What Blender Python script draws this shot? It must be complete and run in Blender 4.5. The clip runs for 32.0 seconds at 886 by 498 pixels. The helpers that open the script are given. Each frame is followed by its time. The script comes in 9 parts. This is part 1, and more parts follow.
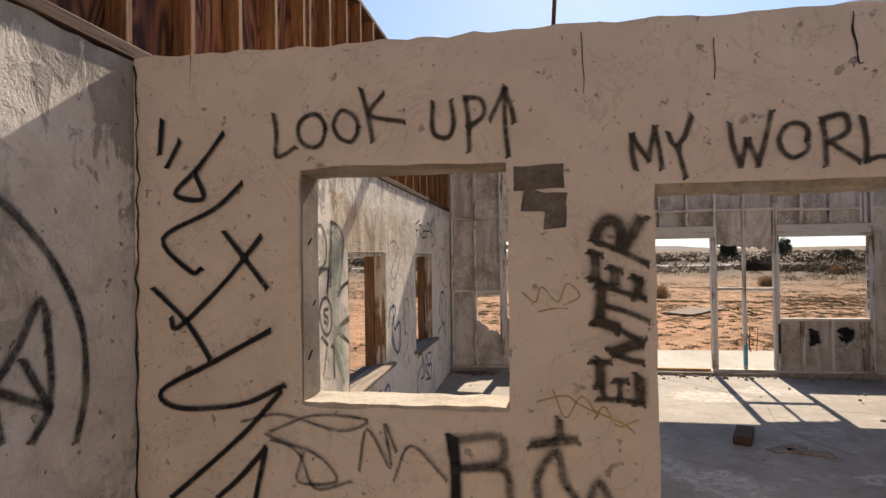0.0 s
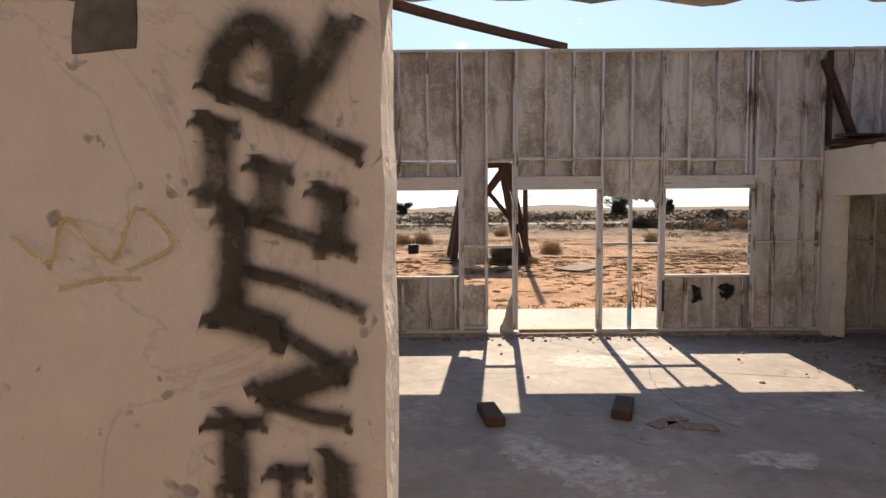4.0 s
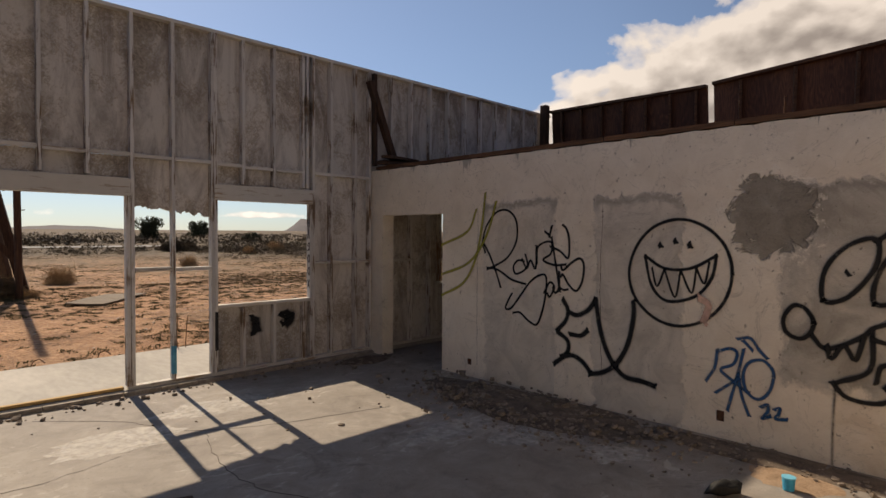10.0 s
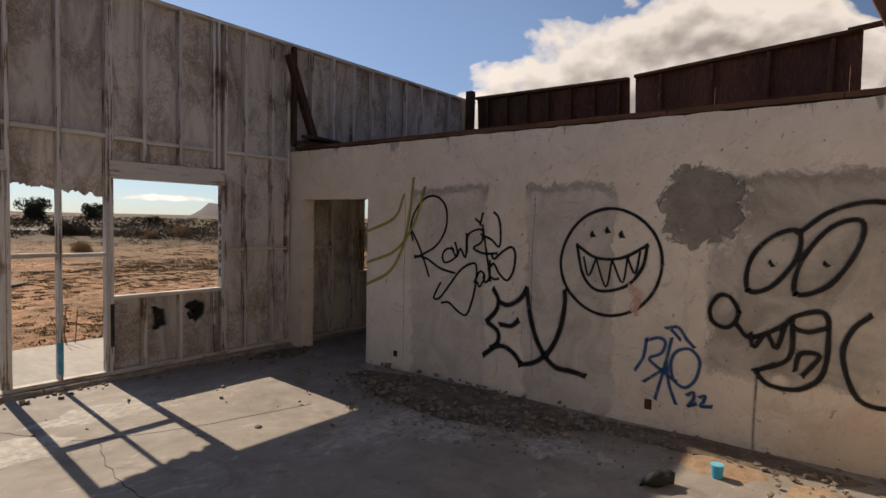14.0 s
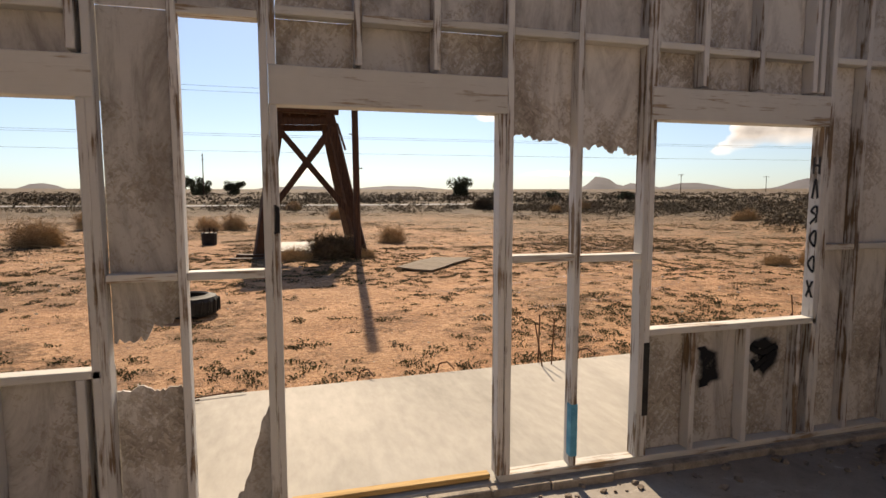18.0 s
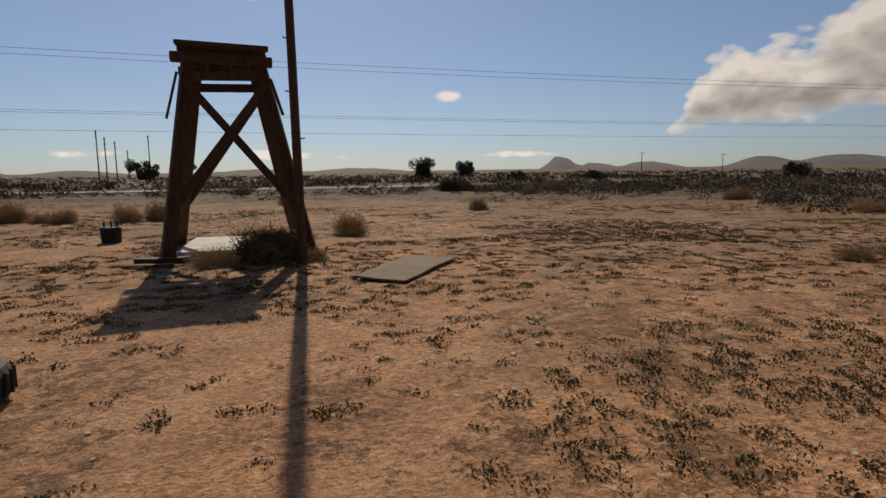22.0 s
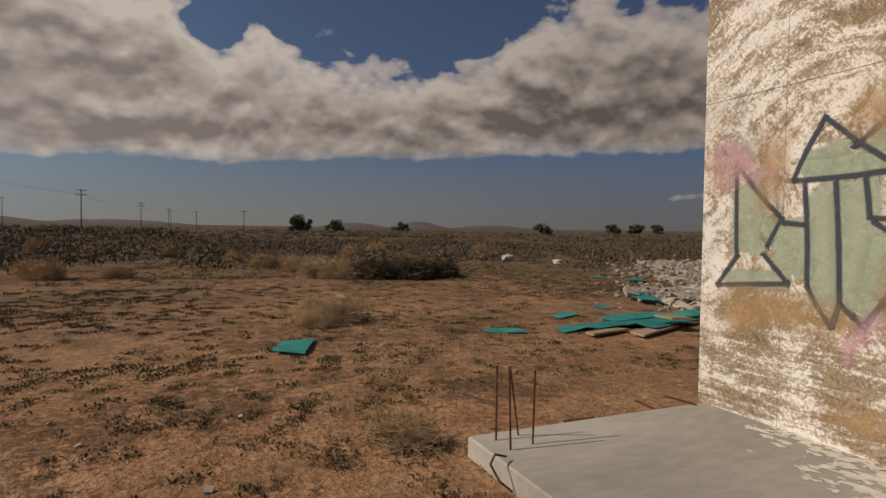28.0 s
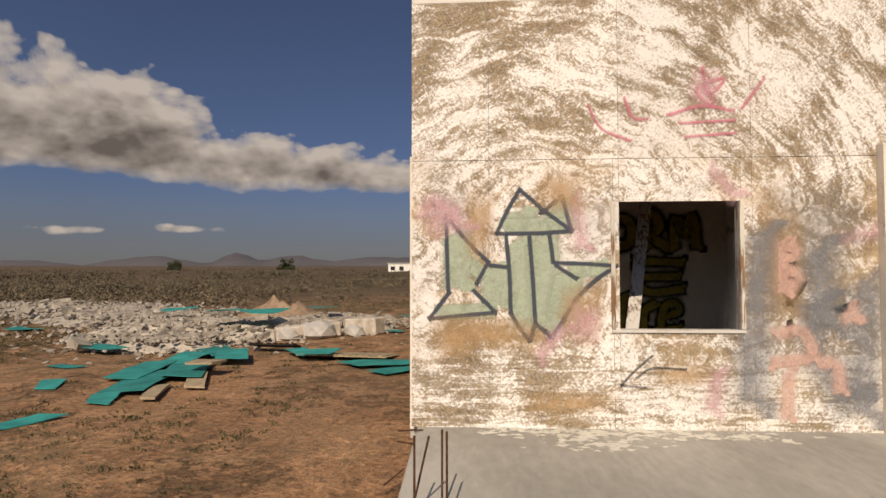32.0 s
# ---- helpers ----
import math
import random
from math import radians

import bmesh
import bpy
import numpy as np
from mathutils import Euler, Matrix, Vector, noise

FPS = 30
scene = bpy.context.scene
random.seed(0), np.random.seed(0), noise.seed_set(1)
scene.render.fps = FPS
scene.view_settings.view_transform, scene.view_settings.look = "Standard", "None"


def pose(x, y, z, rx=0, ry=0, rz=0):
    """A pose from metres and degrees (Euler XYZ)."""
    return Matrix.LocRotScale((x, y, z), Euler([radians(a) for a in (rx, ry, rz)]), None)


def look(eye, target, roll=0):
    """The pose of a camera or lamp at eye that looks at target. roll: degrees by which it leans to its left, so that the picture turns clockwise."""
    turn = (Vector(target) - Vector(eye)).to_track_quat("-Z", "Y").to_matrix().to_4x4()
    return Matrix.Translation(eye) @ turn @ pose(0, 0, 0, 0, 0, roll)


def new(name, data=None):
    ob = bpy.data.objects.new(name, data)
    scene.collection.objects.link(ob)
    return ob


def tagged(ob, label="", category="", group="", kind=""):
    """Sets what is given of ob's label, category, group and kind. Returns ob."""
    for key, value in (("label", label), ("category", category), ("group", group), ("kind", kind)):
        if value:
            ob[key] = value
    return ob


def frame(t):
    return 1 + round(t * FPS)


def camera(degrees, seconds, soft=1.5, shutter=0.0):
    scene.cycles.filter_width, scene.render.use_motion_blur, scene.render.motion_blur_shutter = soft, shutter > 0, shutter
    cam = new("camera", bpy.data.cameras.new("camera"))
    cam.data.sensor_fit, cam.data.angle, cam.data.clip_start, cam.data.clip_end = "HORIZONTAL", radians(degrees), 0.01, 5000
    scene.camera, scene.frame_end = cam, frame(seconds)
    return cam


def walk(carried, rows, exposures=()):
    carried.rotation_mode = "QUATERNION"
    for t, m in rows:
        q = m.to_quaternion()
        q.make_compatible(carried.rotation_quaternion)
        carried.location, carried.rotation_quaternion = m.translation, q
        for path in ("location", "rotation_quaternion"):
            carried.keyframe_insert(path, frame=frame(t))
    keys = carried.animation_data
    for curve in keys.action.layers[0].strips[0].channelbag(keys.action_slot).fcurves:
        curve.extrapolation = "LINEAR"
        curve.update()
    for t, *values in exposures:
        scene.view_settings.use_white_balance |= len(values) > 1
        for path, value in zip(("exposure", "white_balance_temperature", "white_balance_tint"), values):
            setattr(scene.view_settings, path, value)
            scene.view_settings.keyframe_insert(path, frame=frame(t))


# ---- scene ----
cam = camera(75.7, 32.0)
PATH = [
    (0, (0.078, 0.102, 1.885), (-0.248, 2.075, 1.908), -0.8),
    (0.5, (0.066, 0.059, 1.927), (-0.582, 1.944, 2.089), -0.9),
    (1, (0.079, 0.039, 1.954), (-0.648, 1.891, 2.165), -0.9),
    (1.5, (0.099, 0.07, 1.939), (-0.509, 1.968, 2.096), -0.9),
    (2, (0.132, 0.249, 1.806), (-0.269, 2.207, 1.865), -1.1),
    (2.5, (0.162, 0.492, 1.732), (-0.067, 2.479, 1.729), -1.1),
    (2.6, (0.165, 0.536, 1.729), (-0.038, 2.525, 1.696), -1.0),
    (3, (0.294, 0.744, 1.722), (0.185, 2.74, 1.67), -0.8),
    (3.5, (0.422, 1.02, 1.78), (0.445, 3.016, 1.65), -0.5),
    (5.5, (0.666, 2.232, 1.788), (0.265, 4.19, 1.701), -0.4),
    (6, (0.597, 2.415, 1.849), (-0.054, 4.306, 1.852), -0.4),
    (6.5, (0.577, 2.461, 1.895), (-0.228, 4.29, 1.968), -0.2),
    (7, (0.574, 2.491, 1.901), (-0.202, 4.332, 2.004), -0.2),
    (7.5, (0.553, 2.589, 1.887), (-0.056, 4.492, 1.984), -0.4),
    (8, (0.616, 2.707, 1.869), (0.292, 4.679, 1.942), -0.4),
    (8.5, (0.802, 2.784, 1.822), (0.852, 4.783, 1.868), -0.3),
    (9, (0.885, 2.89, 1.804), (1.416, 4.818, 1.807), -0.0),
    (9.5, (0.92, 2.934, 1.733), (1.931, 4.659, 1.712), 0.1),
    (10, (0.923, 2.921, 1.696), (2.324, 4.348, 1.647), 0.3),
    (10.5, (0.937, 2.868, 1.677), (2.545, 4.056, 1.606), 0.4),
    (11, (0.933, 2.861, 1.674), (2.662, 3.864, 1.6), 0.5),
    (11.5, (0.933, 2.857, 1.676), (2.742, 3.71, 1.634), 0.7),
    (12, (0.925, 2.85, 1.716), (2.785, 3.587, 1.714), 0.8),
    (12.5, (0.931, 2.852, 1.739), (2.819, 3.511, 1.763), 0.8),
    (13, (0.94, 2.85, 1.744), (2.802, 3.579, 1.742), 0.8),
    (13.5, (0.941, 2.966, 1.709), (2.705, 3.909, 1.67), 1.0),
    (14, (1.063, 3.206, 1.685), (2.655, 4.414, 1.596), 1.1),
    (14.5, (1.254, 3.469, 1.705), (2.645, 4.9, 1.574), 1.0),
    (15, (1.374, 3.898, 1.669), (2.54, 5.515, 1.512), 0.7),
    (15.5, (1.55, 4.306, 1.653), (2.505, 6.054, 1.466), 0.5),
    (17.5, (1.625, 6.175, 1.656), (2.205, 8.079, 1.462), 0.1),
    (18, (1.636, 6.708, 1.673), (2.172, 8.625, 1.476), -0.0),
    (18.5, (1.736, 7.202, 1.678), (2.258, 9.121, 1.467), -0.0),
    (19, (1.766, 7.714, 1.65), (2.239, 9.645, 1.424), -0.1),
    (19.5, (1.908, 8.259, 1.608), (2.315, 10.203, 1.374), -0.1),
    (20, (1.962, 8.728, 1.619), (2.333, 10.677, 1.372), -0.1),
    (20.5, (1.983, 9.229, 1.643), (2.301, 11.186, 1.383), -0.2),
    (21, (2.072, 9.7, 1.636), (2.448, 11.648, 1.382), -0.2),
    (21.5, (2.191, 10.13, 1.606), (2.747, 12.035, 1.353), -0.3),
    (22, (2.458, 10.551, 1.6), (3.117, 12.421, 1.338), -0.7),
    (22.5, (2.73, 10.836, 1.597), (3.502, 12.663, 1.342), -0.4),
    (23, (3.005, 11.232, 1.545), (3.907, 13.002, 1.314), -0.3),
    (23.5, (3.305, 11.664, 1.547), (4.353, 13.355, 1.34), 0.0),
    (24, (3.631, 12.082, 1.562), (4.837, 13.666, 1.366), 0.1),
    (24.5, (3.818, 12.535, 1.47), (5.213, 13.957, 1.289), 0.1),
    (26.5, (5.586, 13.335, 1.399), (7.553, 13.679, 1.294), 0.5),
    (27, (6.097, 13.518, 1.385), (8.095, 13.505, 1.291), 0.7),
    (27.5, (6.519, 13.547, 1.415), (8.478, 13.155, 1.322), 0.6),
    (28, (6.875, 13.661, 1.425), (8.727, 12.909, 1.365), 0.8),
    (28.5, (7.15, 13.889, 1.445), (8.837, 12.814, 1.433), 0.7),
    (29, (7.487, 13.998, 1.441), (8.982, 12.669, 1.437), 0.7),
    (29.5, (7.916, 14.118, 1.426), (9.175, 12.564, 1.422), 0.7),
    (30, (8.336, 14.357, 1.418), (9.353, 12.635, 1.426), 0.5),
    (30.5, (8.75, 14.509, 1.447), (9.496, 12.653, 1.476), 0.6),
    (31, (9.125, 14.787, 1.478), (9.617, 12.85, 1.535), 0.1),
    (31.5, (9.515, 15.022, 1.485), (9.801, 13.044, 1.556), -0.1),
    (32, (9.959, 15.199, 1.491), (10.073, 13.204, 1.562), -0.1),
]
walk(cam, [(t, look(eye, target, roll)) for t, eye, target, roll in PATH], [(t, e, 7450 if t < 5 else 7850 if t < 12 else 8100 if 15 < t < 20.5 else 7500, 14) for t, e in ((0, 0.85), (1, 0.8), (2, 0.95), (3, 1.05), (6, 0.6), (7, 0.35), (8, 0.4), (9, 0.5), (11, -0.3), (13, -0.45), (14, 0.2), (15, 0.82), (17.5, 0.65), (19, 0.5), (20, 0.2), (21, -0.28), (23, -0.4), (24, -0.28), (26.5, -0.28), (28, -0.6), (30, -0.44), (32, -0.12))])

# ---- world, sun ----
SUN_DIR = Vector((0.13, 1.30, 1.0)).normalized()
sun_data = bpy.data.lights.new("sun", "SUN")
sun_data.energy, sun_data.angle, sun_data.color = 4.6, radians(0.55), (1.0, 0.92, 0.80)
sun = new("sun", sun_data)
sun.matrix_world = look(SUN_DIR * 60, (0, 0, 0))


def node_tools(tree):
    """Short makers for nodes and links in one tree."""
    def make(kind, **values):
        n = tree.nodes.new(kind)
        for key, value in values.items():
            if key in n.inputs:
                n.inputs[key].default_value = value
        return n

    def join(a, b):
        tree.links.new(a, b)
    return make, join


def calc(tree, op, a, b=None, clamp=False):
    n = tree.nodes.new("ShaderNodeMath")
    n.operation, n.use_clamp = op, clamp
    for i, v in enumerate((a, b)):
        if v is None:
            continue
        if isinstance(v, (int, float)):
            n.inputs[i].default_value = v
        else:
            tree.links.new(v, n.inputs[i])
    return n.outputs[0]


def blend(tree, fac, a, b, mode="MIX"):
    n = tree.nodes.new("ShaderNodeMix")
    n.data_type, n.blend_type = "RGBA", mode
    for i, v in ((0, fac), (6, a), (7, b)):
        if isinstance(v, (int, float)):
            n.inputs[i].default_value = v
        elif isinstance(v, tuple):
            n.inputs[i].default_value = (*v[:3], 1)
        else:
            tree.links.new(v, n.inputs[i])
    return n.outputs[2]


def ramp(tree, fac, stops):
    n = tree.nodes.new("ShaderNodeValToRGB")
    e = n.color_ramp.elements
    def tint(el, c):
        el.color = (c, c, c, 1) if isinstance(c, (int, float)) else (*c[:3], 1)
    e[0].position = stops[0][0]
    tint(e[0], stops[0][1])
    e[len(e) - 1].position = stops[-1][0]
    tint(e[len(e) - 1], stops[-1][1])
    for p, c in stops[1:-1]:
        tint(e.new(p), c)
    tree.links.new(fac, n.inputs[0])
    return n.outputs[0]


def grain(tree, coord, scale, detail=4.0, rough=0.55, stretch=None, warp=0.0):
    n = tree.nodes.new("ShaderNodeTexNoise")
    n.inputs["Scale"].default_value = scale
    n.inputs["Detail"].default_value = detail
    n.inputs["Roughness"].default_value = rough
    n.inputs["Distortion"].default_value = warp
    if stretch:
        m = tree.nodes.new("ShaderNodeMapping")
        m.inputs["Scale"].default_value = stretch
        tree.links.new(coord, m.inputs["Vector"])
        coord = m.outputs[0]
    tree.links.new(coord, n.inputs["Vector"])
    return n.outputs["Fac"]


world = bpy.data.worlds.new("world")
scene.world = world
world.use_nodes = True
wt = world.node_tree
wt.nodes.clear()
mk, ln = node_tools(wt)
sky = mk("ShaderNodeTexSky")
sky.sky_type, sky.sun_disc = "NISHITA", False
sky.sun_elevation = math.asin(SUN_DIR.z)
sky.sun_rotation = math.atan2(SUN_DIR.x, SUN_DIR.y)
sky.altitude, sky.air_density, sky.dust_density, sky.ozone_density = 800, 1.0, 0.3, 1.6
wc = mk("ShaderNodeTexCoord")
sep = mk("ShaderNodeSeparateXYZ")
ln(wc.outputs["Generated"], sep.inputs[0])
# the direction as compass angle (0 towards +y, 90 towards +x) and height, in degrees
def lookup(value, lo, hi, stops, top):
    """A curve through (value, level) points, read from a ramp."""
    n = calc(wt, "DIVIDE", calc(wt, "SUBTRACT", value, lo), hi - lo)
    return calc(wt, "MULTIPLY", ramp(wt, n, [((a - lo) / (hi - lo), v / top) for a, v in stops]), top)


C70, S70 = math.cos(radians(70)), math.sin(radians(70))
east = calc(wt, "SUBTRACT", calc(wt, "MULTIPLY", sep.outputs[0], C70), calc(wt, "MULTIPLY", sep.outputs[1], S70))
north = calc(wt, "ADD", calc(wt, "MULTIPLY", sep.outputs[0], S70), calc(wt, "MULTIPLY", sep.outputs[1], C70))
azim = calc(wt, "ADD", calc(wt, "MULTIPLY", calc(wt, "ARCTAN2", east, north), 57.2958), 70.0)
elev = calc(wt, "MULTIPLY", calc(wt, "ARCSINE", sep.outputs[2]), 57.2958)


def billow(shift):
    """Heaped, cauliflower-like density; shift looks a little higher or lower."""
    m = mk("ShaderNodeMapping")
    m.inputs["Scale"].default_value = (1.0, 1.0, 1.55)
    m.inputs["Location"].default_value = (0.35, 1.9, shift)
    ln(wc.outputs["Generated"], m.inputs[0])
    a = grain(wt, m.outputs[0], 5.2, 9.0, 0.58, None, 0.25)
    v = mk("ShaderNodeTexVoronoi")
    v.feature = "SMOOTH_F1"
    v.inputs["Scale"].default_value = 15.0
    v.inputs["Detail"].default_value = 2.0
    v.inputs["Roughness"].default_value = 0.55
    ln(m.outputs[0], v.inputs["Vector"])
    heap = calc(wt, "ADD", calc(wt, "SUBTRACT", 0.72, v.outputs["Distance"]), calc(wt, "MULTIPLY", calc(wt, "SUBTRACT", grain(wt, m.outputs[0], 24.0, 7.0, 0.58), 0.5), 0.36))
    return calc(wt, "ADD", calc(wt, "MULTIPLY", a, 0.78), calc(wt, "MULTIPLY", heap, 0.30))


heap_0, heap_1 = billow(0.0), billow(0.034)
ragged = calc(wt, "SUBTRACT", heap_0, 0.50)
# the long cloud bank: its crest and its flat base round the compass
crest_line = lookup(azim, 36, 196, [(36, 0), (40, 3), (43, 10), (50, 13), (55, 15), (60, 17.5), (66, 21), (75, 24), (85, 24), (90, 20), (98, 18.5), (110, 18.5), (117, 20), (122, 23.5), (131, 24.5), (137, 21.5), (141, 18.5), (146, 19.5), (153, 17.5), (162, 16), (174, 13), (190, 11)], 30.0)
base_line = lookup(azim, 36, 196, [(36, 6), (41, 3.2), (52, 3.8), (62, 3.8), (75, 5.3), (93, 5.9), (107, 6.8), (128, 7.2), (143, 7.8), (153, 6.9), (163, 7.0), (174, 7.4), (190, 7.5)], 30.0)
over = calc(wt, "SUBTRACT", elev, base_line)
below = calc(wt, "SUBTRACT", crest_line, elev)
bank = calc(wt, "MINIMUM", calc(wt, "ADD", calc(wt, "MULTIPLY", over, 0.75), calc(wt, "MULTIPLY", ragged, 2.6)), calc(wt, "ADD", calc(wt, "MULTIPLY", below, 0.42), calc(wt, "MULTIPLY", ragged, 6.5)))
# blue holes in the bank, and single clouds: compass angle, height, half width, half height
def lobe(a, h, wa, wh):
    u = calc(wt, "DIVIDE", calc(wt, "SUBTRACT", azim, a), wa)
    v = calc(wt, "DIVIDE", calc(wt, "SUBTRACT", elev, h), wh)
    return calc(wt, "SUBTRACT", 1.0, calc(wt, "ADD", calc(wt, "MULTIPLY", u, u), calc(wt, "MULTIPLY", v, v)))


for a, h, wa, wh in ((72, 13.6, 5, 1.6), (90, 18, 3.2, 2.0), (114, 18, 4, 1.6), (97, 18.5, 2.5, 1.0)):
    bank = calc(wt, "SUBTRACT", bank, calc(wt, "MULTIPLY", calc(wt, "MAXIMUM", lobe(a, h, wa, wh), 0.0), 1.7))
single = None
for a, h, wa, wh in ((-18, 26.4, 5, 1.9), (-23, 28, 4, 1.6), (-11.3, 19.4, 6.5, 1.8), (-18.7, 21.6, 3.0, 1.3), (-3.2, 20.5, 2.6, 1.0), (-20.6, 18.3, 5, 1.5), (-9.3, 25.6, 1.6, 0.9), (13.5, 17.4, 3, 0.9), (20, 7.5, 2.4, 0.8), (1.1, 15.6, 3.4, 0.9),
                     (40.6, 14.2, 0.9, 0.6), (-14, 2.1, 8, 0.55), (4, 1.9, 9, 0.6), (26, 1.8, 6, 0.4), (101, 18.7, 5, 1.1), (106, 18.4, 4, 1.2), (139, 3.5, 8, 0.55), (153, 3.7, 7, 0.5), (-60, 12, 14, 3), (-95, 20, 18, 5), (220, 16, 22, 6), (40, 52, 26, 8), (150, 60, 40, 10)):
    one = lobe(a, h, wa, wh)
    single = one if single is None else calc(wt, "MAXIMUM", single, one)
single = calc(wt, "ADD", calc(wt, "MULTIPLY", calc(wt, "MAXIMUM", single, -1.2), 0.75), calc(wt, "MULTIPLY", ragged, 4.2))
mask_bank = ramp(wt, bank, [(0.0, 0.0), (0.25, 0.55), (0.8, 1.0)])
mask_single = calc(wt, "MULTIPLY", ramp(wt, single, [(0.0, 0.0), (0.45, 1.0)]), 0.94)
mask = calc(wt, "MAXIMUM", mask_bank, mask_single)
# lit from above and from the sun's side: pale billows, grey hollows and undersides
rise = calc(wt, "DIVIDE", over, calc(wt, "MAXIMUM", calc(wt, "SUBTRACT", crest_line, base_line), 3.0))
relief = calc(wt, "MULTIPLY", calc(wt, "SUBTRACT", heap_0, heap_1), 2.0)
thin = calc(wt, "SUBTRACT", 0.55, calc(wt, "MULTIPLY", calc(wt, "MINIMUM", bank, 2.0), 0.24))
lit = calc(wt, "ADD", calc(wt, "ADD", calc(wt, "MULTIPLY", rise, 0.62), thin), relief)
lit = calc(wt, "ADD", calc(wt, "MULTIPLY", lit, calc(wt, "SUBTRACT", 1.0, mask_single)), calc(wt, "MULTIPLY", mask_single, calc(wt, "ADD", 0.72, relief)), True)
far_side = calc(wt, "MULTIPLY", sep.outputs[1], -1.0)
turned = calc(wt, "MULTIPLY", calc(wt, "ADD", far_side, 1.0), 0.5)
under = ramp(wt, turned, [(0.0, (4.4, 4.3, 4.3)), (0.2, (3.2, 3.05, 3.05)), (0.5, (2.5, 2.3, 2.25)), (0.82, (1.25, 1.13, 1.09))])
crest = ramp(wt, turned, [(0.0, (9.6, 9.5, 9.5)), (0.14, (8.4, 8.2, 8.1)), (0.28, (6.8, 6.6, 6.5)), (0.5, (6.6, 6.3, 6.15)), (0.82, (4.9, 4.6, 4.4))])
body = blend(wt, ramp(wt, lit, [(0.10, 0.0), (0.40, 0.42), (0.75, 1.0)]), under, crest)
back = mk("ShaderNodeBackground")
back.inputs[1].default_value = 0.105
clear = blend(wt, 1.0, sky.outputs[0], ramp(wt, sep.outputs[2], [(0.0, (0.44, 0.56, 0.80)), (0.10, (0.60, 0.68, 0.84)), (0.30, (0.80, 0.86, 0.97)), (0.55, (0.98, 1.0, 1.05))]), "MULTIPLY")
# the sky is deepest opposite the sun
clear = blend(wt, 1.0, clear, ramp(wt, turned, [(0.26, (1.0, 1.0, 1.0)), (0.48, (0.72, 0.73, 0.76)), (0.9, (0.40, 0.41, 0.48))]), "MULTIPLY")
haze = calc(wt, "MULTIPLY", ramp(wt, sep.outputs[2], [(0.0, 0.75), (0.05, 0.55), (0.14, 0.0)]), ramp(wt, turned, [(0.10, 0.0), (0.45, 1.0)]))
clear = blend(wt, haze, clear, ramp(wt, turned, [(0.2, (3.2, 3.4, 3.6)), (0.5, (2.5, 2.5, 2.55)), (0.82, (1.45, 1.46, 1.50))]))
ln(blend(wt, mask, clear, body), back.inputs[0])
wo = mk("ShaderNodeOutputWorld")
ln(back.outputs[0], wo.inputs[0])


# ---- materials ----
def material(name, rough=0.85, metal=0.0, bump=0.0):
    m = bpy.data.materials.new(name)
    m.use_nodes = True
    t = m.node_tree
    b = t.nodes["Principled BSDF"]
    b.inputs["Roughness"].default_value, b.inputs["Metallic"].default_value = rough, metal
    b.inputs["Specular IOR Level"].default_value = 0.3
    c = t.nodes.new("ShaderNodeTexCoord").outputs["Object"]
    return m, t, b, c


def set_bump(t, b, height, strength, distance=0.01):
    n = t.nodes.new("ShaderNodeBump")
    n.inputs["Strength"].default_value, n.inputs["Distance"].default_value = strength, distance
    t.links.new(height, n.inputs["Height"])
    t.links.new(n.outputs[0], b.inputs["Normal"])


def mottled(name, dark, light, scale=3.0, fine=40.0, rough=0.85, metal=0.0, bump=0.25, stretch=None, vary=0.0, stain=None):
    """A surface of two colours mixed at two scales, with fine relief."""
    m, t, b, c = material(name, rough, metal)
    a = grain(t, c, scale, 5, 0.6, stretch)
    f = grain(t, c, fine, 3, 0.6, stretch)
    mixed = calc(t, "ADD", calc(t, "MULTIPLY", a, 0.7), calc(t, "MULTIPLY", f, 0.3))
    col = ramp(t, mixed, [(0.35, dark), (0.65, light)])
    if stain:
        s = ramp(t, grain(t, c, scale * 0.6, 6, 0.65, stretch, 0.5), [(0.52, 0.0), (0.66, 1.0)])
        col = blend(t, calc(t, "MULTIPLY", s, 0.75), col, stain)
    if vary:
        r = t.nodes.new("ShaderNodeObjectInfo").outputs["Random"]
        v = calc(t, "ADD", calc(t, "MULTIPLY", r, 2 * vary), 1 - vary)
        col = blend(t, 1.0, col, v, "MULTIPLY")
    t.links.new(col, b.inputs["Base Color"])
    if bump:
        set_bump(t, b, mixed, bump, 0.02)
    return m


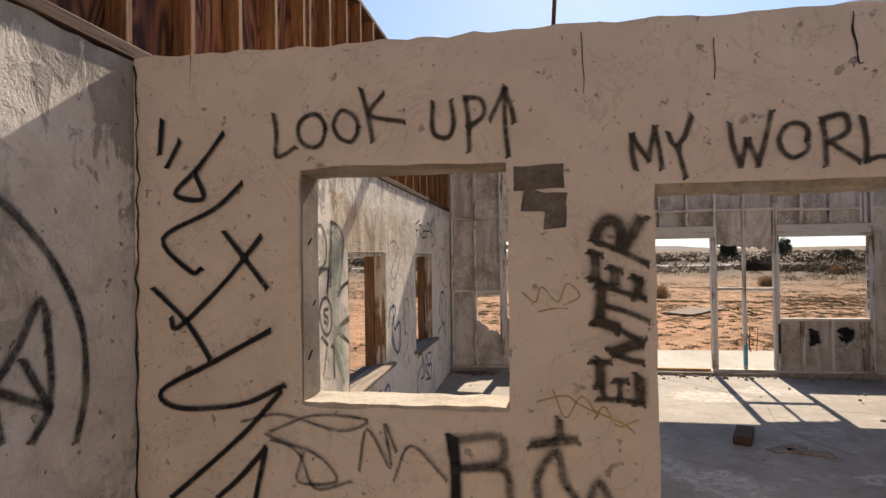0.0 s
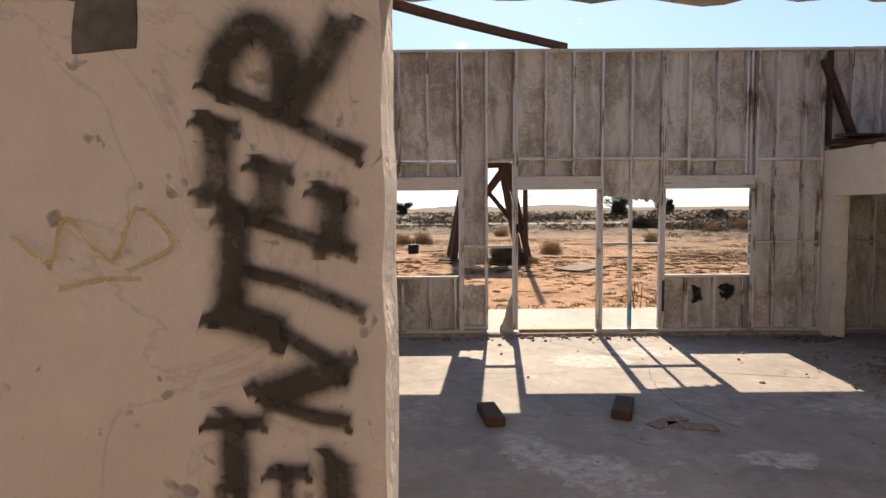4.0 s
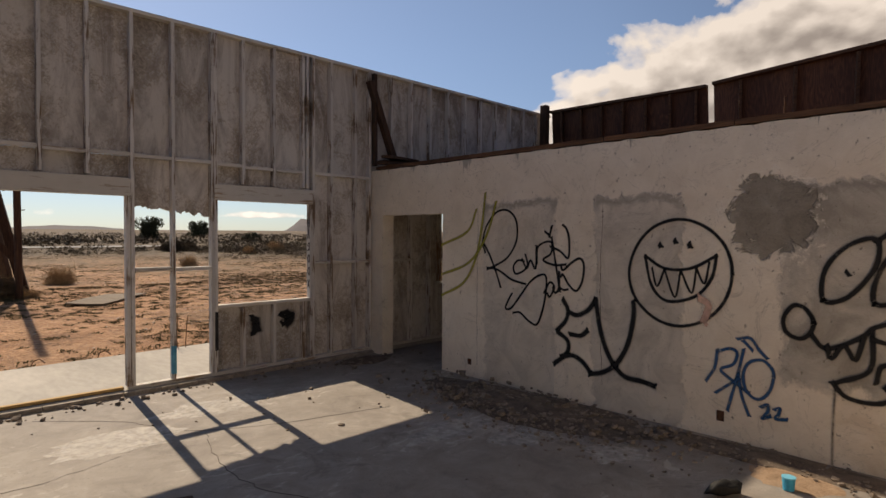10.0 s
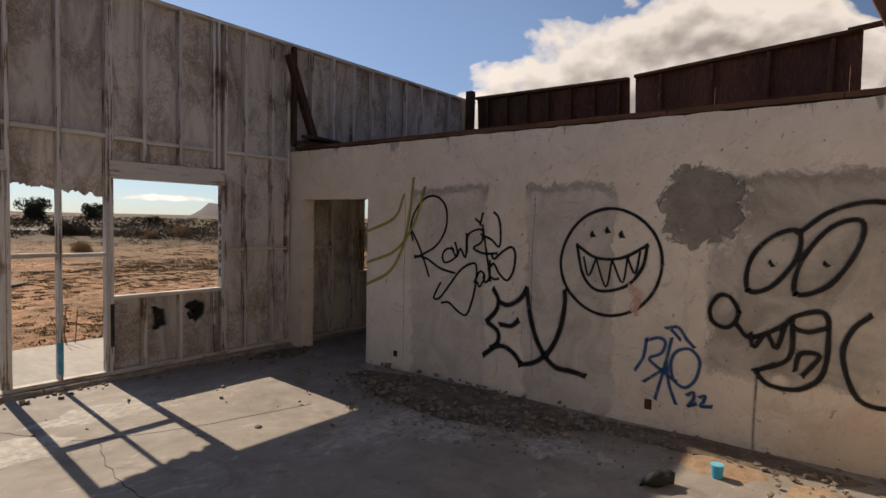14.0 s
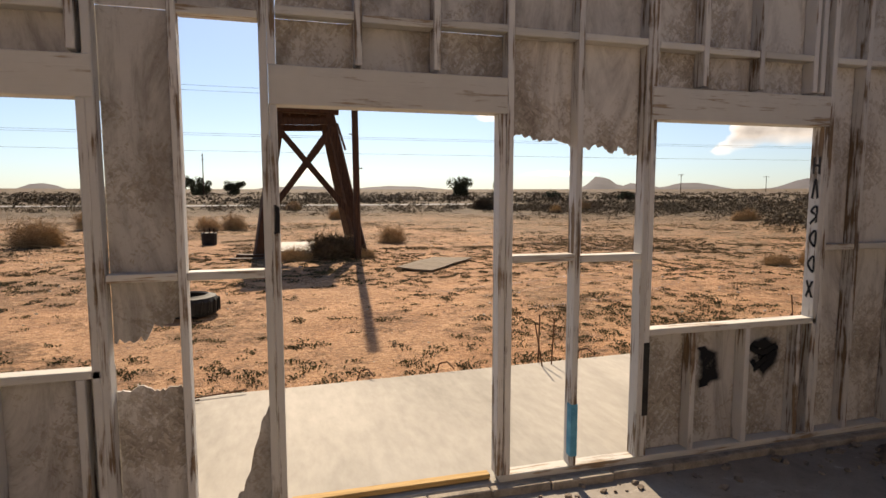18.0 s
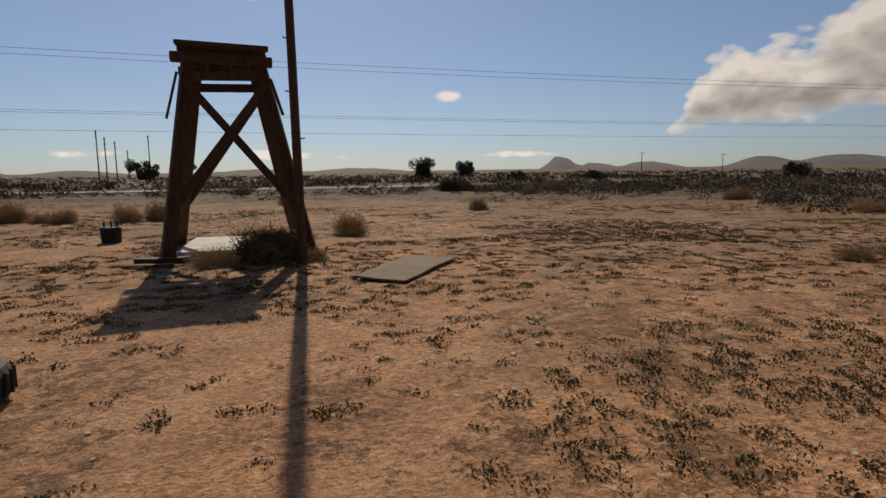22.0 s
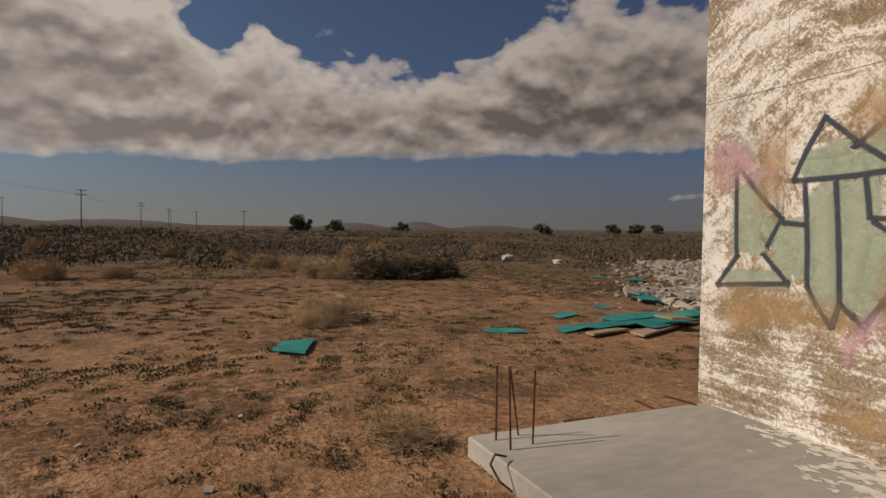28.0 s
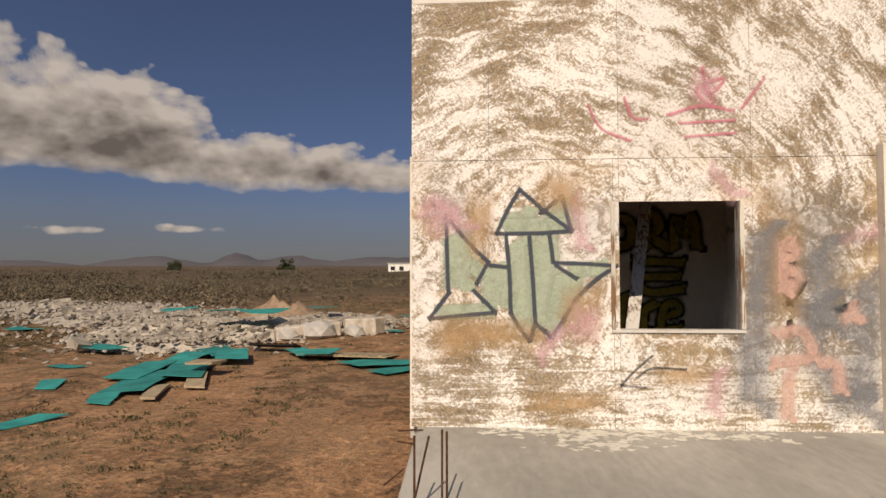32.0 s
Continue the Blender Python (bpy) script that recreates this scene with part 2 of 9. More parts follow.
def plaster(name, light, dark, stain, patch=0.55, streak=True):
    """Old painted plaster: blotches, run-down stains, pits and trowel relief."""
    m, t, b, c = material(name, 0.92)
    big = grain(t, c, 0.9, 6, 0.62, None, 0.4)
    mid = grain(t, c, 5.0, 6, 0.65)
    fine = grain(t, c, 60.0, 3, 0.6)
    col = ramp(t, calc(t, "ADD", calc(t, "MULTIPLY", big, 0.5), calc(t, "MULTIPLY", mid, 0.5)), [(0.34, dark), (0.62, light)])
    if streak:
        runs = grain(t, c, 4.5, 5, 0.6, (1.0, 1.0, 0.12))
        runs = ramp(t, calc(t, "ADD", calc(t, "MULTIPLY", runs, 0.6), calc(t, "MULTIPLY", big, 0.4)), [(patch, 0.0), (patch + 0.10, 1.0)])
        col = blend(t, calc(t, "MULTIPLY", runs, 0.7), col, stain)
    pits = ramp(t, grain(t, c, 22.0, 2, 0.5), [(0.25, 1.0), (0.31, 0.0)])
    col = blend(t, calc(t, "MULTIPLY", pits, 0.6), col, tuple(v * 0.5 for v in stain))
    col = blend(t, calc(t, "MULTIPLY", fine, 0.35), col, dark)
    specks = ramp(t, grain(t, c, 38.0, 2, 0.5, None, 0.3), [(0.70, 0.0), (0.74, 1.0)])
    col = blend(t, calc(t, "MULTIPLY", specks, 0.55), col, tuple(v * 0.6 for v in stain))
    hair = grain(t, c, 2.6, 7, 0.6, None, 1.5)
    hair = ramp(t, calc(t, "ABSOLUTE", calc(t, "SUBTRACT", hair, 0.5)), [(0.0, 1.0), (0.010, 0.0)])
    col = blend(t, calc(t, "MULTIPLY", hair, 0.28), col, stain)
    t.links.new(col, b.inputs["Base Color"])
    h = calc(t, "ADD", calc(t, "MULTIPLY", mid, 0.8), calc(t, "MULTIPLY", fine, 0.25))
    h = calc(t, "SUBTRACT", h, calc(t, "MULTIPLY", pits, 0.5))
    set_bump(t, b, h, 0.7, 0.025)
    return m


def timber(name, dark, light, axis=2, rough=0.8, paint=None, worn=0.5, vary=0.12, scale=1.0):
    """Wood with its grain along one axis; paint: a colour that has flaked off in part."""
    m, t, b, c = material(name, rough)
    s = [9.0 * scale] * 3
    s[axis] = 0.55 * scale
    g = grain(t, c, 4.0, 6, 0.6, tuple(s), 0.6)
    f = grain(t, c, 14.0, 3, 0.6, tuple(s))
    col = ramp(t, calc(t, "ADD", calc(t, "MULTIPLY", g, 0.65), calc(t, "MULTIPLY", f, 0.35)), [(0.36, dark), (0.64, light)])
    h = g
    if paint:
        lift = calc(t, "ADD", calc(t, "MULTIPLY", g, 0.55), calc(t, "MULTIPLY", grain(t, c, 2.2, 5, 0.6), 0.45))
        keep = ramp(t, lift, [(worn - 0.03, 1.0), (worn + 0.03, 0.0)])
        p = blend(t, calc(t, "MULTIPLY", grain(t, c, 7.0, 4), 0.45), paint, tuple(v * 0.62 for v in paint))
        col = blend(t, keep, col, p)
        h = calc(t, "ADD", g, keep)
    if vary:
        r = t.nodes.new("ShaderNodeObjectInfo").outputs["Random"]
        col = blend(t, 1.0, col, calc(t, "ADD", calc(t, "MULTIPLY", r, 2 * vary), 1 - vary), "MULTIPLY")
    t.links.new(col, b.inputs["Base Color"])
    set_bump(t, b, h, 0.35, 0.01)
    return m


def strand_board(name, paint, wood_dark, wood_light, cover, side=(1, 1, 1), stain=None, vary=0.06, swept=False, dirt=0.0):
    """Flake board of pressed wood strands under paint that has come away in strokes."""
    m, t, b, c = material(name, 0.88)
    def strands(turn):
        """Long flakes lying along one slant."""
        r = t.nodes.new("ShaderNodeMapping")
        r.inputs["Rotation"].default_value = (0.0, turn, 0.0)
        t.links.new(c, r.inputs[0])
        w = t.nodes.new("ShaderNodeMapping")
        w.inputs["Scale"].default_value = (1.0, 1.0, 2.8)
        t.links.new(r.outputs[0], w.inputs[0])
        v = t.nodes.new("ShaderNodeTexVoronoi")
        v.inputs["Scale"].default_value = 30.0
        t.links.new(w.outputs[0], v.inputs["Vector"])
        return v.outputs["Color"]
    pick = ramp(t, grain(t, c, 16.0, 2), [(0.49, 0.0), (0.51, 1.0)])
    flake = t.nodes.new("ShaderNodeSeparateColor")
    t.links.new(blend(t, pick, strands(0.9), strands(-0.7)), flake.inputs[0])
    edge = grain(t, c, 38.0, 3, 0.7)
    col = ramp(t, calc(t, "ADD", calc(t, "MULTIPLY", flake.outputs[0], 0.6), calc(t, "MULTIPLY", edge, 0.4)), [(0.2, wood_dark), (0.8, wood_light)])
    big = grain(t, c, 1.1, 4, 0.55, None, 0.8)
    mid = grain(t, c, 4.2, 7, 0.72, None, 1.7)
    if swept:
        # the coat was brushed on in arcs above, in level strokes near the ground, and dabbed between
        xyz = t.nodes.new("ShaderNodeSeparateXYZ")
        t.links.new(c, xyz.inputs[0])
        dx, dz = calc(t, "SUBTRACT", xyz.outputs[0], 9.45), calc(t, "SUBTRACT", xyz.outputs[2], 1.0)
        wob = calc(t, "MULTIPLY", grain(t, c, 1.6, 3), 0.5)
        rad = calc(t, "ADD", calc(t, "SQRT", calc(t, "ADD", calc(t, "MULTIPLY", dx, dx), calc(t, "MULTIPLY", dz, dz))), wob)
        arc = t.nodes.new("ShaderNodeCombineXYZ")
        t.links.new(calc(t, "MULTIPLY", rad, 3.2), arc.inputs[0])
        t.links.new(calc(t, "MULTIPLY", calc(t, "ARCTAN2", dz, dx), 1.1), arc.inputs[1])
        sweep = grain(t, arc.outputs[0], 3.0, 7, 0.66, None, 0.35)
        level = grain(t, c, 3.0, 7, 0.68, (0.6, 1.0, 5.0), 0.9)
        hi = ramp(t, calc(t, "ADD", calc(t, "MULTIPLY", xyz.outputs[2], 0.25), calc(t, "MULTIPLY", wob, 0.3)), [(0.60, 0.0), (0.70, 1.0)])
        lo = ramp(t, calc(t, "ADD", calc(t, "MULTIPLY", xyz.outputs[2], 0.25), calc(t, "MULTIPLY", wob, 0.3)), [(0.22, 1.0), (0.29, 0.0)])
        mid = blend(t, calc(t, "MULTIPLY", hi, 0.75), mid, sweep)
        mid = blend(t, calc(t, "MULTIPLY", lo, 0.7), mid, level)
    k = calc(t, "ADD", calc(t, "ADD", calc(t, "MULTIPLY", big, 0.24 if swept else 0.45), calc(t, "MULTIPLY", mid, 0.51 if swept else 0.3)), calc(t, "MULTIPLY", calc(t, "ADD", edge, calc(t, "MULTIPLY", flake.outputs[0], 0.42 if swept else 0.5)), 0.165 if swept else 0.17))
    soft = 0.032 if swept else 0.025
    keep = ramp(t, k, [(cover - soft, 1.0), (cover + soft, 0.0)])
    p = blend(t, calc(t, "MULTIPLY", edge, 0.4), paint, tuple(q * 0.75 for q in paint))
    col = blend(t, keep, col, p)
    if swept:
        # thin coat: grey strands and chips show through, and old ochre glue in broad clouds
        thin = ramp(t, calc(t, "ADD", calc(t, "MULTIPLY", grain(t, c, 55.0, 4, 0.7), 0.6), calc(t, "MULTIPLY", grain(t, c, 3.0, 5, 0.65), 0.4)), [(0.53, 0.0), (0.60, 1.0)])
        col = blend(t, calc(t, "MULTIPLY", thin, 0.55), col, (0.40, 0.33, 0.245))
        glue = ramp(t, grain(t, c, 1.3, 5, 0.6, None, 0.6), [(0.50, 0.0), (0.64, 1.0)])
        low = ramp(t, calc(t, "MULTIPLY", xyz.outputs[2], 0.2), [(0.06, 0.3), (0.16, 1.0), (0.44, 1.0), (0.54, 0.15)])
        col = blend(t, calc(t, "MULTIPLY", calc(t, "MULTIPLY", glue, low), 0.40), col, (0.55, 0.375, 0.19))
        grey = ramp(t, grain(t, c, 0.9, 5, 0.62, None, 0.8), [(0.50, 0.0), (0.66, 1.0)])
        col = blend(t, calc(t, "MULTIPLY", calc(t, "MULTIPLY", grey, low), 0.45), col, (0.36, 0.34, 0.335))
    if stain:
        s = ramp(t, grain(t, c, 2.4, 8, 0.72, (1.5, 1, 0.42), 0.8), [(0.45, 0.0), (0.62, 1.0)])
        col = blend(t, calc(t, "MULTIPLY", s, dirt), col, stain)
    if vary:
        r = t.nodes.new("ShaderNodeObjectInfo").outputs["Random"]
        col = blend(t, 1.0, col, calc(t, "ADD", calc(t, "MULTIPLY", r, 2 * vary), 1 - vary), "MULTIPLY")
    t.links.new(col, b.inputs["Base Color"])
    set_bump(t, b, calc(t, "ADD", calc(t, "MULTIPLY", flake.outputs[1], 0.6), keep), 0.3, 0.004)
    return m


def edge_box(t, u, v, u0, u1, v0, v1, soft, wob):
    """1 inside a rectangle, falling over soft metres at its sides, whose outline wob makes ragged."""
    d = calc(t, "MINIMUM", calc(t, "MINIMUM", calc(t, "SUBTRACT", u, u0), calc(t, "SUBTRACT", u1, u)), calc(t, "MINIMUM", calc(t, "SUBTRACT", v, v0), calc(t, "SUBTRACT", v1, v)))
    d = calc(t, "ADD", d, wob)
    return calc(t, "DIVIDE", d, soft, True), d


def curve(t, value, lo, hi, stops, top):
    n = calc(t, "DIVIDE", calc(t, "SUBTRACT", value, lo), hi - lo)
    return calc(t, "MULTIPLY", ramp(t, n, [((a - lo) / (hi - lo), v / top) for a, v in stops]), top)


def concrete_floor():
    m, t, b, c = material("worn_concrete_floor", 0.78)
    big, mid, fine = grain(t, c, 0.7, 6, 0.65, None, 0.6), grain(t, c, 3.5, 7, 0.7, None, 0.8), grain(t, c, 40.0, 3, 0.65)
    col = ramp(t, calc(t, "ADD", calc(t, "MULTIPLY", big, 0.55), calc(t, "MULTIPLY", mid, 0.45)), [(0.36, (0.20, 0.175, 0.15)), (0.5, (0.29, 0.258, 0.222)), (0.64, (0.385, 0.35, 0.305))])
    lime = ramp(t, calc(t, "ADD", calc(t, "MULTIPLY", big, 0.4), calc(t, "MULTIPLY", grain(t, c, 5.5, 8, 0.72, (0.7, 1.4, 1.0), 1.2), 0.6)), [(0.555, 0.0), (0.60, 1.0)])
    col = blend(t, calc(t, "MULTIPLY", lime, 0.62), col, (0.53, 0.49, 0.435))
    damp = ramp(t, grain(t, c, 1.9, 7, 0.7, None, 1.0), [(0.56, 0.0), (0.64, 1.0)])
    col = blend(t, calc(t, "MULTIPLY", damp, 0.5), col, (0.15, 0.13, 0.11))
    grit = ramp(t, grain(t, c, 75.0, 2, 0.5), [(0.66, 0.0), (0.71, 1.0)])
    col = blend(t, calc(t, "MULTIPLY", grit, 0.6), col, (0.11, 0.09, 0.07))
    col = blend(t, calc(t, "MULTIPLY", fine, 0.25), col, (0.19, 0.165, 0.14))
    t.links.new(col, b.inputs["Base Color"])
    set_bump(t, b, calc(t, "ADD", mid, calc(t, "MULTIPLY", fine, 0.5)), 0.3, 0.006)
    return m


def brushed_plaster():
    """The long west wall: rough whitewashed plaster worn to grey cement below its top,
    a cement run by the corner, a tan water stain over the windows."""
    m, t, b, c = material("stained_white_plaster", 0.94)
    xyz = t.nodes.new("ShaderNodeSeparateXYZ")
    t.links.new(c, xyz.inputs[0])
    y, z = xyz.outputs[1], xyz.outputs[2]
    big, mid, fine = grain(t, c, 1.1, 7, 0.66, None, 0.7), grain(t, c, 5.5, 7, 0.7, None, 0.6), grain(t, c, 55.0, 3, 0.65)
    runs = grain(t, c, 7.0, 5, 0.62, (1.0, 1.0, 0.14), 0.3)
    lump = grain(t, c, 9.0, 6, 0.66, None, 0.5)
    col = ramp(t, calc(t, "ADD", calc(t, "MULTIPLY", big, 0.45), calc(t, "MULTIPLY", mid, 0.55)), [(0.36, (0.56, 0.505, 0.43)), (0.48, (0.77, 0.71, 0.62)), (0.60, (0.89, 0.84, 0.755))])
    # whitewash gone from the hollows of the rough coat
    bare = ramp(t, calc(t, "ADD", calc(t, "MULTIPLY", lump, 0.5), calc(t, "MULTIPLY", big, 0.5)), [(0.41, 1.0), (0.46, 0.0)])
    col = blend(t, calc(t, "MULTIPLY", bare, 0.7), col, (0.36, 0.325, 0.28))
    # grey cement below the wall top
    rim = curve(t, y, -4.0, 10.0, [(-4, 2.30), (0.6, 2.40), (1.3, 2.52), (1.60, 2.34), (1.95, 2.06), (2.3, 1.98), (3.4, 2.02), (4.0, 2.20), (4.5, 2.34), (7.0, 2.40), (10, 2.46)], 3.0)
    worn = calc(t, "ADD", calc(t, "DIVIDE", calc(t, "SUBTRACT", z, rim), 0.50), calc(t, "ADD", calc(t, "MULTIPLY", calc(t, "SUBTRACT", runs, 0.5), 2.6), calc(t, "MULTIPLY", calc(t, "SUBTRACT", mid, 0.5), 3.4)))
    worn = ramp(t, worn, [(0.18, 0.0), (0.42, 1.0)])
    cement = ramp(t, calc(t, "ADD", calc(t, "MULTIPLY", mid, 0.5), calc(t, "MULTIPLY", runs, 0.5)), [(0.38, (0.13, 0.118, 0.10)), (0.60, (0.37, 0.34, 0.30))])
    col = blend(t, calc(t, "MULTIPLY", worn, 0.9), col, cement)
    # one broad run of grey mortar beside the corner
    off = calc(t, "ABSOLUTE", calc(t, "SUBTRACT", y, calc(t, "ADD", 1.10, calc(t, "MULTIPLY", calc(t, "SUBTRACT", z, 2.3), 0.07))))
    run = calc(t, "SUBTRACT", calc(t, "ADD", 0.030, calc(t, "MULTIPLY", calc(t, "SUBTRACT", z, 1.95), 0.06)), calc(t, "ADD", off, calc(t, "MULTIPLY", calc(t, "SUBTRACT", mid, 0.5), 0.10)))
    run = calc(t, "MULTIPLY", calc(t, "DIVIDE", run, 0.010, True), ramp(t, z, [(0.0, 0.0), (0.5, 1.0)]))
    run = calc(t, "MULTIPLY", run, calc(t, "DIVIDE", calc(t, "SUBTRACT", z, 1.93), 0.05, True))
    col = blend(t, calc(t, "MULTIPLY", run, 0.95), col, (0.15, 0.138, 0.122))
    # tan water stain with darker runs
    tan, _ = edge_box(t, y, z, 4.02, 6.9, 1.86, 2.38, 0.07, calc(t, "MULTIPLY", calc(t, "SUBTRACT", mid, 0.5), 0.45))
    tan = calc(t, "MULTIPLY", tan, ramp(t, runs, [(0.34, 0.45), (0.56, 1.0)]))
    fade = curve(t, y, 3.5, 7.5, [(3.5, 1.0), (5.0, 0.9), (6.0, 0.5), (7.5, 0.2)], 1.0)
    col = blend(t, calc(t, "MULTIPLY", calc(t, "MULTIPLY", tan, fade), 0.9), col, ramp(t, runs, [(0.38, (0.52, 0.38, 0.21)), (0.62, (0.20, 0.125, 0.065))]))
    # chalky drips between the stain and the cement
    drip, _ = edge_box(t, y, z, 4.2, 9.5, 2.30, 2.52, 0.05, calc(t, "MULTIPLY", calc(t, "SUBTRACT", runs, 0.5), 1.4))
    col = blend(t, calc(t, "MULTIPLY", drip, 0.6), col, (0.84, 0.80, 0.74))
    pits = ramp(t, grain(t, c, 24.0, 2, 0.5), [(0.27, 1.0), (0.31, 0.0)])
    col = blend(t, calc(t, "MULTIPLY", pits, 0.65), col, (0.13, 0.11, 0.09))
    col = blend(t, calc(t, "MULTIPLY", fine, 0.30), col, (0.50, 0.45, 0.385))
    t.links.new(col, b.inputs["Base Color"])
    h = calc(t, "ADD", calc(t, "ADD", calc(t, "MULTIPLY", lump, 1.0), calc(t, "MULTIPLY", mid, 0.7)), calc(t, "MULTIPLY", fine, 0.18))
    set_bump(t, b, calc(t, "SUBTRACT", h, calc(t, "ADD", calc(t, "MULTIPLY", pits, 0.4), calc(t, "MULTIPLY", worn, 0.18))), 0.9, 0.026)
    return m


def patched_plaster():
    """The east wall: cream plaster with grey stucco repairs, a dark damp scar and splashed foot."""
    m, t, b, c = material("patched_cream_plaster", 0.93)
    xyz = t.nodes.new("ShaderNodeSeparateXYZ")
    t.links.new(c, xyz.inputs[0])
    y, z = xyz.outputs[1], xyz.outputs[2]
    big, mid, fine = grain(t, c, 0.9, 6, 0.62, None, 0.4), grain(t, c, 4.5, 7, 0.68, None, 0.5), grain(t, c, 55.0, 3, 0.62)
    edge = grain(t, c, 7.0, 6, 0.7, None, 0.6)
    runs = grain(t, c, 8.0, 4, 0.6, (1.0, 1.0, 0.12), 0.2)
    cloud = grain(t, c, 2.3, 6, 0.66, None, 0.9)
    col = ramp(t, calc(t, "ADD", calc(t, "MULTIPLY", big, 0.5), calc(t, "MULTIPLY", mid, 0.5)), [(0.36, (0.70, 0.62, 0.515)), (0.62, (0.86, 0.785, 0.675))])
    wob = calc(t, "ADD", calc(t, "MULTIPLY", calc(t, "SUBTRACT", edge, 0.5), 0.22), calc(t, "MULTIPLY", calc(t, "SUBTRACT", cloud, 0.5), 0.25))
    relief = None
    tones = ramp(t, cloud, [(0.36, (0.23, 0.215, 0.19)), (0.52, (0.375, 0.355, 0.32)), (0.64, (0.52, 0.485, 0.43))])
    pale = ramp(t, cloud, [(0.36, (0.36, 0.335, 0.30)), (0.60, (0.62, 0.575, 0.51))])
    for (u0, u1, v0, v1), soft, amount, tone in (((2.60, 4.30, 0.50, 2.14), 0.05, 0.92, tones), ((5.05, 5.98, -0.3, 2.10), 0.03, 0.80, pale), ((6.41, 7.48, -0.3, 2.10), 0.05, 0.62, pale)):
        k, d = edge_box(t, y, z, u0, u1, v0, v1, soft, wob)
        col = blend(t, calc(t, "MULTIPLY", k, amount), col, tone)
        # a darker band along the upper rim of each repair
        near_top = calc(t, "DIVIDE", calc(t, "SUBTRACT", z, v1 - 0.20), 0.12, True)
        top_band = calc(t, "MULTIPLY", calc(t, "SUBTRACT", 1.0, calc(t, "DIVIDE", calc(t, "ABSOLUTE", calc(t, "SUBTRACT", d, 0.06)), 0.075, True)), near_top)
        col = blend(t, calc(t, "MULTIPLY", calc(t, "MULTIPLY", top_band, k), 0.70), col, (0.22, 0.20, 0.175))
        relief = k if relief is None else calc(t, "ADD", relief, k)
    # dark damp scar where the coat broke off, with a pale crumbling rim
    du, dv = calc(t, "DIVIDE", calc(t, "SUBTRACT", y, 4.37), 0.33), calc(t, "DIVIDE", calc(t, "SUBTRACT", z, 1.87), 0.35)
    r = calc(t, "SUBTRACT", 1.0, calc(t, "SQRT", calc(t, "ADD", calc(t, "MULTIPLY", du, du), calc(t, "MULTIPLY", dv, dv))))
    r = calc(t, "ADD", r, calc(t, "MULTIPLY", calc(t, "SUBTRACT", edge, 0.5), 1.5))
    scar = calc(t, "DIVIDE", r, 0.10, True)
    rim = calc(t, "MULTIPLY", calc(t, "SUBTRACT", 1.0, calc(t, "DIVIDE", calc(t, "ABSOLUTE", calc(t, "ADD", r, 0.10)), 0.12, True)), ramp(t, grain(t, c, 21.0, 3), [(0.48, 0.0), (0.54, 1.0)]))
    col = blend(t, calc(t, "MULTIPLY", scar, 0.92), col, ramp(t, mid, [(0.36, (0.13, 0.118, 0.10)), (0.64, (0.25, 0.23, 0.20))]))
    col = blend(t, calc(t, "MULTIPLY", rim, 0.7), col, (0.84, 0.79, 0.70))
    # runs from the wall top, rust-tan splashes at the sunny end
    top = calc(t, "ADD", calc(t, "DIVIDE", calc(t, "SUBTRACT", z, 2.60), 0.30), calc(t, "MULTIPLY", calc(t, "SUBTRACT", runs, 0.5), 4.0))
    col = blend(t, calc(t, "MULTIPLY", ramp(t, top, [(0.35, 0.0), (0.55, 1.0)]), 0.75), col, (0.25, 0.225, 0.195))
    tan, _ = edge_box(t, y, z, 1.9, 3.9, -0.3, 0.52, 0.30, calc(t, "MULTIPLY", calc(t, "SUBTRACT", cloud, 0.5), 1.3))
    col = blend(t, calc(t, "MULTIPLY", tan, 0.55), col, (0.52, 0.40, 0.27))
    pits = ramp(t, grain(t, c, 23.0, 2, 0.5), [(0.26, 1.0), (0.30, 0.0)])
    col = blend(t, calc(t, "MULTIPLY", pits, 0.55), col, (0.14, 0.12, 0.10))
    hair = ramp(t, calc(t, "ABSOLUTE", calc(t, "SUBTRACT", grain(t, c, 1.7, 7, 0.6, None, 1.4), 0.5)), [(0.0, 1.0), (0.007, 0.0)])
    col = blend(t, calc(t, "MULTIPLY", hair, 0.35), col, (0.22, 0.19, 0.16))
    col = blend(t, calc(t, "MULTIPLY", fine, 0.28), col, (0.60, 0.53, 0.44))
    t.links.new(col, b.inputs["Base Color"])
    h = calc(t, "ADD", calc(t, "ADD", calc(t, "MULTIPLY", mid, 0.7), calc(t, "MULTIPLY", fine, 0.2)), calc(t, "MULTIPLY", relief, 0.25))
    set_bump(t, b, calc(t, "SUBTRACT", h, calc(t, "ADD", calc(t, "MULTIPLY", scar, 0.7), calc(t, "MULTIPLY", pits, 0.4))), 0.8, 0.022)
    return m


M_BEIGE = plaster("beige_plaster", (0.76, 0.66, 0.555), (0.60, 0.51, 0.415), (0.26, 0.20, 0.155), 0.64)
M_WHITE = brushed_plaster()
M_PATCHED = patched_plaster()
M_CREAM = plaster("cream_plaster", (0.84, 0.76, 0.645), (0.66, 0.59, 0.49), (0.28, 0.25, 0.215), 0.60)
M_GREY = mottled("grey_stucco_patch", (0.36, 0.335, 0.30), (0.52, 0.485, 0.44), 3.0, 50.0, 0.95, bump=0.5)
M_RAW = mottled("raw_broken_concrete", (0.20, 0.17, 0.135), (0.42, 0.36, 0.29), 9.0, 60.0, 0.95, bump=0.8)
M_FLOOR = concrete_floor()
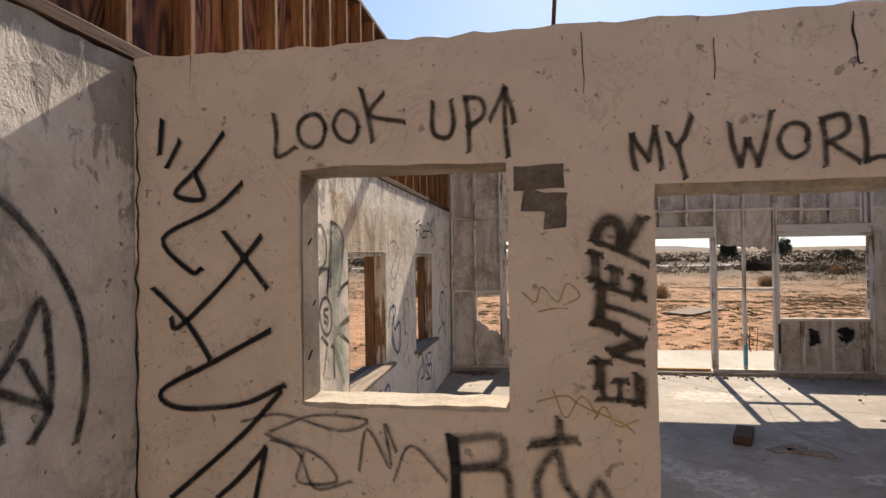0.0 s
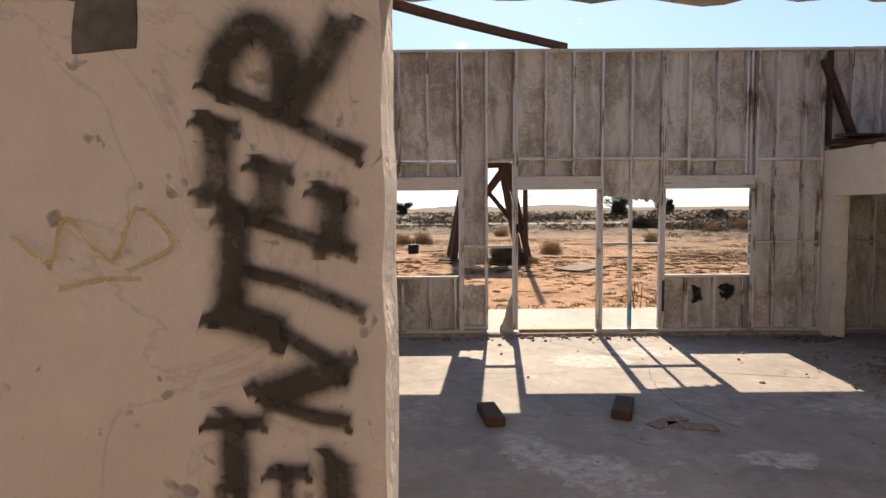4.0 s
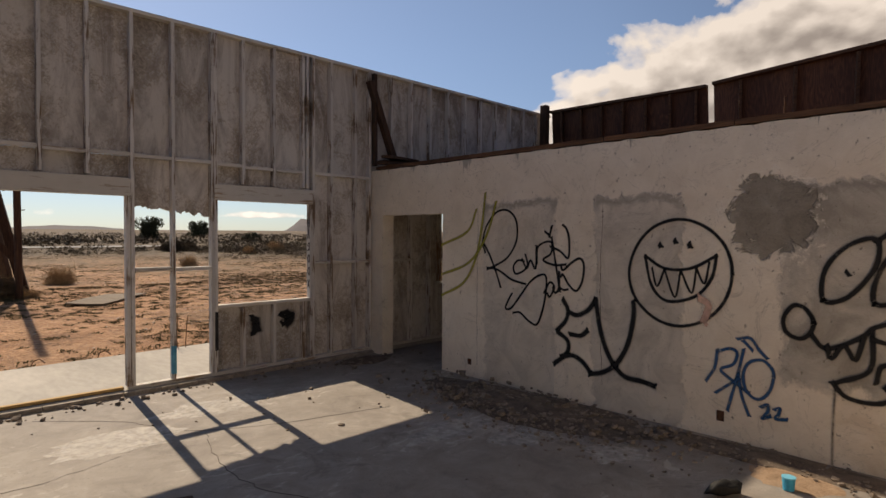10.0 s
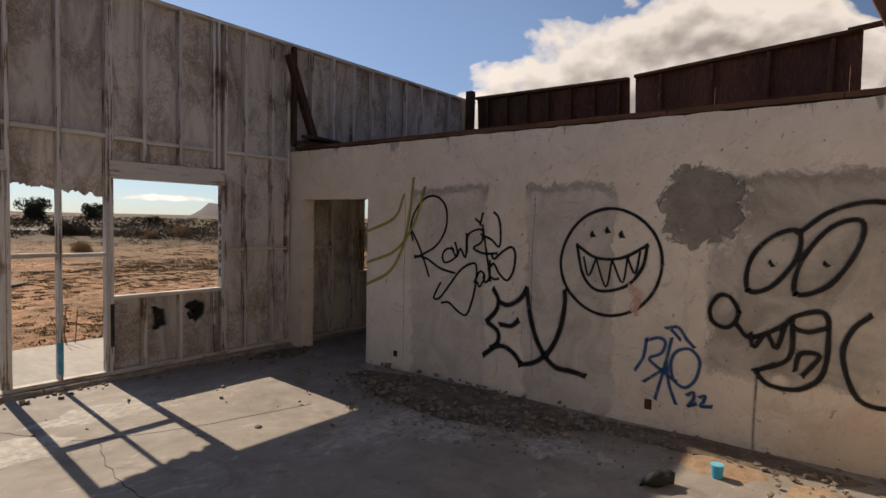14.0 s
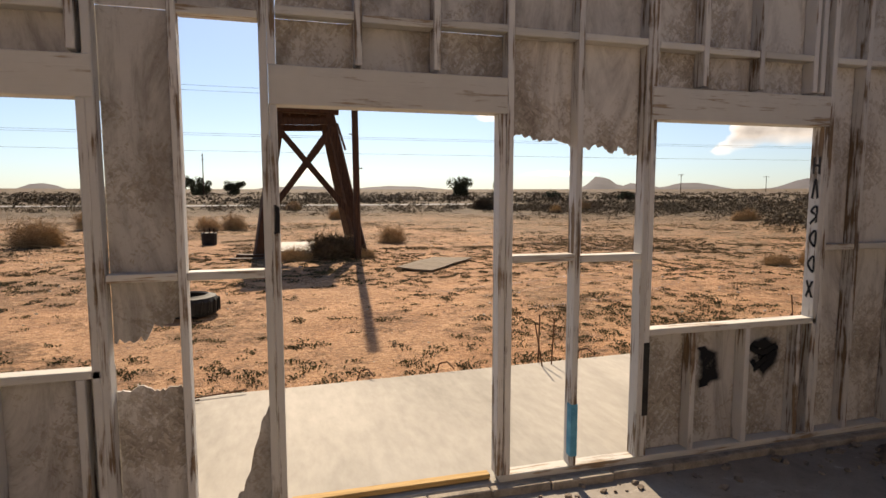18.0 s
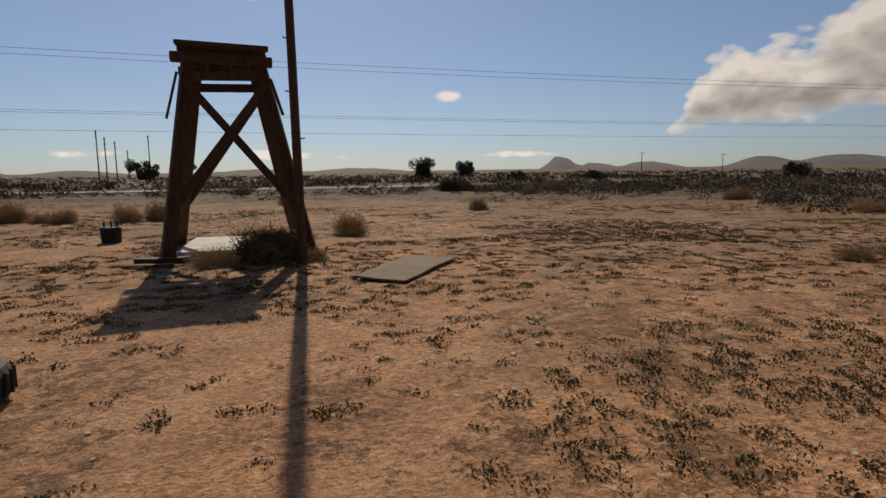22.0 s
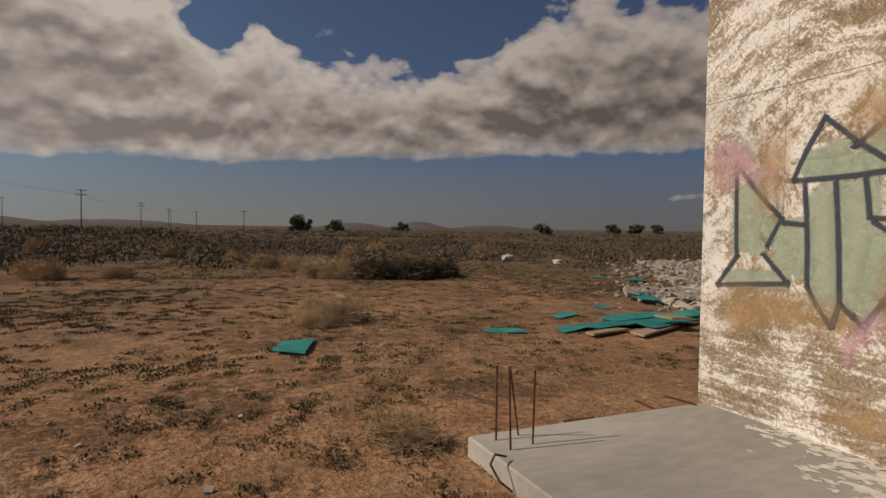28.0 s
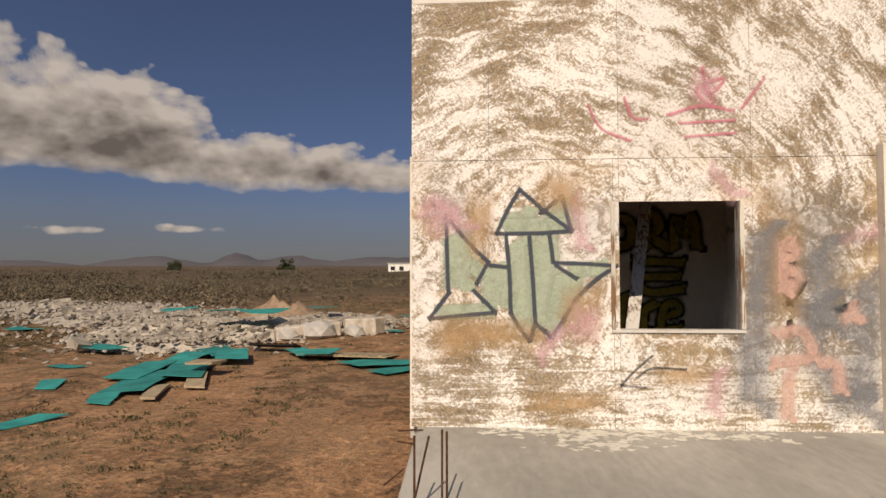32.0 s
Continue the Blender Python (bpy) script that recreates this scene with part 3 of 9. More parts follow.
M_SLAB = mottled("pale_concrete_slab", (0.275, 0.257, 0.222), (0.45, 0.42, 0.367), 0.8, 14.0, 0.85, bump=0.2, stretch=(1.0, 0.35, 1.0), stain=(0.27, 0.25, 0.215))
def plywood(name, dark, mid, light, vary=0.3, figure=0.17):
    """Rotary-cut veneer: tall wandering flame figure, fine pores and damp streaks."""
    m, t, b, c = material(name, 0.72)
    r = t.nodes.new("ShaderNodeObjectInfo").outputs["Random"]
    shift = t.nodes.new("ShaderNodeCombineXYZ")
    t.links.new(calc(t, "MULTIPLY", r, 31.0), shift.inputs[1])
    t.links.new(calc(t, "MULTIPLY", r, 7.0), shift.inputs[2])
    add = t.nodes.new("ShaderNodeVectorMath")
    t.links.new(c, add.inputs[0])
    t.links.new(shift.outputs[0], add.inputs[1])
    flame = grain(t, add.outputs[0], 3.4, 2.0, 0.5, (1.0, 1.0, 0.24), 0.5)
    rings = calc(t, "SINE", calc(t, "MULTIPLY", flame, 105.0))
    pores = grain(t, c, 26.0, 3, 0.6, (3.0, 3.0, 0.12))
    damp = grain(t, c, 1.6, 5, 0.6, (1.0, 1.0, 0.35))
    k = calc(t, "ADD", calc(t, "MULTIPLY", rings, figure), calc(t, "ADD", calc(t, "MULTIPLY", pores, 0.45), calc(t, "MULTIPLY", damp, 0.55)))
    col = ramp(t, k, [(0.28, dark), (0.50, mid), (0.74, light)])
    v = calc(t, "ADD", calc(t, "MULTIPLY", r, 2 * vary), 1 - vary)
    col = blend(t, 1.0, col, v, "MULTIPLY")
    t.links.new(col, b.inputs["Base Color"])
    set_bump(t, b, k, 0.25, 0.004)
    return m


M_BROWN = plywood("dark_brown_sheathing", (0.045, 0.014, 0.006), (0.165, 0.058, 0.024), (0.34, 0.15, 0.066))
M_RUSTPLY = plywood("rotten_dark_sheathing", (0.030, 0.014, 0.009), (0.085, 0.036, 0.020), (0.20, 0.085, 0.042), 0.2, 0.04)
M_STUD_B = timber("brown_stud_wood", (0.10, 0.040, 0.017), (0.34, 0.165, 0.072), 2)
M_PLATE_B = timber("brown_plate_wood", (0.05, 0.025, 0.014), (0.15, 0.075, 0.04), 1)
M_STUD = timber("white_painted_stud", (0.05, 0.034, 0.022), (0.26, 0.17, 0.10), 2, 0.7, (0.68, 0.645, 0.595), 0.55)
M_RAIL = timber("white_painted_rail", (0.16, 0.10, 0.06), (0.36, 0.25, 0.15), 0, 0.7, (0.66, 0.62, 0.55), 0.58)
M_OSB_IN = strand_board("weathered_flake_board", (0.64, 0.60, 0.545), (0.24, 0.20, 0.16), (0.50, 0.44, 0.365), 0.53, stain=(0.19, 0.155, 0.13), dirt=0.6, vary=0.14)
M_OSB_OUT = strand_board("flake_board_under_white_paint", (0.84, 0.795, 0.74), (0.125, 0.092, 0.058), (0.36, 0.272, 0.172), 0.494, swept=True)
M_OLDWOOD = timber("old_dark_timber", (0.025, 0.013, 0.008), (0.10, 0.052, 0.03), 2)
M_RUST = mottled("rusty_steel", (0.05, 0.025, 0.015), (0.16, 0.075, 0.04), 20, 90, 0.8, 0.4)
M_RUBBER = mottled("black_tyre_rubber", (0.010, 0.010, 0.010), (0.028, 0.027, 0.025), 8, 70, 0.7)
M_TEAL = mottled("teal_roofing", (0.012, 0.16, 0.15), (0.03, 0.30, 0.27), 3, 30, 0.7, vary=0.2)
M_RUBBLE = mottled("pale_rubble", (0.27, 0.225, 0.175), (0.58, 0.51, 0.425), 4, 40, 0.95, vary=0.25)
M_TWIG = mottled("dry_twigs", (0.34, 0.235, 0.13), (0.66, 0.49, 0.29), 6, 40, 0.9, bump=0, vary=0.2)
M_SAGE = mottled("scrub_leaves", (0.040, 0.032, 0.020), (0.12, 0.095, 0.058), 2, 9, 0.9, bump=0, vary=0.2)
M_SCRUB = mottled("brown_scrub", (0.075, 0.056, 0.036), (0.235, 0.175, 0.108), 2, 9, 0.9, bump=0, vary=0.2)
M_TREE = mottled("tree_leaves", (0.03, 0.036, 0.018), (0.09, 0.098, 0.05), 2, 9, 0.9, bump=0)
M_BLACK = mottled("black_spray_paint", (0.012, 0.011, 0.010), (0.05, 0.045, 0.04), 8, 60, 0.6, bump=0)


# ---- makers ----
def block(bm, x0, x1, y0, y1, z0, z1, turn=None):
    """Adds a box to a bmesh."""
    c = [Vector((x, y, z)) for x in (x0, x1) for y in (y0, y1) for z in (z0, z1)]
    if turn is not None:
        c = [turn @ p for p in c]
    v = [bm.verts.new(p) for p in c]
    for f in ((0, 1, 3, 2), (4, 6, 7, 5), (0, 4, 5, 1), (2, 3, 7, 6), (0, 2, 6, 4), (1, 5, 7, 3)):
        bm.faces.new([v[i] for i in f])
    return v


def thing(name, label, category, group="", kind="", at=(0, 0, 0)):
    e = new(name)
    e.empty_display_size = 0.1
    e.location = at
    return tagged(e, label, category, group, kind)


def part(name, bm, mat, parent=None, label="", smooth=False, bevel=0.0):
    me = bpy.data.meshes.new(name)
    if bevel:
        bmesh.ops.bevel(bm, geom=bm.edges[:], offset=bevel, segments=1, affect="EDGES", clamp_overlap=True)
    bmesh.ops.recalc_face_normals(bm, faces=bm.faces[:])
    if smooth:
        for f in bm.faces:
            f.smooth = True
    bm.to_mesh(me)
    bm.free()
    me.materials.append(mat)
    ob = new(name, me)
    if parent is not None:
        ob.parent = parent
        ob.location = -Vector(parent.location) if parent.parent is None else (0, 0, 0)
    if label:
        ob["label"] = label
    return ob


def bar(name, mat, parent, x0, x1, y0, y1, z0, z1, label="", bevel=0.004, turn=None):
    bm = bmesh.new()
    block(bm, x0, x1, y0, y1, z0, z1, turn)
    return part(name, bm, mat, parent, label, bevel=bevel)


def between(bm, a, b, w, d, spin=0.0, taper=1.0, sides=0):
    """Adds a beam from a to b: w by d in section, or round with that many sides."""
    a, b = Vector(a), Vector(b)
    q = (b - a).to_track_quat("Z", "Y").to_matrix() @ Matrix.Rotation(spin, 3, "Z")
    n = sides or 4
    rings = []
    for p, k in ((a, 1.0), (b, taper)):
        if sides:
            off = [(math.cos(i * 2 * math.pi / n) * w * k / 2, math.sin(i * 2 * math.pi / n) * d * k / 2, 0) for i in range(n)]
        else:
            off = [(sx * w * k / 2, sy * d * k / 2, 0) for sx, sy in ((-1, -1), (1, -1), (1, 1), (-1, 1))]
        rings.append([bm.verts.new(p + q @ Vector(o)) for o in off])
    for i in range(n):
        bm.faces.new((rings[0][i], rings[0][(i + 1) % n], rings[1][(i + 1) % n], rings[1][i]))
    bm.faces.new(rings[0][::-1])
    bm.faces.new(rings[1])


def beam(name, mat, parent, a, b, w, d, label="", spin=0.0, taper=1.0, sides=0):
    bm = bmesh.new()
    between(bm, a, b, w, d, spin, taper, sides)
    return part(name, bm, mat, parent, label, bevel=0 if sides else min(w, d) * 0.08)


def worn_wall(name, mat, plane, u0, u1, v0, v1, back_off, holes=(), cell=0.06, chip=0.008, wave=0.002, top=0.012, seed=0, label=""):
    """A thick plastered wall on the plane x = value or y = value, with openings whose edges are chipped.
    back_off: how far the far face lies behind the plane (signed)."""
    axis, value = plane
    def cuts(a, b, marks):
        s = set(np.linspace(a, b, max(2, int((b - a) / cell) + 1)).round(4))
        s = sorted(s | {round(m, 4) for m in marks if a < m < b})
        keep = [s[0]]
        fixed = {round(m, 4) for m in marks} | {round(b, 4)}
        for q in s[1:]:
            if q - keep[-1] < cell * 0.35:
                if q in fixed and keep[-1] not in fixed and len(keep) > 1:
                    keep[-1] = q
                    continue
                if q not in fixed:
                    continue
            keep.append(q)
        return keep
    us = cuts(u0, u1, [h[i] for h in holes for i in (0, 1)])
    vs = cuts(v0, v1, [h[i] for h in holes for i in (2, 3)])
    nu, nv = len(us), len(vs)
    solid = np.zeros((nu + 1, nv + 1), bool)
    for i in range(nu - 1):
        for j in range(nv - 1):
            cu, cv = (us[i] + us[i + 1]) / 2, (vs[j] + vs[j + 1]) / 2
            solid[i + 1, j + 1] = not any(h[0] < cu < h[1] and h[2] < cv < h[3] for h in holes)
    bm = bmesh.new()
    verts = {}
    def vert(i, j, s):
        if (i, j, s) in verts:
            return verts[i, j, s]
        u, v = us[i], vs[j]
        near = solid[i:i + 2, j:j + 2]
        off = value + (back_off if s else 0)
        sign = -1 if back_off > 0 else 1
        p = Vector((u, v, seed * 7.3 + s * 31))
        bulge = noise.noise(p * 0.9) * wave + noise.noise(p * 5.0) * wave * 0.5
        if 0 < near.sum() < 4:
            if 0 < i < nu - 1 and 0 < j < nv - 1:
                du = (near[0].sum() - near[1].sum()) * -0.5
                dv = (near[:, 0].sum() - near[:, 1].sum()) * -0.5
                k = abs(noise.noise(p * 7.0)) * 1.2 + max(0.0, noise.noise(p * 3.3) - 0.25) * 3
                u, v = u + chip * k * du, v + chip * k * dv
            elif j == nv - 1:
                v += top * (noise.noise(p * 3.0) * 0.5 + noise.noise(p * 13.0) - 0.3)
        off += bulge * sign * (-1 if s else 1)
        verts[i, j, s] = bm.verts.new((off, u, v) if axis == "x" else (u, off, v))
        return verts[i, j, s]
    for i in range(nu - 1):
        for j in range(nv - 1):
            if not solid[i + 1, j + 1]:
                continue
            for s in (0, 1):
                bm.faces.new([vert(a, b, s) for a, b in ((i, j), (i + 1, j), (i + 1, j + 1), (i, j + 1))])
            for (di, dj), (a, b) in (((-1, 0), ((i, j), (i, j + 1))), ((1, 0), ((i + 1, j), (i + 1, j + 1))), ((0, -1), ((i, j), (i + 1, j))), ((0, 1), ((i, j + 1), (i + 1, j + 1)))):
                if not solid[i + 1 + di, j + 1 + dj]:
                    bm.faces.new([vert(*a, 0), vert(*b, 0), vert(*b, 1), vert(*a, 1)])
    ob = part(name, bm, mat)
    return tagged(ob, label, "wall", kind="structure")


# ---- ground and distance ----
GROUND = -0.14


def ground_z(x, y):
    """The lie of the land: flat by the house, rising gently towards the horizon."""
    d = math.hypot(x - 3, y - 9)
    rise = 0.0078 * min(1150.0, max(0.0, d - 70))
    near_house = max(-2.3 - x, x - 10.9, y - 12.3, -6 - y)
    keep = min(1.0, max(0.0, near_house / 1.5))
    return GROUND + rise + keep * (0.05 * noise.noise(Vector((x * 0.35, y * 0.35, 2))) + 0.02 * noise.noise(Vector((x * 1.7, y * 1.7, 5))))


def dirt_material():
    m, t, b, c = material("desert_dirt", 0.95)
    big = grain(t, c, 0.10, 5, 0.6, None, 0.6)
    mid = grain(t, c, 1.3, 6, 0.65)
    fine = grain(t, c, 14.0, 5, 0.7)
    peb = grain(t, c, 45.0, 2, 0.6)
    col = ramp(t, calc(t, "ADD", calc(t, "MULTIPLY", mid, 0.42), calc(t, "MULTIPLY", fine, 0.58)), [(0.36, (0.19, 0.092, 0.043)), (0.50, (0.43, 0.228, 0.115)), (0.64, (0.64, 0.385, 0.21))])
    grey = ramp(t, big, [(0.48, 0.0), (0.62, 1.0)])
    col = blend(t, calc(t, "MULTIPLY", grey, 0.45), col, (0.25, 0.165, 0.105))
    clod = ramp(t, grain(t, c, 8.0, 4, 0.7, None, 0.5), [(0.55, 0.0), (0.62, 1.0)])
    col = blend(t, calc(t, "MULTIPLY", clod, 0.6), col, (0.15, 0.082, 0.045))
    crumb = ramp(t, grain(t, c, 27.0, 3, 0.75), [(0.57, 0.0), (0.63, 1.0)])
    col = blend(t, calc(t, "MULTIPLY", crumb, 0.7), col, (0.13, 0.073, 0.042))
    weed = calc(t, "ADD", calc(t, "MULTIPLY", grain(t, c, 0.30, 4, 0.6, None, 0.8), 0.42), calc(t, "MULTIPLY", grain(t, c, 5.0, 8, 0.82), 0.58))
    weed = ramp(t, weed, [(0.535, 0.0), (0.57, 1.0)])
    col = blend(t, calc(t, "MULTIPLY", weed, 0.42), col, (0.12, 0.078, 0.038))
    # out on the flat the soil is darker and covered with dead stalks
    pos = t.nodes.new("ShaderNodeVectorMath")
    pos.operation = "DISTANCE"
    t.links.new(c, pos.inputs[0])
    pos.inputs[1].default_value = (0.0, 15.0, 0.0)
    # a thin film of dead and green grass over the sand between the yard and the scrub
    film = calc(t, "ADD", calc(t, "MULTIPLY", pos.outputs["Value"], 0.01), calc(t, "MULTIPLY", grain(t, c, 0.22, 5, 0.65, None, 0.5), 0.5))
    film = ramp(t, film, [(0.30, 0.0), (0.52, 1.0)])
    tuft = ramp(t, grain(t, c, 3.2, 8, 0.8), [(0.44, 0.0), (0.54, 1.0)])
    grass = ramp(t, grain(t, c, 0.8, 5, 0.7), [(0.38, (0.070, 0.053, 0.025)), (0.62, (0.17, 0.12, 0.062))])
    col = blend(t, calc(t, "MULTIPLY", calc(t, "MULTIPLY", film, tuft), 0.9), col, grass)
    out = calc(t, "ADD", calc(t, "MULTIPLY", pos.outputs["Value"], 0.01), calc(t, "MULTIPLY", grain(t, c, 0.06, 4, 0.6), 0.35))
    out = ramp(t, out, [(0.44, 0.0), (0.64, 1.0)])
    flat = ramp(t, grain(t, c, 0.5, 7, 0.75), [(0.36, (0.045, 0.033, 0.019)), (0.62, (0.13, 0.09, 0.052))])
    col = blend(t, calc(t, "MULTIPLY", out, 0.9), col, flat)
    dots = ramp(t, peb, [(0.68, 0.0), (0.72, 1.0)])
    col = blend(t, calc(t, "MULTIPLY", dots, 0.8), col, (0.55, 0.47, 0.38))
    t.links.new(col, b.inputs["Base Color"])
    set_bump(t, b, calc(t, "ADD", calc(t, "ADD", calc(t, "MULTIPLY", fine, 1.6), calc(t, "MULTIPLY", mid, 0.8)), calc(t, "MULTIPLY", weed, 0.5)), 1.0, 0.032)
    return m


M_DIRT = dirt_material()


def spread(n, lo, hi, reach):
    """Grid lines: even between lo and hi, then wider and wider out to reach."""
    mid = list(np.linspace(lo, hi, n))
    step, out, q = mid[1] - mid[0], [], hi
    while q < hi + reach:
        step *= 1.28
        q += step
        out.append(q)
    return [lo - (q - hi) for q in out[::-1]] + mid + out


def build_ground():
    xs, ys = spread(150, -14, 30, 3500), spread(150, -6, 38, 3500)
    verts = [(x, y, ground_z(x, y)) for y in ys for x in xs]
    n = len(xs)
    faces = [(j * n + i, j * n + i + 1, (j + 1) * n + i + 1, (j + 1) * n + i) for j in range(len(ys) - 1) for i in range(n - 1)]
    me = bpy.data.meshes.new("ground")
    me.from_pydata(verts, [], faces)
    me.polygons.foreach_set("use_smooth", [True] * len(faces))
    me.materials.append(M_DIRT)
    tagged(new("ground", me), "flat sandy orange desert ground with sparse green weeds", "ground", kind="structure")


build_ground()

# ---- slabs and walls ----
FL = -0.05          # the room's floor lies a little below the sill plate
LW, RW, BW, FW = -1.385, 6.075, 1.985, 9.655


def slab(name, pts, z0, z1, mat, label):
    bm = bmesh.new()
    lo = [bm.verts.new((x, y, z0)) for x, y in pts]
    hi = [bm.verts.new((x, y, z1)) for x, y in pts]
    n = len(pts)
    bm.faces.new(hi), bm.faces.new(lo[::-1])
    for i in range(n):
        bm.faces.new((lo[i], lo[(i + 1) % n], hi[(i + 1) % n], hi[i]))
    return tagged(part(name, bm, mat, bevel=0.012), label, "floor", kind="structure")


slab("floor", [(-1.6, -3.5), (10.6, -3.5), (10.6, 9.64), (-1.6, 9.64)], -0.4, FL, M_FLOOR, "cracked grey concrete floor with dirt and pale stains")
slab("pavement", [(-1.62, 9.652), (10.52, 9.652), (10.46, 12.0), (-1.62, 11.55)], -0.45, 0.0, M_SLAB, "pale weathered concrete porch slab with rough edges")

wl = worn_wall("wall_west", M_WHITE, ("x", LW), -3.5, 9.75, FL, 2.62, -0.21, [(4.38, 5.51, 0.79, 1.92), (6.87, 7.99, 0.70, 1.91)], label="stained white plastered block wall with graffiti and empty windows")
wr = worn_wall("wall_east", M_PATCHED, ("x", RW), BW + 0.17, 9.86, FL, 2.63, 0.20, [(8.18, 9.41, FL, 1.97)], seed=3, label="cream plastered wall with stucco patches, graffiti and a doorway")
wb = worn_wall("wall_south", M_BEIGE, ("y", BW), LW + 0.004, 10.4, FL, 2.63, 0.17, [(-0.74, -0.02, 1.37, 2.19), (0.45, 1.22, FL, 2.10), (3.4, 4.24, 1.02, 1.97)], cell=0.045, chip=0.008, seed=5, label="beige plastered wall with spray-painted words, window hole and doorway")
worn_wall("wall_far_east", M_CREAM, ("x", 10.4), -3.5, 9.65, FL, 2.6, 0.2, cell=0.3, seed=8, label="plain plastered outer wall of the far room")
worn_wall("wall_rear", M_BEIGE, ("y", -3.5), -1.4, 10.6, FL, 2.6, -0.2, cell=0.3, seed=9, label="plain plastered rear wall")
worn_wall("wall_partition", M_BEIGE, ("x", 2.3), -3.5, BW - 0.002, FL, 2.6, 0.15, cell=0.3, seed=10, label="plain plastered partition wall")
wq = worn_wall("wall_inner", M_CREAM, ("y", 6.6), RW + 0.2, 10.39, FL, 2.6, -0.15, cell=0.2, seed=11, label="dim plastered inner wall with yellow bubble letters")

# assumed flat roof deck, added to keep daylight out of the far rooms
roof = thing("roof", "assumed timber roof deck added to darken the far rooms", "roof", kind="structure")
for i in range(6):
    bar("deck_board", M_PLATE_B, roof, RW + 0.02, 10.42, 2.2 + i * 1.235, 2.2 + (i + 1) * 1.235 - 0.01, 2.645, 2.69, bevel=0)
# a second added deck keeps the rear room dark
roof_s = thing("roof", "assumed timber roof deck added to darken the rear room", "roof", kind="structure")
for i in range(4):
    bar("deck_board", M_PLATE_B, roof_s, 2.3, 10.4, -3.5 + i * 1.37, -3.5 + (i + 1) * 1.37 - 0.01, 2.645, 2.69, bevel=0)

# ---- timber parapet over the west wall ----
pw = thing("parapet", "dark brown plywood parapet with bare studs on the block wall", "parapet", kind="structure")
PZ0, PZ1 = 2.63, 4.12
bar("bottom_plate", M_PLATE_B, pw, LW - 0.10, LW + 0.012, -3.5, 9.66, PZ0 - 0.005, PZ0 + 0.045)
bar("top_plate", M_PLATE_B, pw, LW - 0.105, LW - 0.015, -3.5, 9.74, PZ1 - 0.04, PZ1)
for yy in [1.18 - 0.406 * k for k in range(11)] + [1.57, 1.99, 2.39, 2.80, 3.21, 3.62, 3.72, 4.10, 4.48, 4.85, 5.24, 5.67, 6.08, 6.50, 6.91, 7.31, 7.79, 8.22, 8.69, 9.14, 9.62]:
    bar("stud", M_STUD_B, pw, LW - 0.105, LW - 0.016, yy - 0.019, yy + 0.019, PZ0 + 0.045, PZ1 - 0.04)
for i in range(11):
    a = -3.5 + i * 1.22
    bar("sheathing_panel", M_BROWN, pw, LW - 0.12, LW - 0.107, a + 0.003, min(a + 1.217, 9.74), PZ0 + 0.0, PZ1, bevel=0)

# ---- framed front wall ----
fw = thing("wall_front", "bare stud wall with weathered flake-board sheathing and open windows", "wall", kind="structure")
Y0, Y1 = FW, FW + 0.089
TOPZ = 4.11


def stud(x, z0, z1, w=0.038, mat=None):
    return bar("stud", mat or M_STUD, fw, x - w / 2, x + w / 2, Y0, Y1, z0, z1)


def rail(x0, x1, z0, z1, name="blocking", dy=0.0):
    return bar(name, M_RAIL, fw, x0, x1, Y0 + dy, Y1 - 0.002, z0, z1)


for x in (-1.345, -0.955, -0.53, -0.49):
    stud(x, 0.04, TOPZ - 0.04)
for x in (1.16, 1.56, 2.845, 3.27, 3.715, 3.753, 5.085, 5.37, 5.78, 6.03):
    stud(x, 0.04, TOPZ - 0.04)
for x in (-0.10, 0.31, 0.745):
    stud(x, 2.31, TOPZ - 0.04)
for x in (2.02, 2.43):
    stud(x, 2.31, TOPZ - 0.04)
for x in (4.10, 4.51, 4.93, 4.99):
    stud(x, 2.31, TOPZ - 0.04)
stud(0.808, 0.04, TOPZ - 0.04)
for x in (-0.45, 0.77):
    stud(x, 0.04, 2.10)
for x in (1.60, 2.80, 5.045):
    stud(x, 0.04, 2.10)
for x in (1.60,):
    stud(x, 2.29, TOPZ - 0.04)
for x in (-0.08, 0.33, 0.70, 4.10, 4.51, 4.93):
    stud(x, 0.04, 0.80)
x = 6.44
while x < 10.5:
    if 7.5 < x < 8.66:
        stud(x, 2.14, TOPZ - 0.04)
        stud(x, 0.04, 0.89)
    else:
        stud(x, 0.04, TOPZ - 0.04)
    x += 0.406
# headers
rail(-0.50, 0.825, 2.10, 2.29, "header", -0.006)
rail(1.582, 2.825, 2.10, 2.29, "header", -0.006)
rail(3.735, 5.065, 2.10, 2.29, "header", -0.006)
# sills of the two windows
rail(-0.47, 0.79, 0.80, 0.84, "window_sill")
rail(3.772, 5.066, 0.80, 0.84, "window_sill")
# plates
bar("sole_plate", M_RAIL, fw, LW, 1.12, Y0, Y1, 0.0, 0.04)
bar("sole_plate", M_RAIL, fw, 2.80, 6.07, Y0, Y1, 0.0, 0.04)
bar("sole_plate", M_RAIL, fw, 6.28, 10.39, Y0, Y1, 0.0, 0.04)
bar("top_plate", M_RAIL, fw, LW - 0.1, 2.2, Y0, Y1 + 0.02, TOPZ - 0.04, TOPZ)
bar("top_plate", M_RAIL, fw, 2.21, 6.4, Y0, Y1 + 0.02, TOPZ - 0.044, TOPZ - 0.004)
bar("top_plate", M_RAIL, fw, 6.41, 10.56, Y0, Y1 + 0.02, TOPZ - 0.042, TOPZ + 0.0)
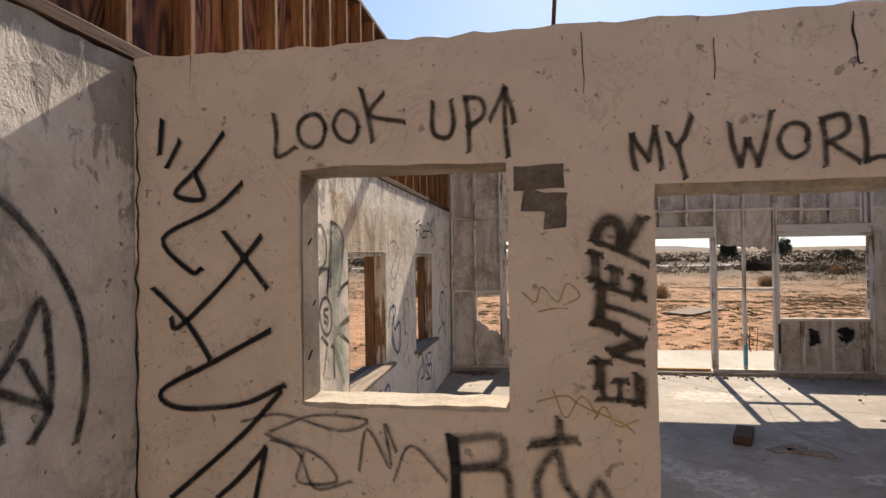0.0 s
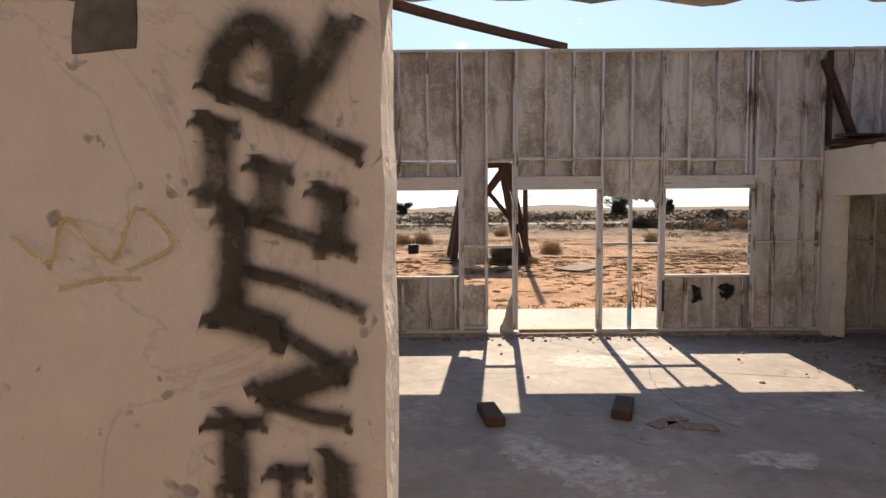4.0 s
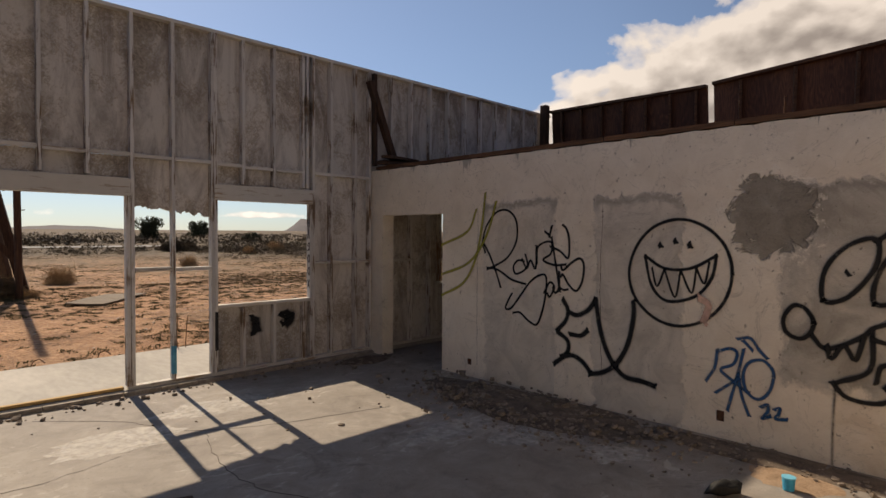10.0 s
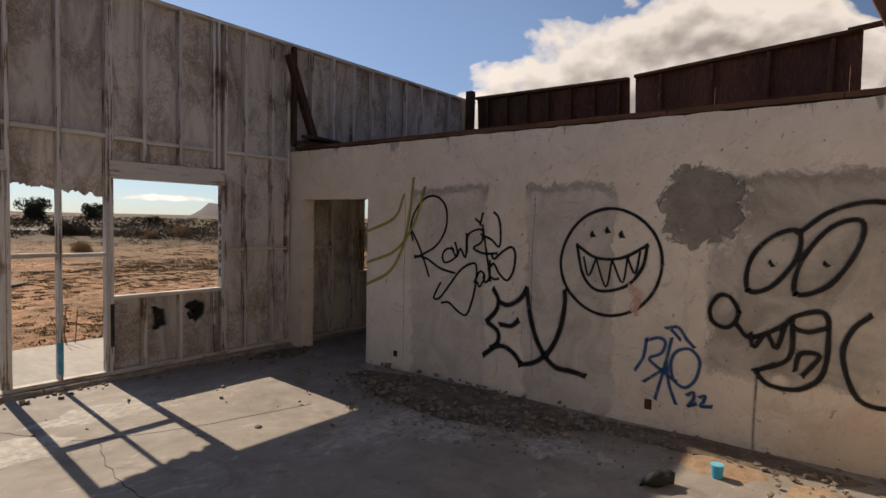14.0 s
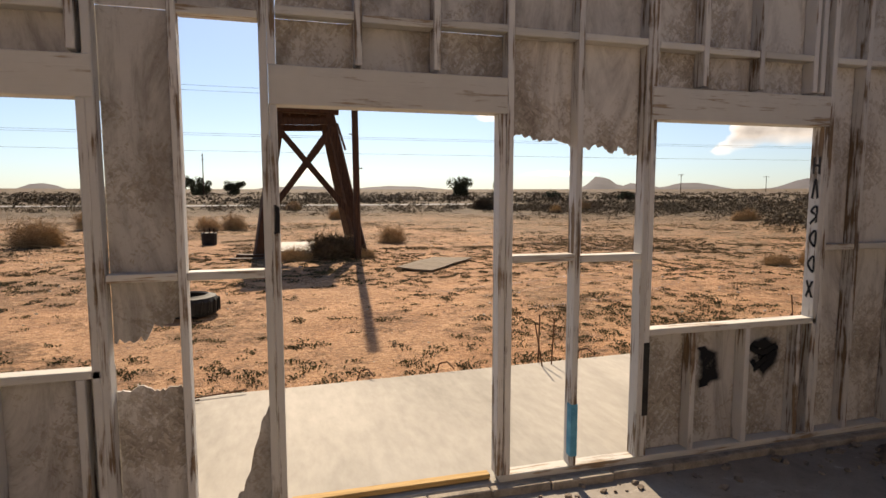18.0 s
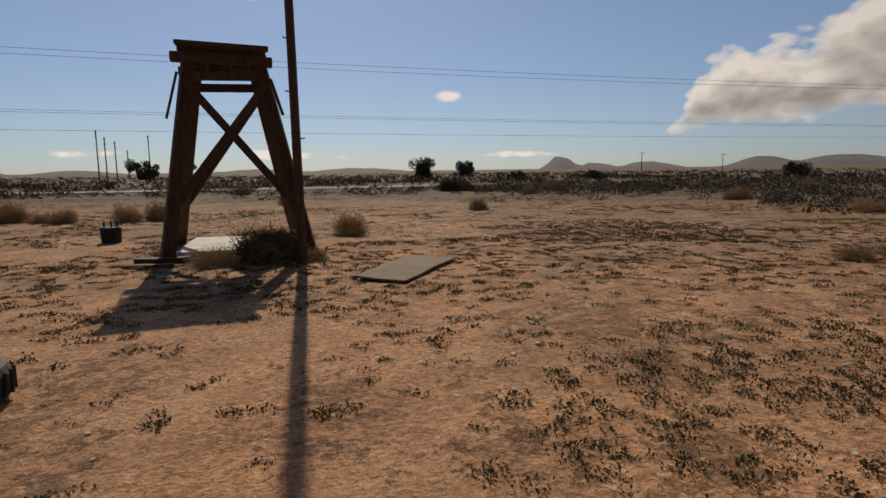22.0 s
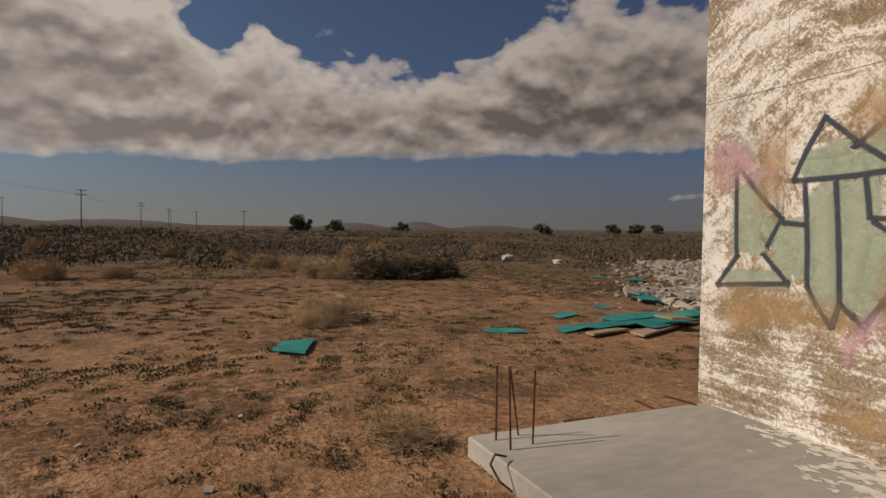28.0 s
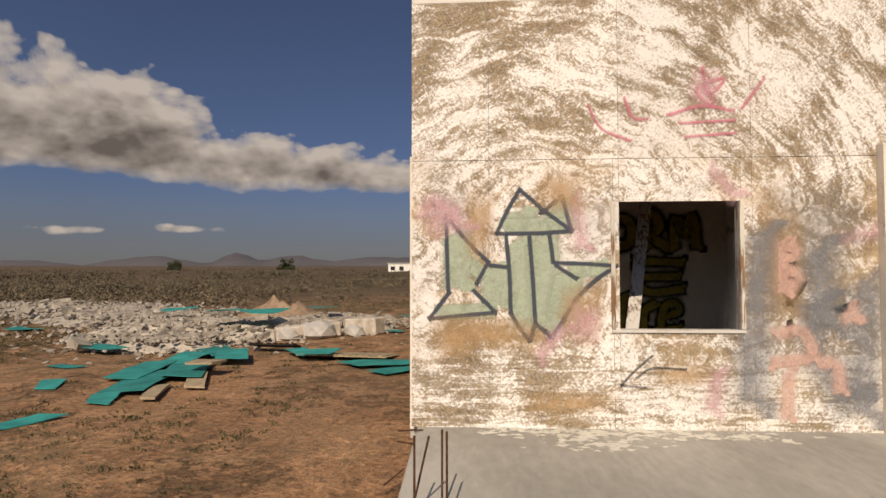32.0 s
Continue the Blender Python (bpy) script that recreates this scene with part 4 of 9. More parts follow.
for a, b, zs in ((-1.32, -0.975, (2.51, 1.28)), (-0.936, -0.55, (2.51, 1.27)), (-0.47, -0.12, (2.50,)), (-0.08, 0.29, (2.50,)), (0.33, 0.725, (2.50,)),
                 (0.83, 1.14, (1.27, 0.08)), (1.18, 1.54, (2.52, 1.27)), (1.62, 2.0, (2.55,)), (2.04, 2.41, (2.54,)), (2.45, 2.825, (2.55,)),
                 (2.866, 3.25, (2.54, 1.30)), (3.29, 3.695, (2.54, 1.29)), (3.775, 4.08, (2.53,)), (4.12, 4.49, (2.52,)), (4.53, 4.91, (2.52,)),
                 (5.105, 5.35, (2.52, 1.31)), (5.39, 5.76, (2.52, 1.31)), (5.80, 6.01, (2.52, 1.31)), (6.28, 6.42, (2.52, 1.31)), (6.46, 6.83, (2.52, 1.31))):
    for z in zs:
        rail(a, b, z - 0.02, z + 0.02)

# flake-board sheathing
S0, S1 = Y1 + 0.002, Y1 + 0.016


def board(x0, x1, z0, z1, name="sheathing_board"):
    bm = bmesh.new()
    block(bm, x0, x1, S0, S1, z0, z1)
    ob = part(name, bm, M_OSB_IN, fw)
    ob.data.materials.append(M_OSB_OUT)
    for p in ob.data.polygons:
        if p.normal.y > 0.5:
            p.material_index = 1
    return ob


def torn(x0, x1, top, bottom, label="torn flake board"):
    """A piece of board between two heights given as functions of x; its loose edges are ragged."""
    bm = bmesh.new()
    n = max(4, int((x1 - x0) / 0.012))
    cols = []
    for i in range(n + 1):
        x = x0 + (x1 - x0) * i / n
        zt, zb = top(x), bottom(x)
        cols.append([bm.verts.new((x, y + (0.004 * noise.noise(Vector((x * 9, z, 1)))), z)) for y in (S0, S1) for z in (zb, max(zt, zb + 0.002))])
    for a, b in zip(cols, cols[1:]):
        bm.faces.new((a[0], b[0], b[1], a[1]))
        bm.faces.new((a[2], a[3], b[3], b[2]))
        bm.faces.new((a[0], a[2], b[2], b[0]))
        bm.faces.new((a[1], b[1], b[3], a[3]))
    bm.faces.new((cols[0][0], cols[0][1], cols[0][3], cols[0][2]))
    bm.faces.new((cols[-1][0], cols[-1][2], cols[-1][3], cols[-1][1]))
    ob = part("torn_board", bm, M_OSB_IN, fw, label)
    ob.data.materials.append(M_OSB_OUT)
    for p in ob.data.polygons:
        if p.normal.y > 0.7:
            p.material_index = 1
    return ob


def rag(base, slope=0.0, at=0.0, amp=0.05, seed=0.0):
    def f(x):
        p = Vector((x * 9 + seed, seed * 3, 0))
        q = noise.noise(p) + 0.7 * noise.noise(p * 3.1) + 0.5 * noise.noise(p * 8.0)
        return base + slope * (x - at) + amp * q
    return f


# upper course, panels 1.22 wide
for a, b in ((-1.62, -0.452), (-0.45, 0.826), (0.829, 1.618), (1.622, 2.836), (2.84, 3.73), (3.734, 4.95), (4.953, 6.168), (6.171, 7.388), (7.391, 8.608), (8.611, 9.828), (9.831, 10.57)):
    board(a, b, 2.535, 4.13 if a > 8 else 4.1, "sheathing_panel")
# lower course, left to right
board(-1.62, -0.957, 0.0, 2.53)
torn(-0.953, -0.45, lambda x: 2.53, rag(1.20, 0.12, -0.7, 0.02, 1))
torn(-0.953, -0.45, rag(0.72, -0.62, -0.85, 0.05, 2), lambda x: 0.0)
board(-0.447, 0.826, 2.10, 2.53)
board(-0.447, 0.826, 0.0, 0.835)
torn(0.829, 1.165, lambda x: 2.53, rag(1.00, 0.45, 1.0, 0.05, 3))
torn(0.829, 1.165, rag(0.70, -0.02, 1.0, 0.03, 4), lambda x: 0.0)
torn(1.36, 1.57, rag(0.34, 2.9, 1.47, 0.09, 6), lambda x: 0.0)
board(1.62, 2.836, 2.10, 2.53)
torn(2.84, 3.27, lambda x: 2.53, rag(1.98, -0.12, 3.05, 0.035, 7))
torn(3.272, 3.73, lambda x: 2.53, rag(1.93, -0.1, 3.5, 0.05, 8))
board(3.734, 5.06, 2.10, 2.53)
board(3.734, 5.06, 0.0, 0.835)
board(5.063, 6.168, 0.0, 2.53)
board(6.171, 7.388, 0.0, 2.53, "sheathing_panel")
board(7.391, 7.49, 0.0, 2.53)
board(7.493, 8.608, 2.125, 2.53)
board(7.493, 8.608, 0.0, 0.92)
board(8.611, 8.665, 0.0, 2.53)
board(8.668, 9.828, 0.0, 2.53, "sheathing_panel")
board(9.831, 10.57, 0.0, 2.53, "sheathing_panel")

# ---- tank stand and its pole ----
tw = thing("tank_stand", "weathered dark timber water tank stand with crossed braces", "tower", at=(2.4, 25.2, -0.13))
FEET = ((0.90, 23.75), (3.95, 23.70), (0.84, 26.85), (3.95, 26.80))
TOPS = ((1.56, 23.95), (3.02, 23.90), (1.60, 25.65), (2.98, 25.62))
for (fx, fy), (tx, ty) in zip(FEET, TOPS):
    beam("leg", M_OLDWOOD, tw, (fx, fy, -0.32), (tx, ty, 3.98), 0.29, 0.26, taper=0.85)


def leg_at(i, z):
    """The point on a leg's axis at a height."""
    k = (z + 0.32) / 4.3
    return Vector((FEET[i][0] + (TOPS[i][0] - FEET[i][0]) * k, FEET[i][1] + (TOPS[i][1] - FEET[i][1]) * k, z))


for a, za, b, zb, dy in ((0, 3.55, 1, 0.85, -0.19), (1, 3.55, 0, 0.9, -0.13), (3, 3.6, 2, 0.75, 0.17)):
    beam("brace", M_OLDWOOD, tw, leg_at(a, za) + Vector((0, dy, 0)), leg_at(b, zb) + Vector((0, dy, 0)), 0.06, 0.17)
for y, w in ((23.86, 0.2), (25.66, 0.2)):
    beam("cap_beam", M_OLDWOOD, tw, (1.24, y, 4.06), (3.26, y - 0.04, 4.02), w, 0.2)
    beam("tie_beam", M_OLDWOOD, tw, (1.50, y + 0.06, 3.70), (3.06, y + 0.04, 3.74), 0.1, 0.19)
for i in range(9):
    y = 23.5 + i * 0.31
    beam("deck_plank", M_OLDWOOD, tw, (1.37 + 0.03 * (i % 2), y, 4.27 - 0.01 * (i % 3)), (3.17 - 0.04 * (i % 3), y - 0.03, 4.23), 0.27, 0.075, spin=0.0)
for x in (1.9, 2.4, 2.8):
    beam("joist", M_OLDWOOD, tw, (x, 23.7, 4.13), (x, 25.9, 4.13), 0.06, 0.12)
beam("loose_batten", M_OLDWOOD, tw, (1.37, 23.62, 3.72), (1.12, 23.6, 2.78), 0.06, 0.05)
beam("loose_batten", M_OLDWOOD, tw, (3.20, 23.66, 3.66), (3.42, 23.6, 2.9), 0.05, 0.06)
beam("loose_batten", M_OLDWOOD, tw, (3.45, 23.62, 2.2), (3.66, 23.6, 1.3), 0.05, 0.08)

pole = thing("pole", "tall dark timber pole beside the tank stand", "pole", at=(3.58, 22.3, -0.15))
beam("shaft", M_OLDWOOD, pole, (3.57, 22.2, -0.5), (3.50, 22.2, 6.9), 0.19, 0.19, taper=0.85, sides=10)
for z, s in ((3.2, 1), (4.2, 1), (5.3, -1), (2.3, -1)):
    beam("step_hook", M_RUST, pole, (3.55, 22.3, z), (3.55 - 0.17 * s, 22.25, z + 0.03), 0.03, 0.03, sides=6)

M_CRACK = mottled("dark_crack", (0.02, 0.015, 0.011), (0.06, 0.04, 0.028), 9, 60)

# ---- window frames, sills and trim of the west wall ----
M_FRAME = timber("flaking_white_frame", (0.10, 0.05, 0.025), (0.28, 0.16, 0.08), 2, 0.8, (0.62, 0.57, 0.48), 0.50)
M_FRAME_B = timber("bare_brown_frame", (0.07, 0.035, 0.018), (0.22, 0.12, 0.06), 2, 0.8, (0.5, 0.45, 0.38), 0.36)
M_SILLWOOD = timber("grey_weathered_sill", (0.10, 0.075, 0.055), (0.34, 0.26, 0.19), 1)
for n, (a, b, z0, z1) in enumerate(((4.38, 5.51, 0.79, 1.92), (6.87, 7.99, 0.70, 1.91))):
    w = thing("window_1" if n == 0 else "window_2", "empty window opening with a flaking white timber frame", "window", kind="structure")
    for y in (a + 0.004, b - 0.036):
        bar("jamb", M_FRAME, w, LW - 0.11, LW - 0.006, y, y + 0.032, z0, z1 - 0.02)
    bar("head", M_FRAME, w, LW - 0.11, LW - 0.006, a + 0.004, b - 0.004, z1 - 0.035, z1 - 0.004)
    for y in (a + 0.004, b - 0.064):
        bar("outer_jamb", M_FRAME_B, w, LW - 0.20, LW - 0.112, y, y + 0.06, z0, z1 - 0.02)
    bar("outer_sill", M_OLDWOOD, w, LW - 0.24, LW - 0.13, a + 0.01, b - 0.01, z0 - 0.01, z0 + 0.02)
    tilt = Matrix.Translation((LW, (a + b) / 2, z0)) @ Matrix.Rotation(radians(1.2 if n == 0 else -0.8), 4, "X")
    bar("window_sill", M_SILLWOOD, w, -0.125, 0.075, -(b - a) / 2 - 0.11, (b - a) / 2 + 0.10, 0.002, 0.04, turn=tilt, bevel=0.008)

def rough_slab(name, mat, parent, x0, x1, y0, y1, z0, z1, jag=0.012, seed=0, label="", cell=0.035):
    """A block of broken concrete: its faces are pitted and its edges uneven."""
    bm = bmesh.new()
    block(bm, x0, x1, y0, y1, z0, z1)
    for axis, a, b in ((0, x0, x1), (1, y0, y1), (2, z0, z1)):
        n = int((b - a) / cell)
        for k in range(1, n):
            co, no = [0, 0, 0], [0, 0, 0]
            co[axis], no[axis] = a + (b - a) * k / n, 1
            bmesh.ops.bisect_plane(bm, geom=bm.verts[:] + bm.edges[:] + bm.faces[:], plane_co=co, plane_no=no)
    for v in bm.verts:
        q = v.co * 9 + Vector((seed, 0, 0))
        v.co += Vector((noise.noise(q), noise.noise(q + Vector((7, 7, 7))), noise.noise(q * 1.3 + Vector((3, 9, 1))))) * jag
    return part(name, bm, mat, parent, label)


# raw linings of the south wall's openings
M_REVEAL = mottled("grey_cast_concrete", (0.17, 0.14, 0.11), (0.34, 0.285, 0.23), 4.0, 50.0, 0.95, bump=0.22)
M_SILLCON = mottled("chalky_concrete_sill", (0.33, 0.285, 0.23), (0.58, 0.515, 0.43), 7.0, 60.0, 0.95, bump=0.9)
rough_slab("lining", M_REVEAL, wb, -0.745, -0.735, BW + 0.016, BW + 0.160, 1.38, 2.19, 0.003, 1, "raw grey concrete reveal")
rough_slab("lining", M_REVEAL, wb, -0.735, -0.02, BW + 0.016, BW + 0.160, 2.180, 2.20, 0.004, 2, "raw grey concrete reveal")
rough_slab("lining", M_SILLCON, wb, -0.735, -0.02, BW + 0.006, BW + 0.165, 1.352, 1.382, 0.007, 3, "chalky broken concrete sill")
rough_slab("lintel", M_RAW, wb, 0.44, 1.23, BW + 0.02, BW + 0.155, 2.075, 2.125, 0.018, 4, "broken raw concrete lintel")
rough_slab("lining", M_RAW, wb, 3.40, 4.24, BW + 0.01, BW + 0.17, 0.99, 1.03, 0.012, 5, "broken concrete sill", 0.05)
rough_slab("lining", M_REVEAL, wb, 4.232, 4.25, BW + 0.01, BW + 0.16, 1.03, 1.97, 0.003, 6, "raw grey concrete reveal", 0.06)
for y, z, l in ((0.06, 1.93, 0.03), (0.10, 1.71, 0.02), (0.05, 1.52, 0.035)):
    beam("form_mark", M_CRACK, wb, (-0.733, BW + y, z), (-0.733, BW + y + l, z + l * 0.8), 0.005, 0.005)

# kerb under the framed wall, threshold and broken edge
kerb = thing("kerb", "rough concrete kerb under the framed wall", "kerb", kind="structure")
x = LW
k = 0
while x < 6.05:
    w = 0.35 + 0.25 * abs(noise.noise(Vector((x * 3, 1, 1))))
    bar("kerb_stone", M_RAW, kerb, x, min(x + w - 0.006, 6.06), 9.59 + 0.03 * noise.noise(Vector((x * 5, 0, 0))), 9.648, FL - 0.02, -0.004 - 0.012 * abs(noise.noise(Vector((x * 7, 3, 0)))), bevel=0.006)
    x += w
bar("threshold", timber("yellow_pine", (0.35, 0.21, 0.07), (0.55, 0.36, 0.15), 0), fw, 1.64, 2.76, 9.70, 9.76, 0.004, 0.035, "bare yellow pine threshold")

# ---- spray paint ----
def spray_material(name, colour, dense, soft=0.35, scale=60.0):
    """Paint on a ribbon: full in the middle, speckled out at its sides."""
    m, t, b, c = material(name, 0.7)
    uv = t.nodes.new("ShaderNodeUVMap").outputs[0]
    s = t.nodes.new("ShaderNodeSeparateXYZ")
    t.links.new(uv, s.inputs[0])
    edge = calc(t, "ABSOLUTE", s.outputs[0])
    fall = ramp(t, edge, [(1 - soft - 0.25, 1.0), (1.0, 0.0)])
    spot = grain(t, c, scale, 3, 0.7)
    worn = ramp(t, grain(t, c, 9.0, 6, 0.7), [(0.36, 0.25), (0.56, 0.62)])
    a = calc(t, "ADD", calc(t, "MULTIPLY", fall, dense * 1.3), calc(t, "MULTIPLY", calc(t, "SUBTRACT", spot, 0.55), 0.9))
    a = calc(t, "MULTIPLY", calc(t, "MULTIPLY", a, fall), calc(t, "ADD", 0.45, worn), True)
    col = blend(t, calc(t, "MULTIPLY", spot, 0.5), colour, tuple(v * 0.7 for v in colour))
    t.links.new(col, b.inputs["Base Color"])
    t.links.new(a, b.inputs["Alpha"])
    return m


PAINT = {
    "black": spray_material("black_spray", (0.014, 0.013, 0.013), 0.95),
    "word": spray_material("dark_brown_spray", (0.062, 0.050, 0.034), 0.72, 0.45),
    "outline": spray_material("dark_grey_green_spray", (0.05, 0.05, 0.046), 0.66, 0.4),
    "smoke": spray_material("thin_black_spray", (0.06, 0.055, 0.05), 0.55, 0.5),
    "grey": spray_material("grey_spray", (0.16, 0.16, 0.165), 0.8),
    "faint": spray_material("faded_grey_spray", (0.13, 0.12, 0.115), 0.42, 0.5),
    "drip": spray_material("grey_drip", (0.09, 0.08, 0.07), 0.5, 0.6),
    "orange": spray_material("orange_tan_spray", (0.55, 0.355, 0.18), 0.50, 0.6, 40.0),
    "wash": spray_material("grey_wash", (0.30, 0.27, 0.235), 0.40, 0.6, 18.0),
    "blue": spray_material("blue_spray", (0.018, 0.085, 0.21), 0.75),
    "yellow": spray_material("yellow_spray", (0.55, 0.40, 0.06), 0.5),
    "olive": spray_material("olive_spray", (0.36, 0.33, 0.05), 0.75),
    "palegreen": spray_material("pale_green_spray", (0.46, 0.52, 0.43), 0.34, 0.40, 30.0),
    "mint": spray_material("mint_spray", (0.42, 0.48, 0.355), 0.66, 0.2, 44.0),
    "steel": spray_material("blue_grey_spray", (0.055, 0.065, 0.085), 0.8),
    "pink": spray_material("pink_spray", (0.70, 0.20, 0.28), 0.5, 0.5),
    "pinkhaze": spray_material("pale_pink_spray", (0.76, 0.46, 0.49), 0.38, 0.6, 40.0),
    "greyhaze": spray_material("grey_haze_spray", (0.24, 0.24, 0.25), 0.5, 0.6, 30.0),
    "peach": spray_material("peach_spray", (0.74, 0.47, 0.38), 0.50, 0.4, 30.0),
    "ochre": spray_material("ochre_spray", (0.40, 0.30, 0.05), 0.7, 0.25),
    "stain": spray_material("lime_stain", (0.60, 0.56, 0.50), 0.5, 0.4, 14.0),
    "white": spray_material("white_spray", (0.7, 0.68, 0.64), 0.7),
}
LAYER = {}
SIDE = {  # wall: parent, place of (u, v) at a height off the wall
    "S": (wb, lambda u, v, h: (u, BW - h, v)),
    "W": (wl, lambda u, v, h: (LW + h, u, v)),
    "E": (wr, lambda u, v, h: (RW - h, u, v)),
    "N": (wb, lambda u, v, h: (u, BW + 0.17 + h, v)),
    "F": (fw, lambda u, v, h: (u, S1 + h, v)),
    "I": (wq, lambda u, v, h: (u, 6.6 + h, v)),
    "P": (fw, lambda u, v, h: (u, S0 - h, v)),
    "J": (fw, lambda u, v, h: (5.026 - h, u, v)),
    "Q": (fw, lambda u, v, h: (u, FW - h, v)),
    "G": (bpy.data.objects["ground"], lambda u, v, h: (u, v, ground_z(u, v) + 0.012 + h)),
}
WORDS = {"black": "black", "word": "dark brown", "outline": "dark grey", "smoke": "thin black", "grey": "grey", "faint": "faded grey", "drip": "dripping grey", "blue": "blue", "yellow": "thin yellow",
         "olive": "olive yellow", "palegreen": "pale green", "mint": "mint green", "steel": "blue-grey", "pink": "pink", "pinkhaze": "pale pink", "greyhaze": "hazy grey", "peach": "peach", "ochre": "ochre", "white": "white", "orange": "orange tan", "rut": "pale"}


def smooth_line(pts, per=5):
    """A soft curve through the points."""
    p = [Vector(q) for q in pts]
    if len(p) < 3:
        return [p[0].lerp(p[-1], i / 4) for i in range(5)]
    closed = (p[0] - p[-1]).length < 0.02
    ext = ([p[-2]] + p + [p[1]]) if closed else ([p[0] * 2 - p[1]] + p + [p[-1] * 2 - p[-2]])
    out = []
    for a, b, c, d in zip(ext, ext[1:], ext[2:], ext[3:]):
        for i in range(per):
            t = i / per
            out.append(0.5 * ((2 * b) + (c - a) * t + (2 * a - 5 * b + 4 * c - d) * t * t + (3 * b - a - 3 * c + d) * t ** 3))
    return out + [p[-1]]


def spray(side, paint, width, strokes, name="graffiti"):
    """Strokes of spray paint on a wall, each a ribbon a few millimetres off it."""
    parent, place = SIDE[side]
    bm = bmesh.new()
    uv = bm.loops.layers.uv.new("UVMap")
    w = width * 0.5 * 1.35
    for s in strokes:
        LAYER[side] = LAYER.get(side, 0.0045) + 0.00012
        h = LAYER[side]
        line = smooth_line(s)
        n = len(line)
        prev = None
        first = (line[1] - line[0]).normalized() if (line[1] - line[0]).length else Vector((1, 0))
        last = (line[-1] - line[-2]).normalized() if (line[-1] - line[-2]).length else Vector((1, 0))
        line = [line[0] - first * w * 0.6] + line + [line[-1] + last * w * 0.6]
        for i, q in enumerate(line):
            d = line[min(i + 1, len(line) - 1)] - line[max(i - 1, 0)]
            d = d.normalized() if d.length > 1e-6 else Vector((1, 0))
            nrm = Vector((-d.y, d.x)) * w * (1 + 0.16 * noise.noise(Vector((q.x * 9, q.y * 9, width))))
            row = [bm.verts.new(place(*(q + nrm * k), h)) for k in (-1, 0, 1)]
            e = 1.0 if i in (0, len(line) - 1) else 0.0
            if prev:
                for j in (0, 1):
                    f = bm.faces.new((prev[0][j], row[j], row[j + 1], prev[0][j + 1]))
                    us = [(j - 1, prev[1]), (j - 1, e), (j, e), (j, prev[1])]
                    for lp, (a, z) in zip(f.loops, us):
                        lp[uv].uv = (max(abs(a), z) if a >= 0 else -max(abs(a), z), 0)
            prev = (row, e)
    return part(name, bm, PAINT[paint], parent, WORDS[paint] + " spray-painted strokes on the wall")


def soft_stain(side, u0, u1, v0, v1, paint, rough=0.06, seed=0, label="weathered stain on the plaster"):
    """A stain that thins out towards an uneven rim."""
    parent, place = SIDE[side]
    bm = bmesh.new()
    uv = bm.loops.layers.uv.new("UVMap")
    LAYER[side] = LAYER.get(side, 0.0045) + 0.00012
    h, n = LAYER[side] - 0.0025, 40
    cu, cv, ru, rv = (u0 + u1) / 2, (v0 + v1) / 2, (u1 - u0) / 2, (v1 - v0) / 2
    def at(k, f):
        a = k * 2 * math.pi / n
        ca, sa = math.cos(a), math.sin(a)
        e = (abs(ca) ** 4 + abs(sa) ** 4) ** -0.25
        q = Vector((ca * 2 + seed, sa * 2, seed * 1.7))
        e *= f * (1 + rough * 3 * (noise.noise(q) + 0.5 * noise.noise(q * 3)))
        return place(cu + ru * ca * e, cv + rv * sa * e, h)
    mid = bm.verts.new(place(cu, cv, h))
    inner, outer = [bm.verts.new(at(k, 0.72)) for k in range(n)], [bm.verts.new(at(k, 1.12)) for k in range(n)]
    for k in range(n):
        j = (k + 1) % n
        for vs, us in (((mid, inner[k], inner[j]), (0, 0.42, 0.42)), ((inner[k], outer[k], outer[j], inner[j]), (0.42, 1, 1, 0.42))):
            for lp, w in zip(bm.faces.new(vs).loops, us):
                lp[uv].uv = (w, 0)
    return part("stain", bm, PAINT[paint], parent, label)


def patch(side, u0, u1, v0, v1, mat, rough=0.05, h=0.003, seed=0, name="stucco_patch", label="rough grey stucco patch"):
    """A thin coat with a ragged outline on a wall."""
    parent, place = SIDE[side]
    bm = bmesh.new()
    edge = []
    for a, b in (((u0, v0), (u1, v0)), ((u1, v0), (u1, v1)), ((u1, v1), (u0, v1)), ((u0, v1), (u0, v0))):
        n = max(4, int(math.hypot(b[0] - a[0], b[1] - a[1]) / 0.03))
        for i in range(n):
            t = i / n
            p = Vector((a[0] + (b[0] - a[0]) * t, a[1] + (b[1] - a[1]) * t))
            q = Vector((p.x * 3 + seed, p.y * 3, seed))
            p += Vector((noise.noise(q) + 0.5 * noise.noise(q * 4), noise.noise(q + Vector((9, 9, 9))) + 0.5 * noise.noise(q * 4 + Vector((5, 0, 0))))) * rough
            edge.append(p)
    mid = bm.verts.new(place((u0 + u1) / 2, (v0 + v1) / 2, h + 0.001))
    ring = [bm.verts.new(place(p.x, p.y, h)) for p in edge]
    low = [bm.verts.new(place(p.x, p.y, -0.003)) for p in edge]
    for i in range(len(ring)):
        j = (i + 1) % len(ring)
        bm.faces.new((mid, ring[i], ring[j]))
        bm.faces.new((ring[i], low[i], low[j], ring[j]))
    return part(name, bm, mat, parent, label)


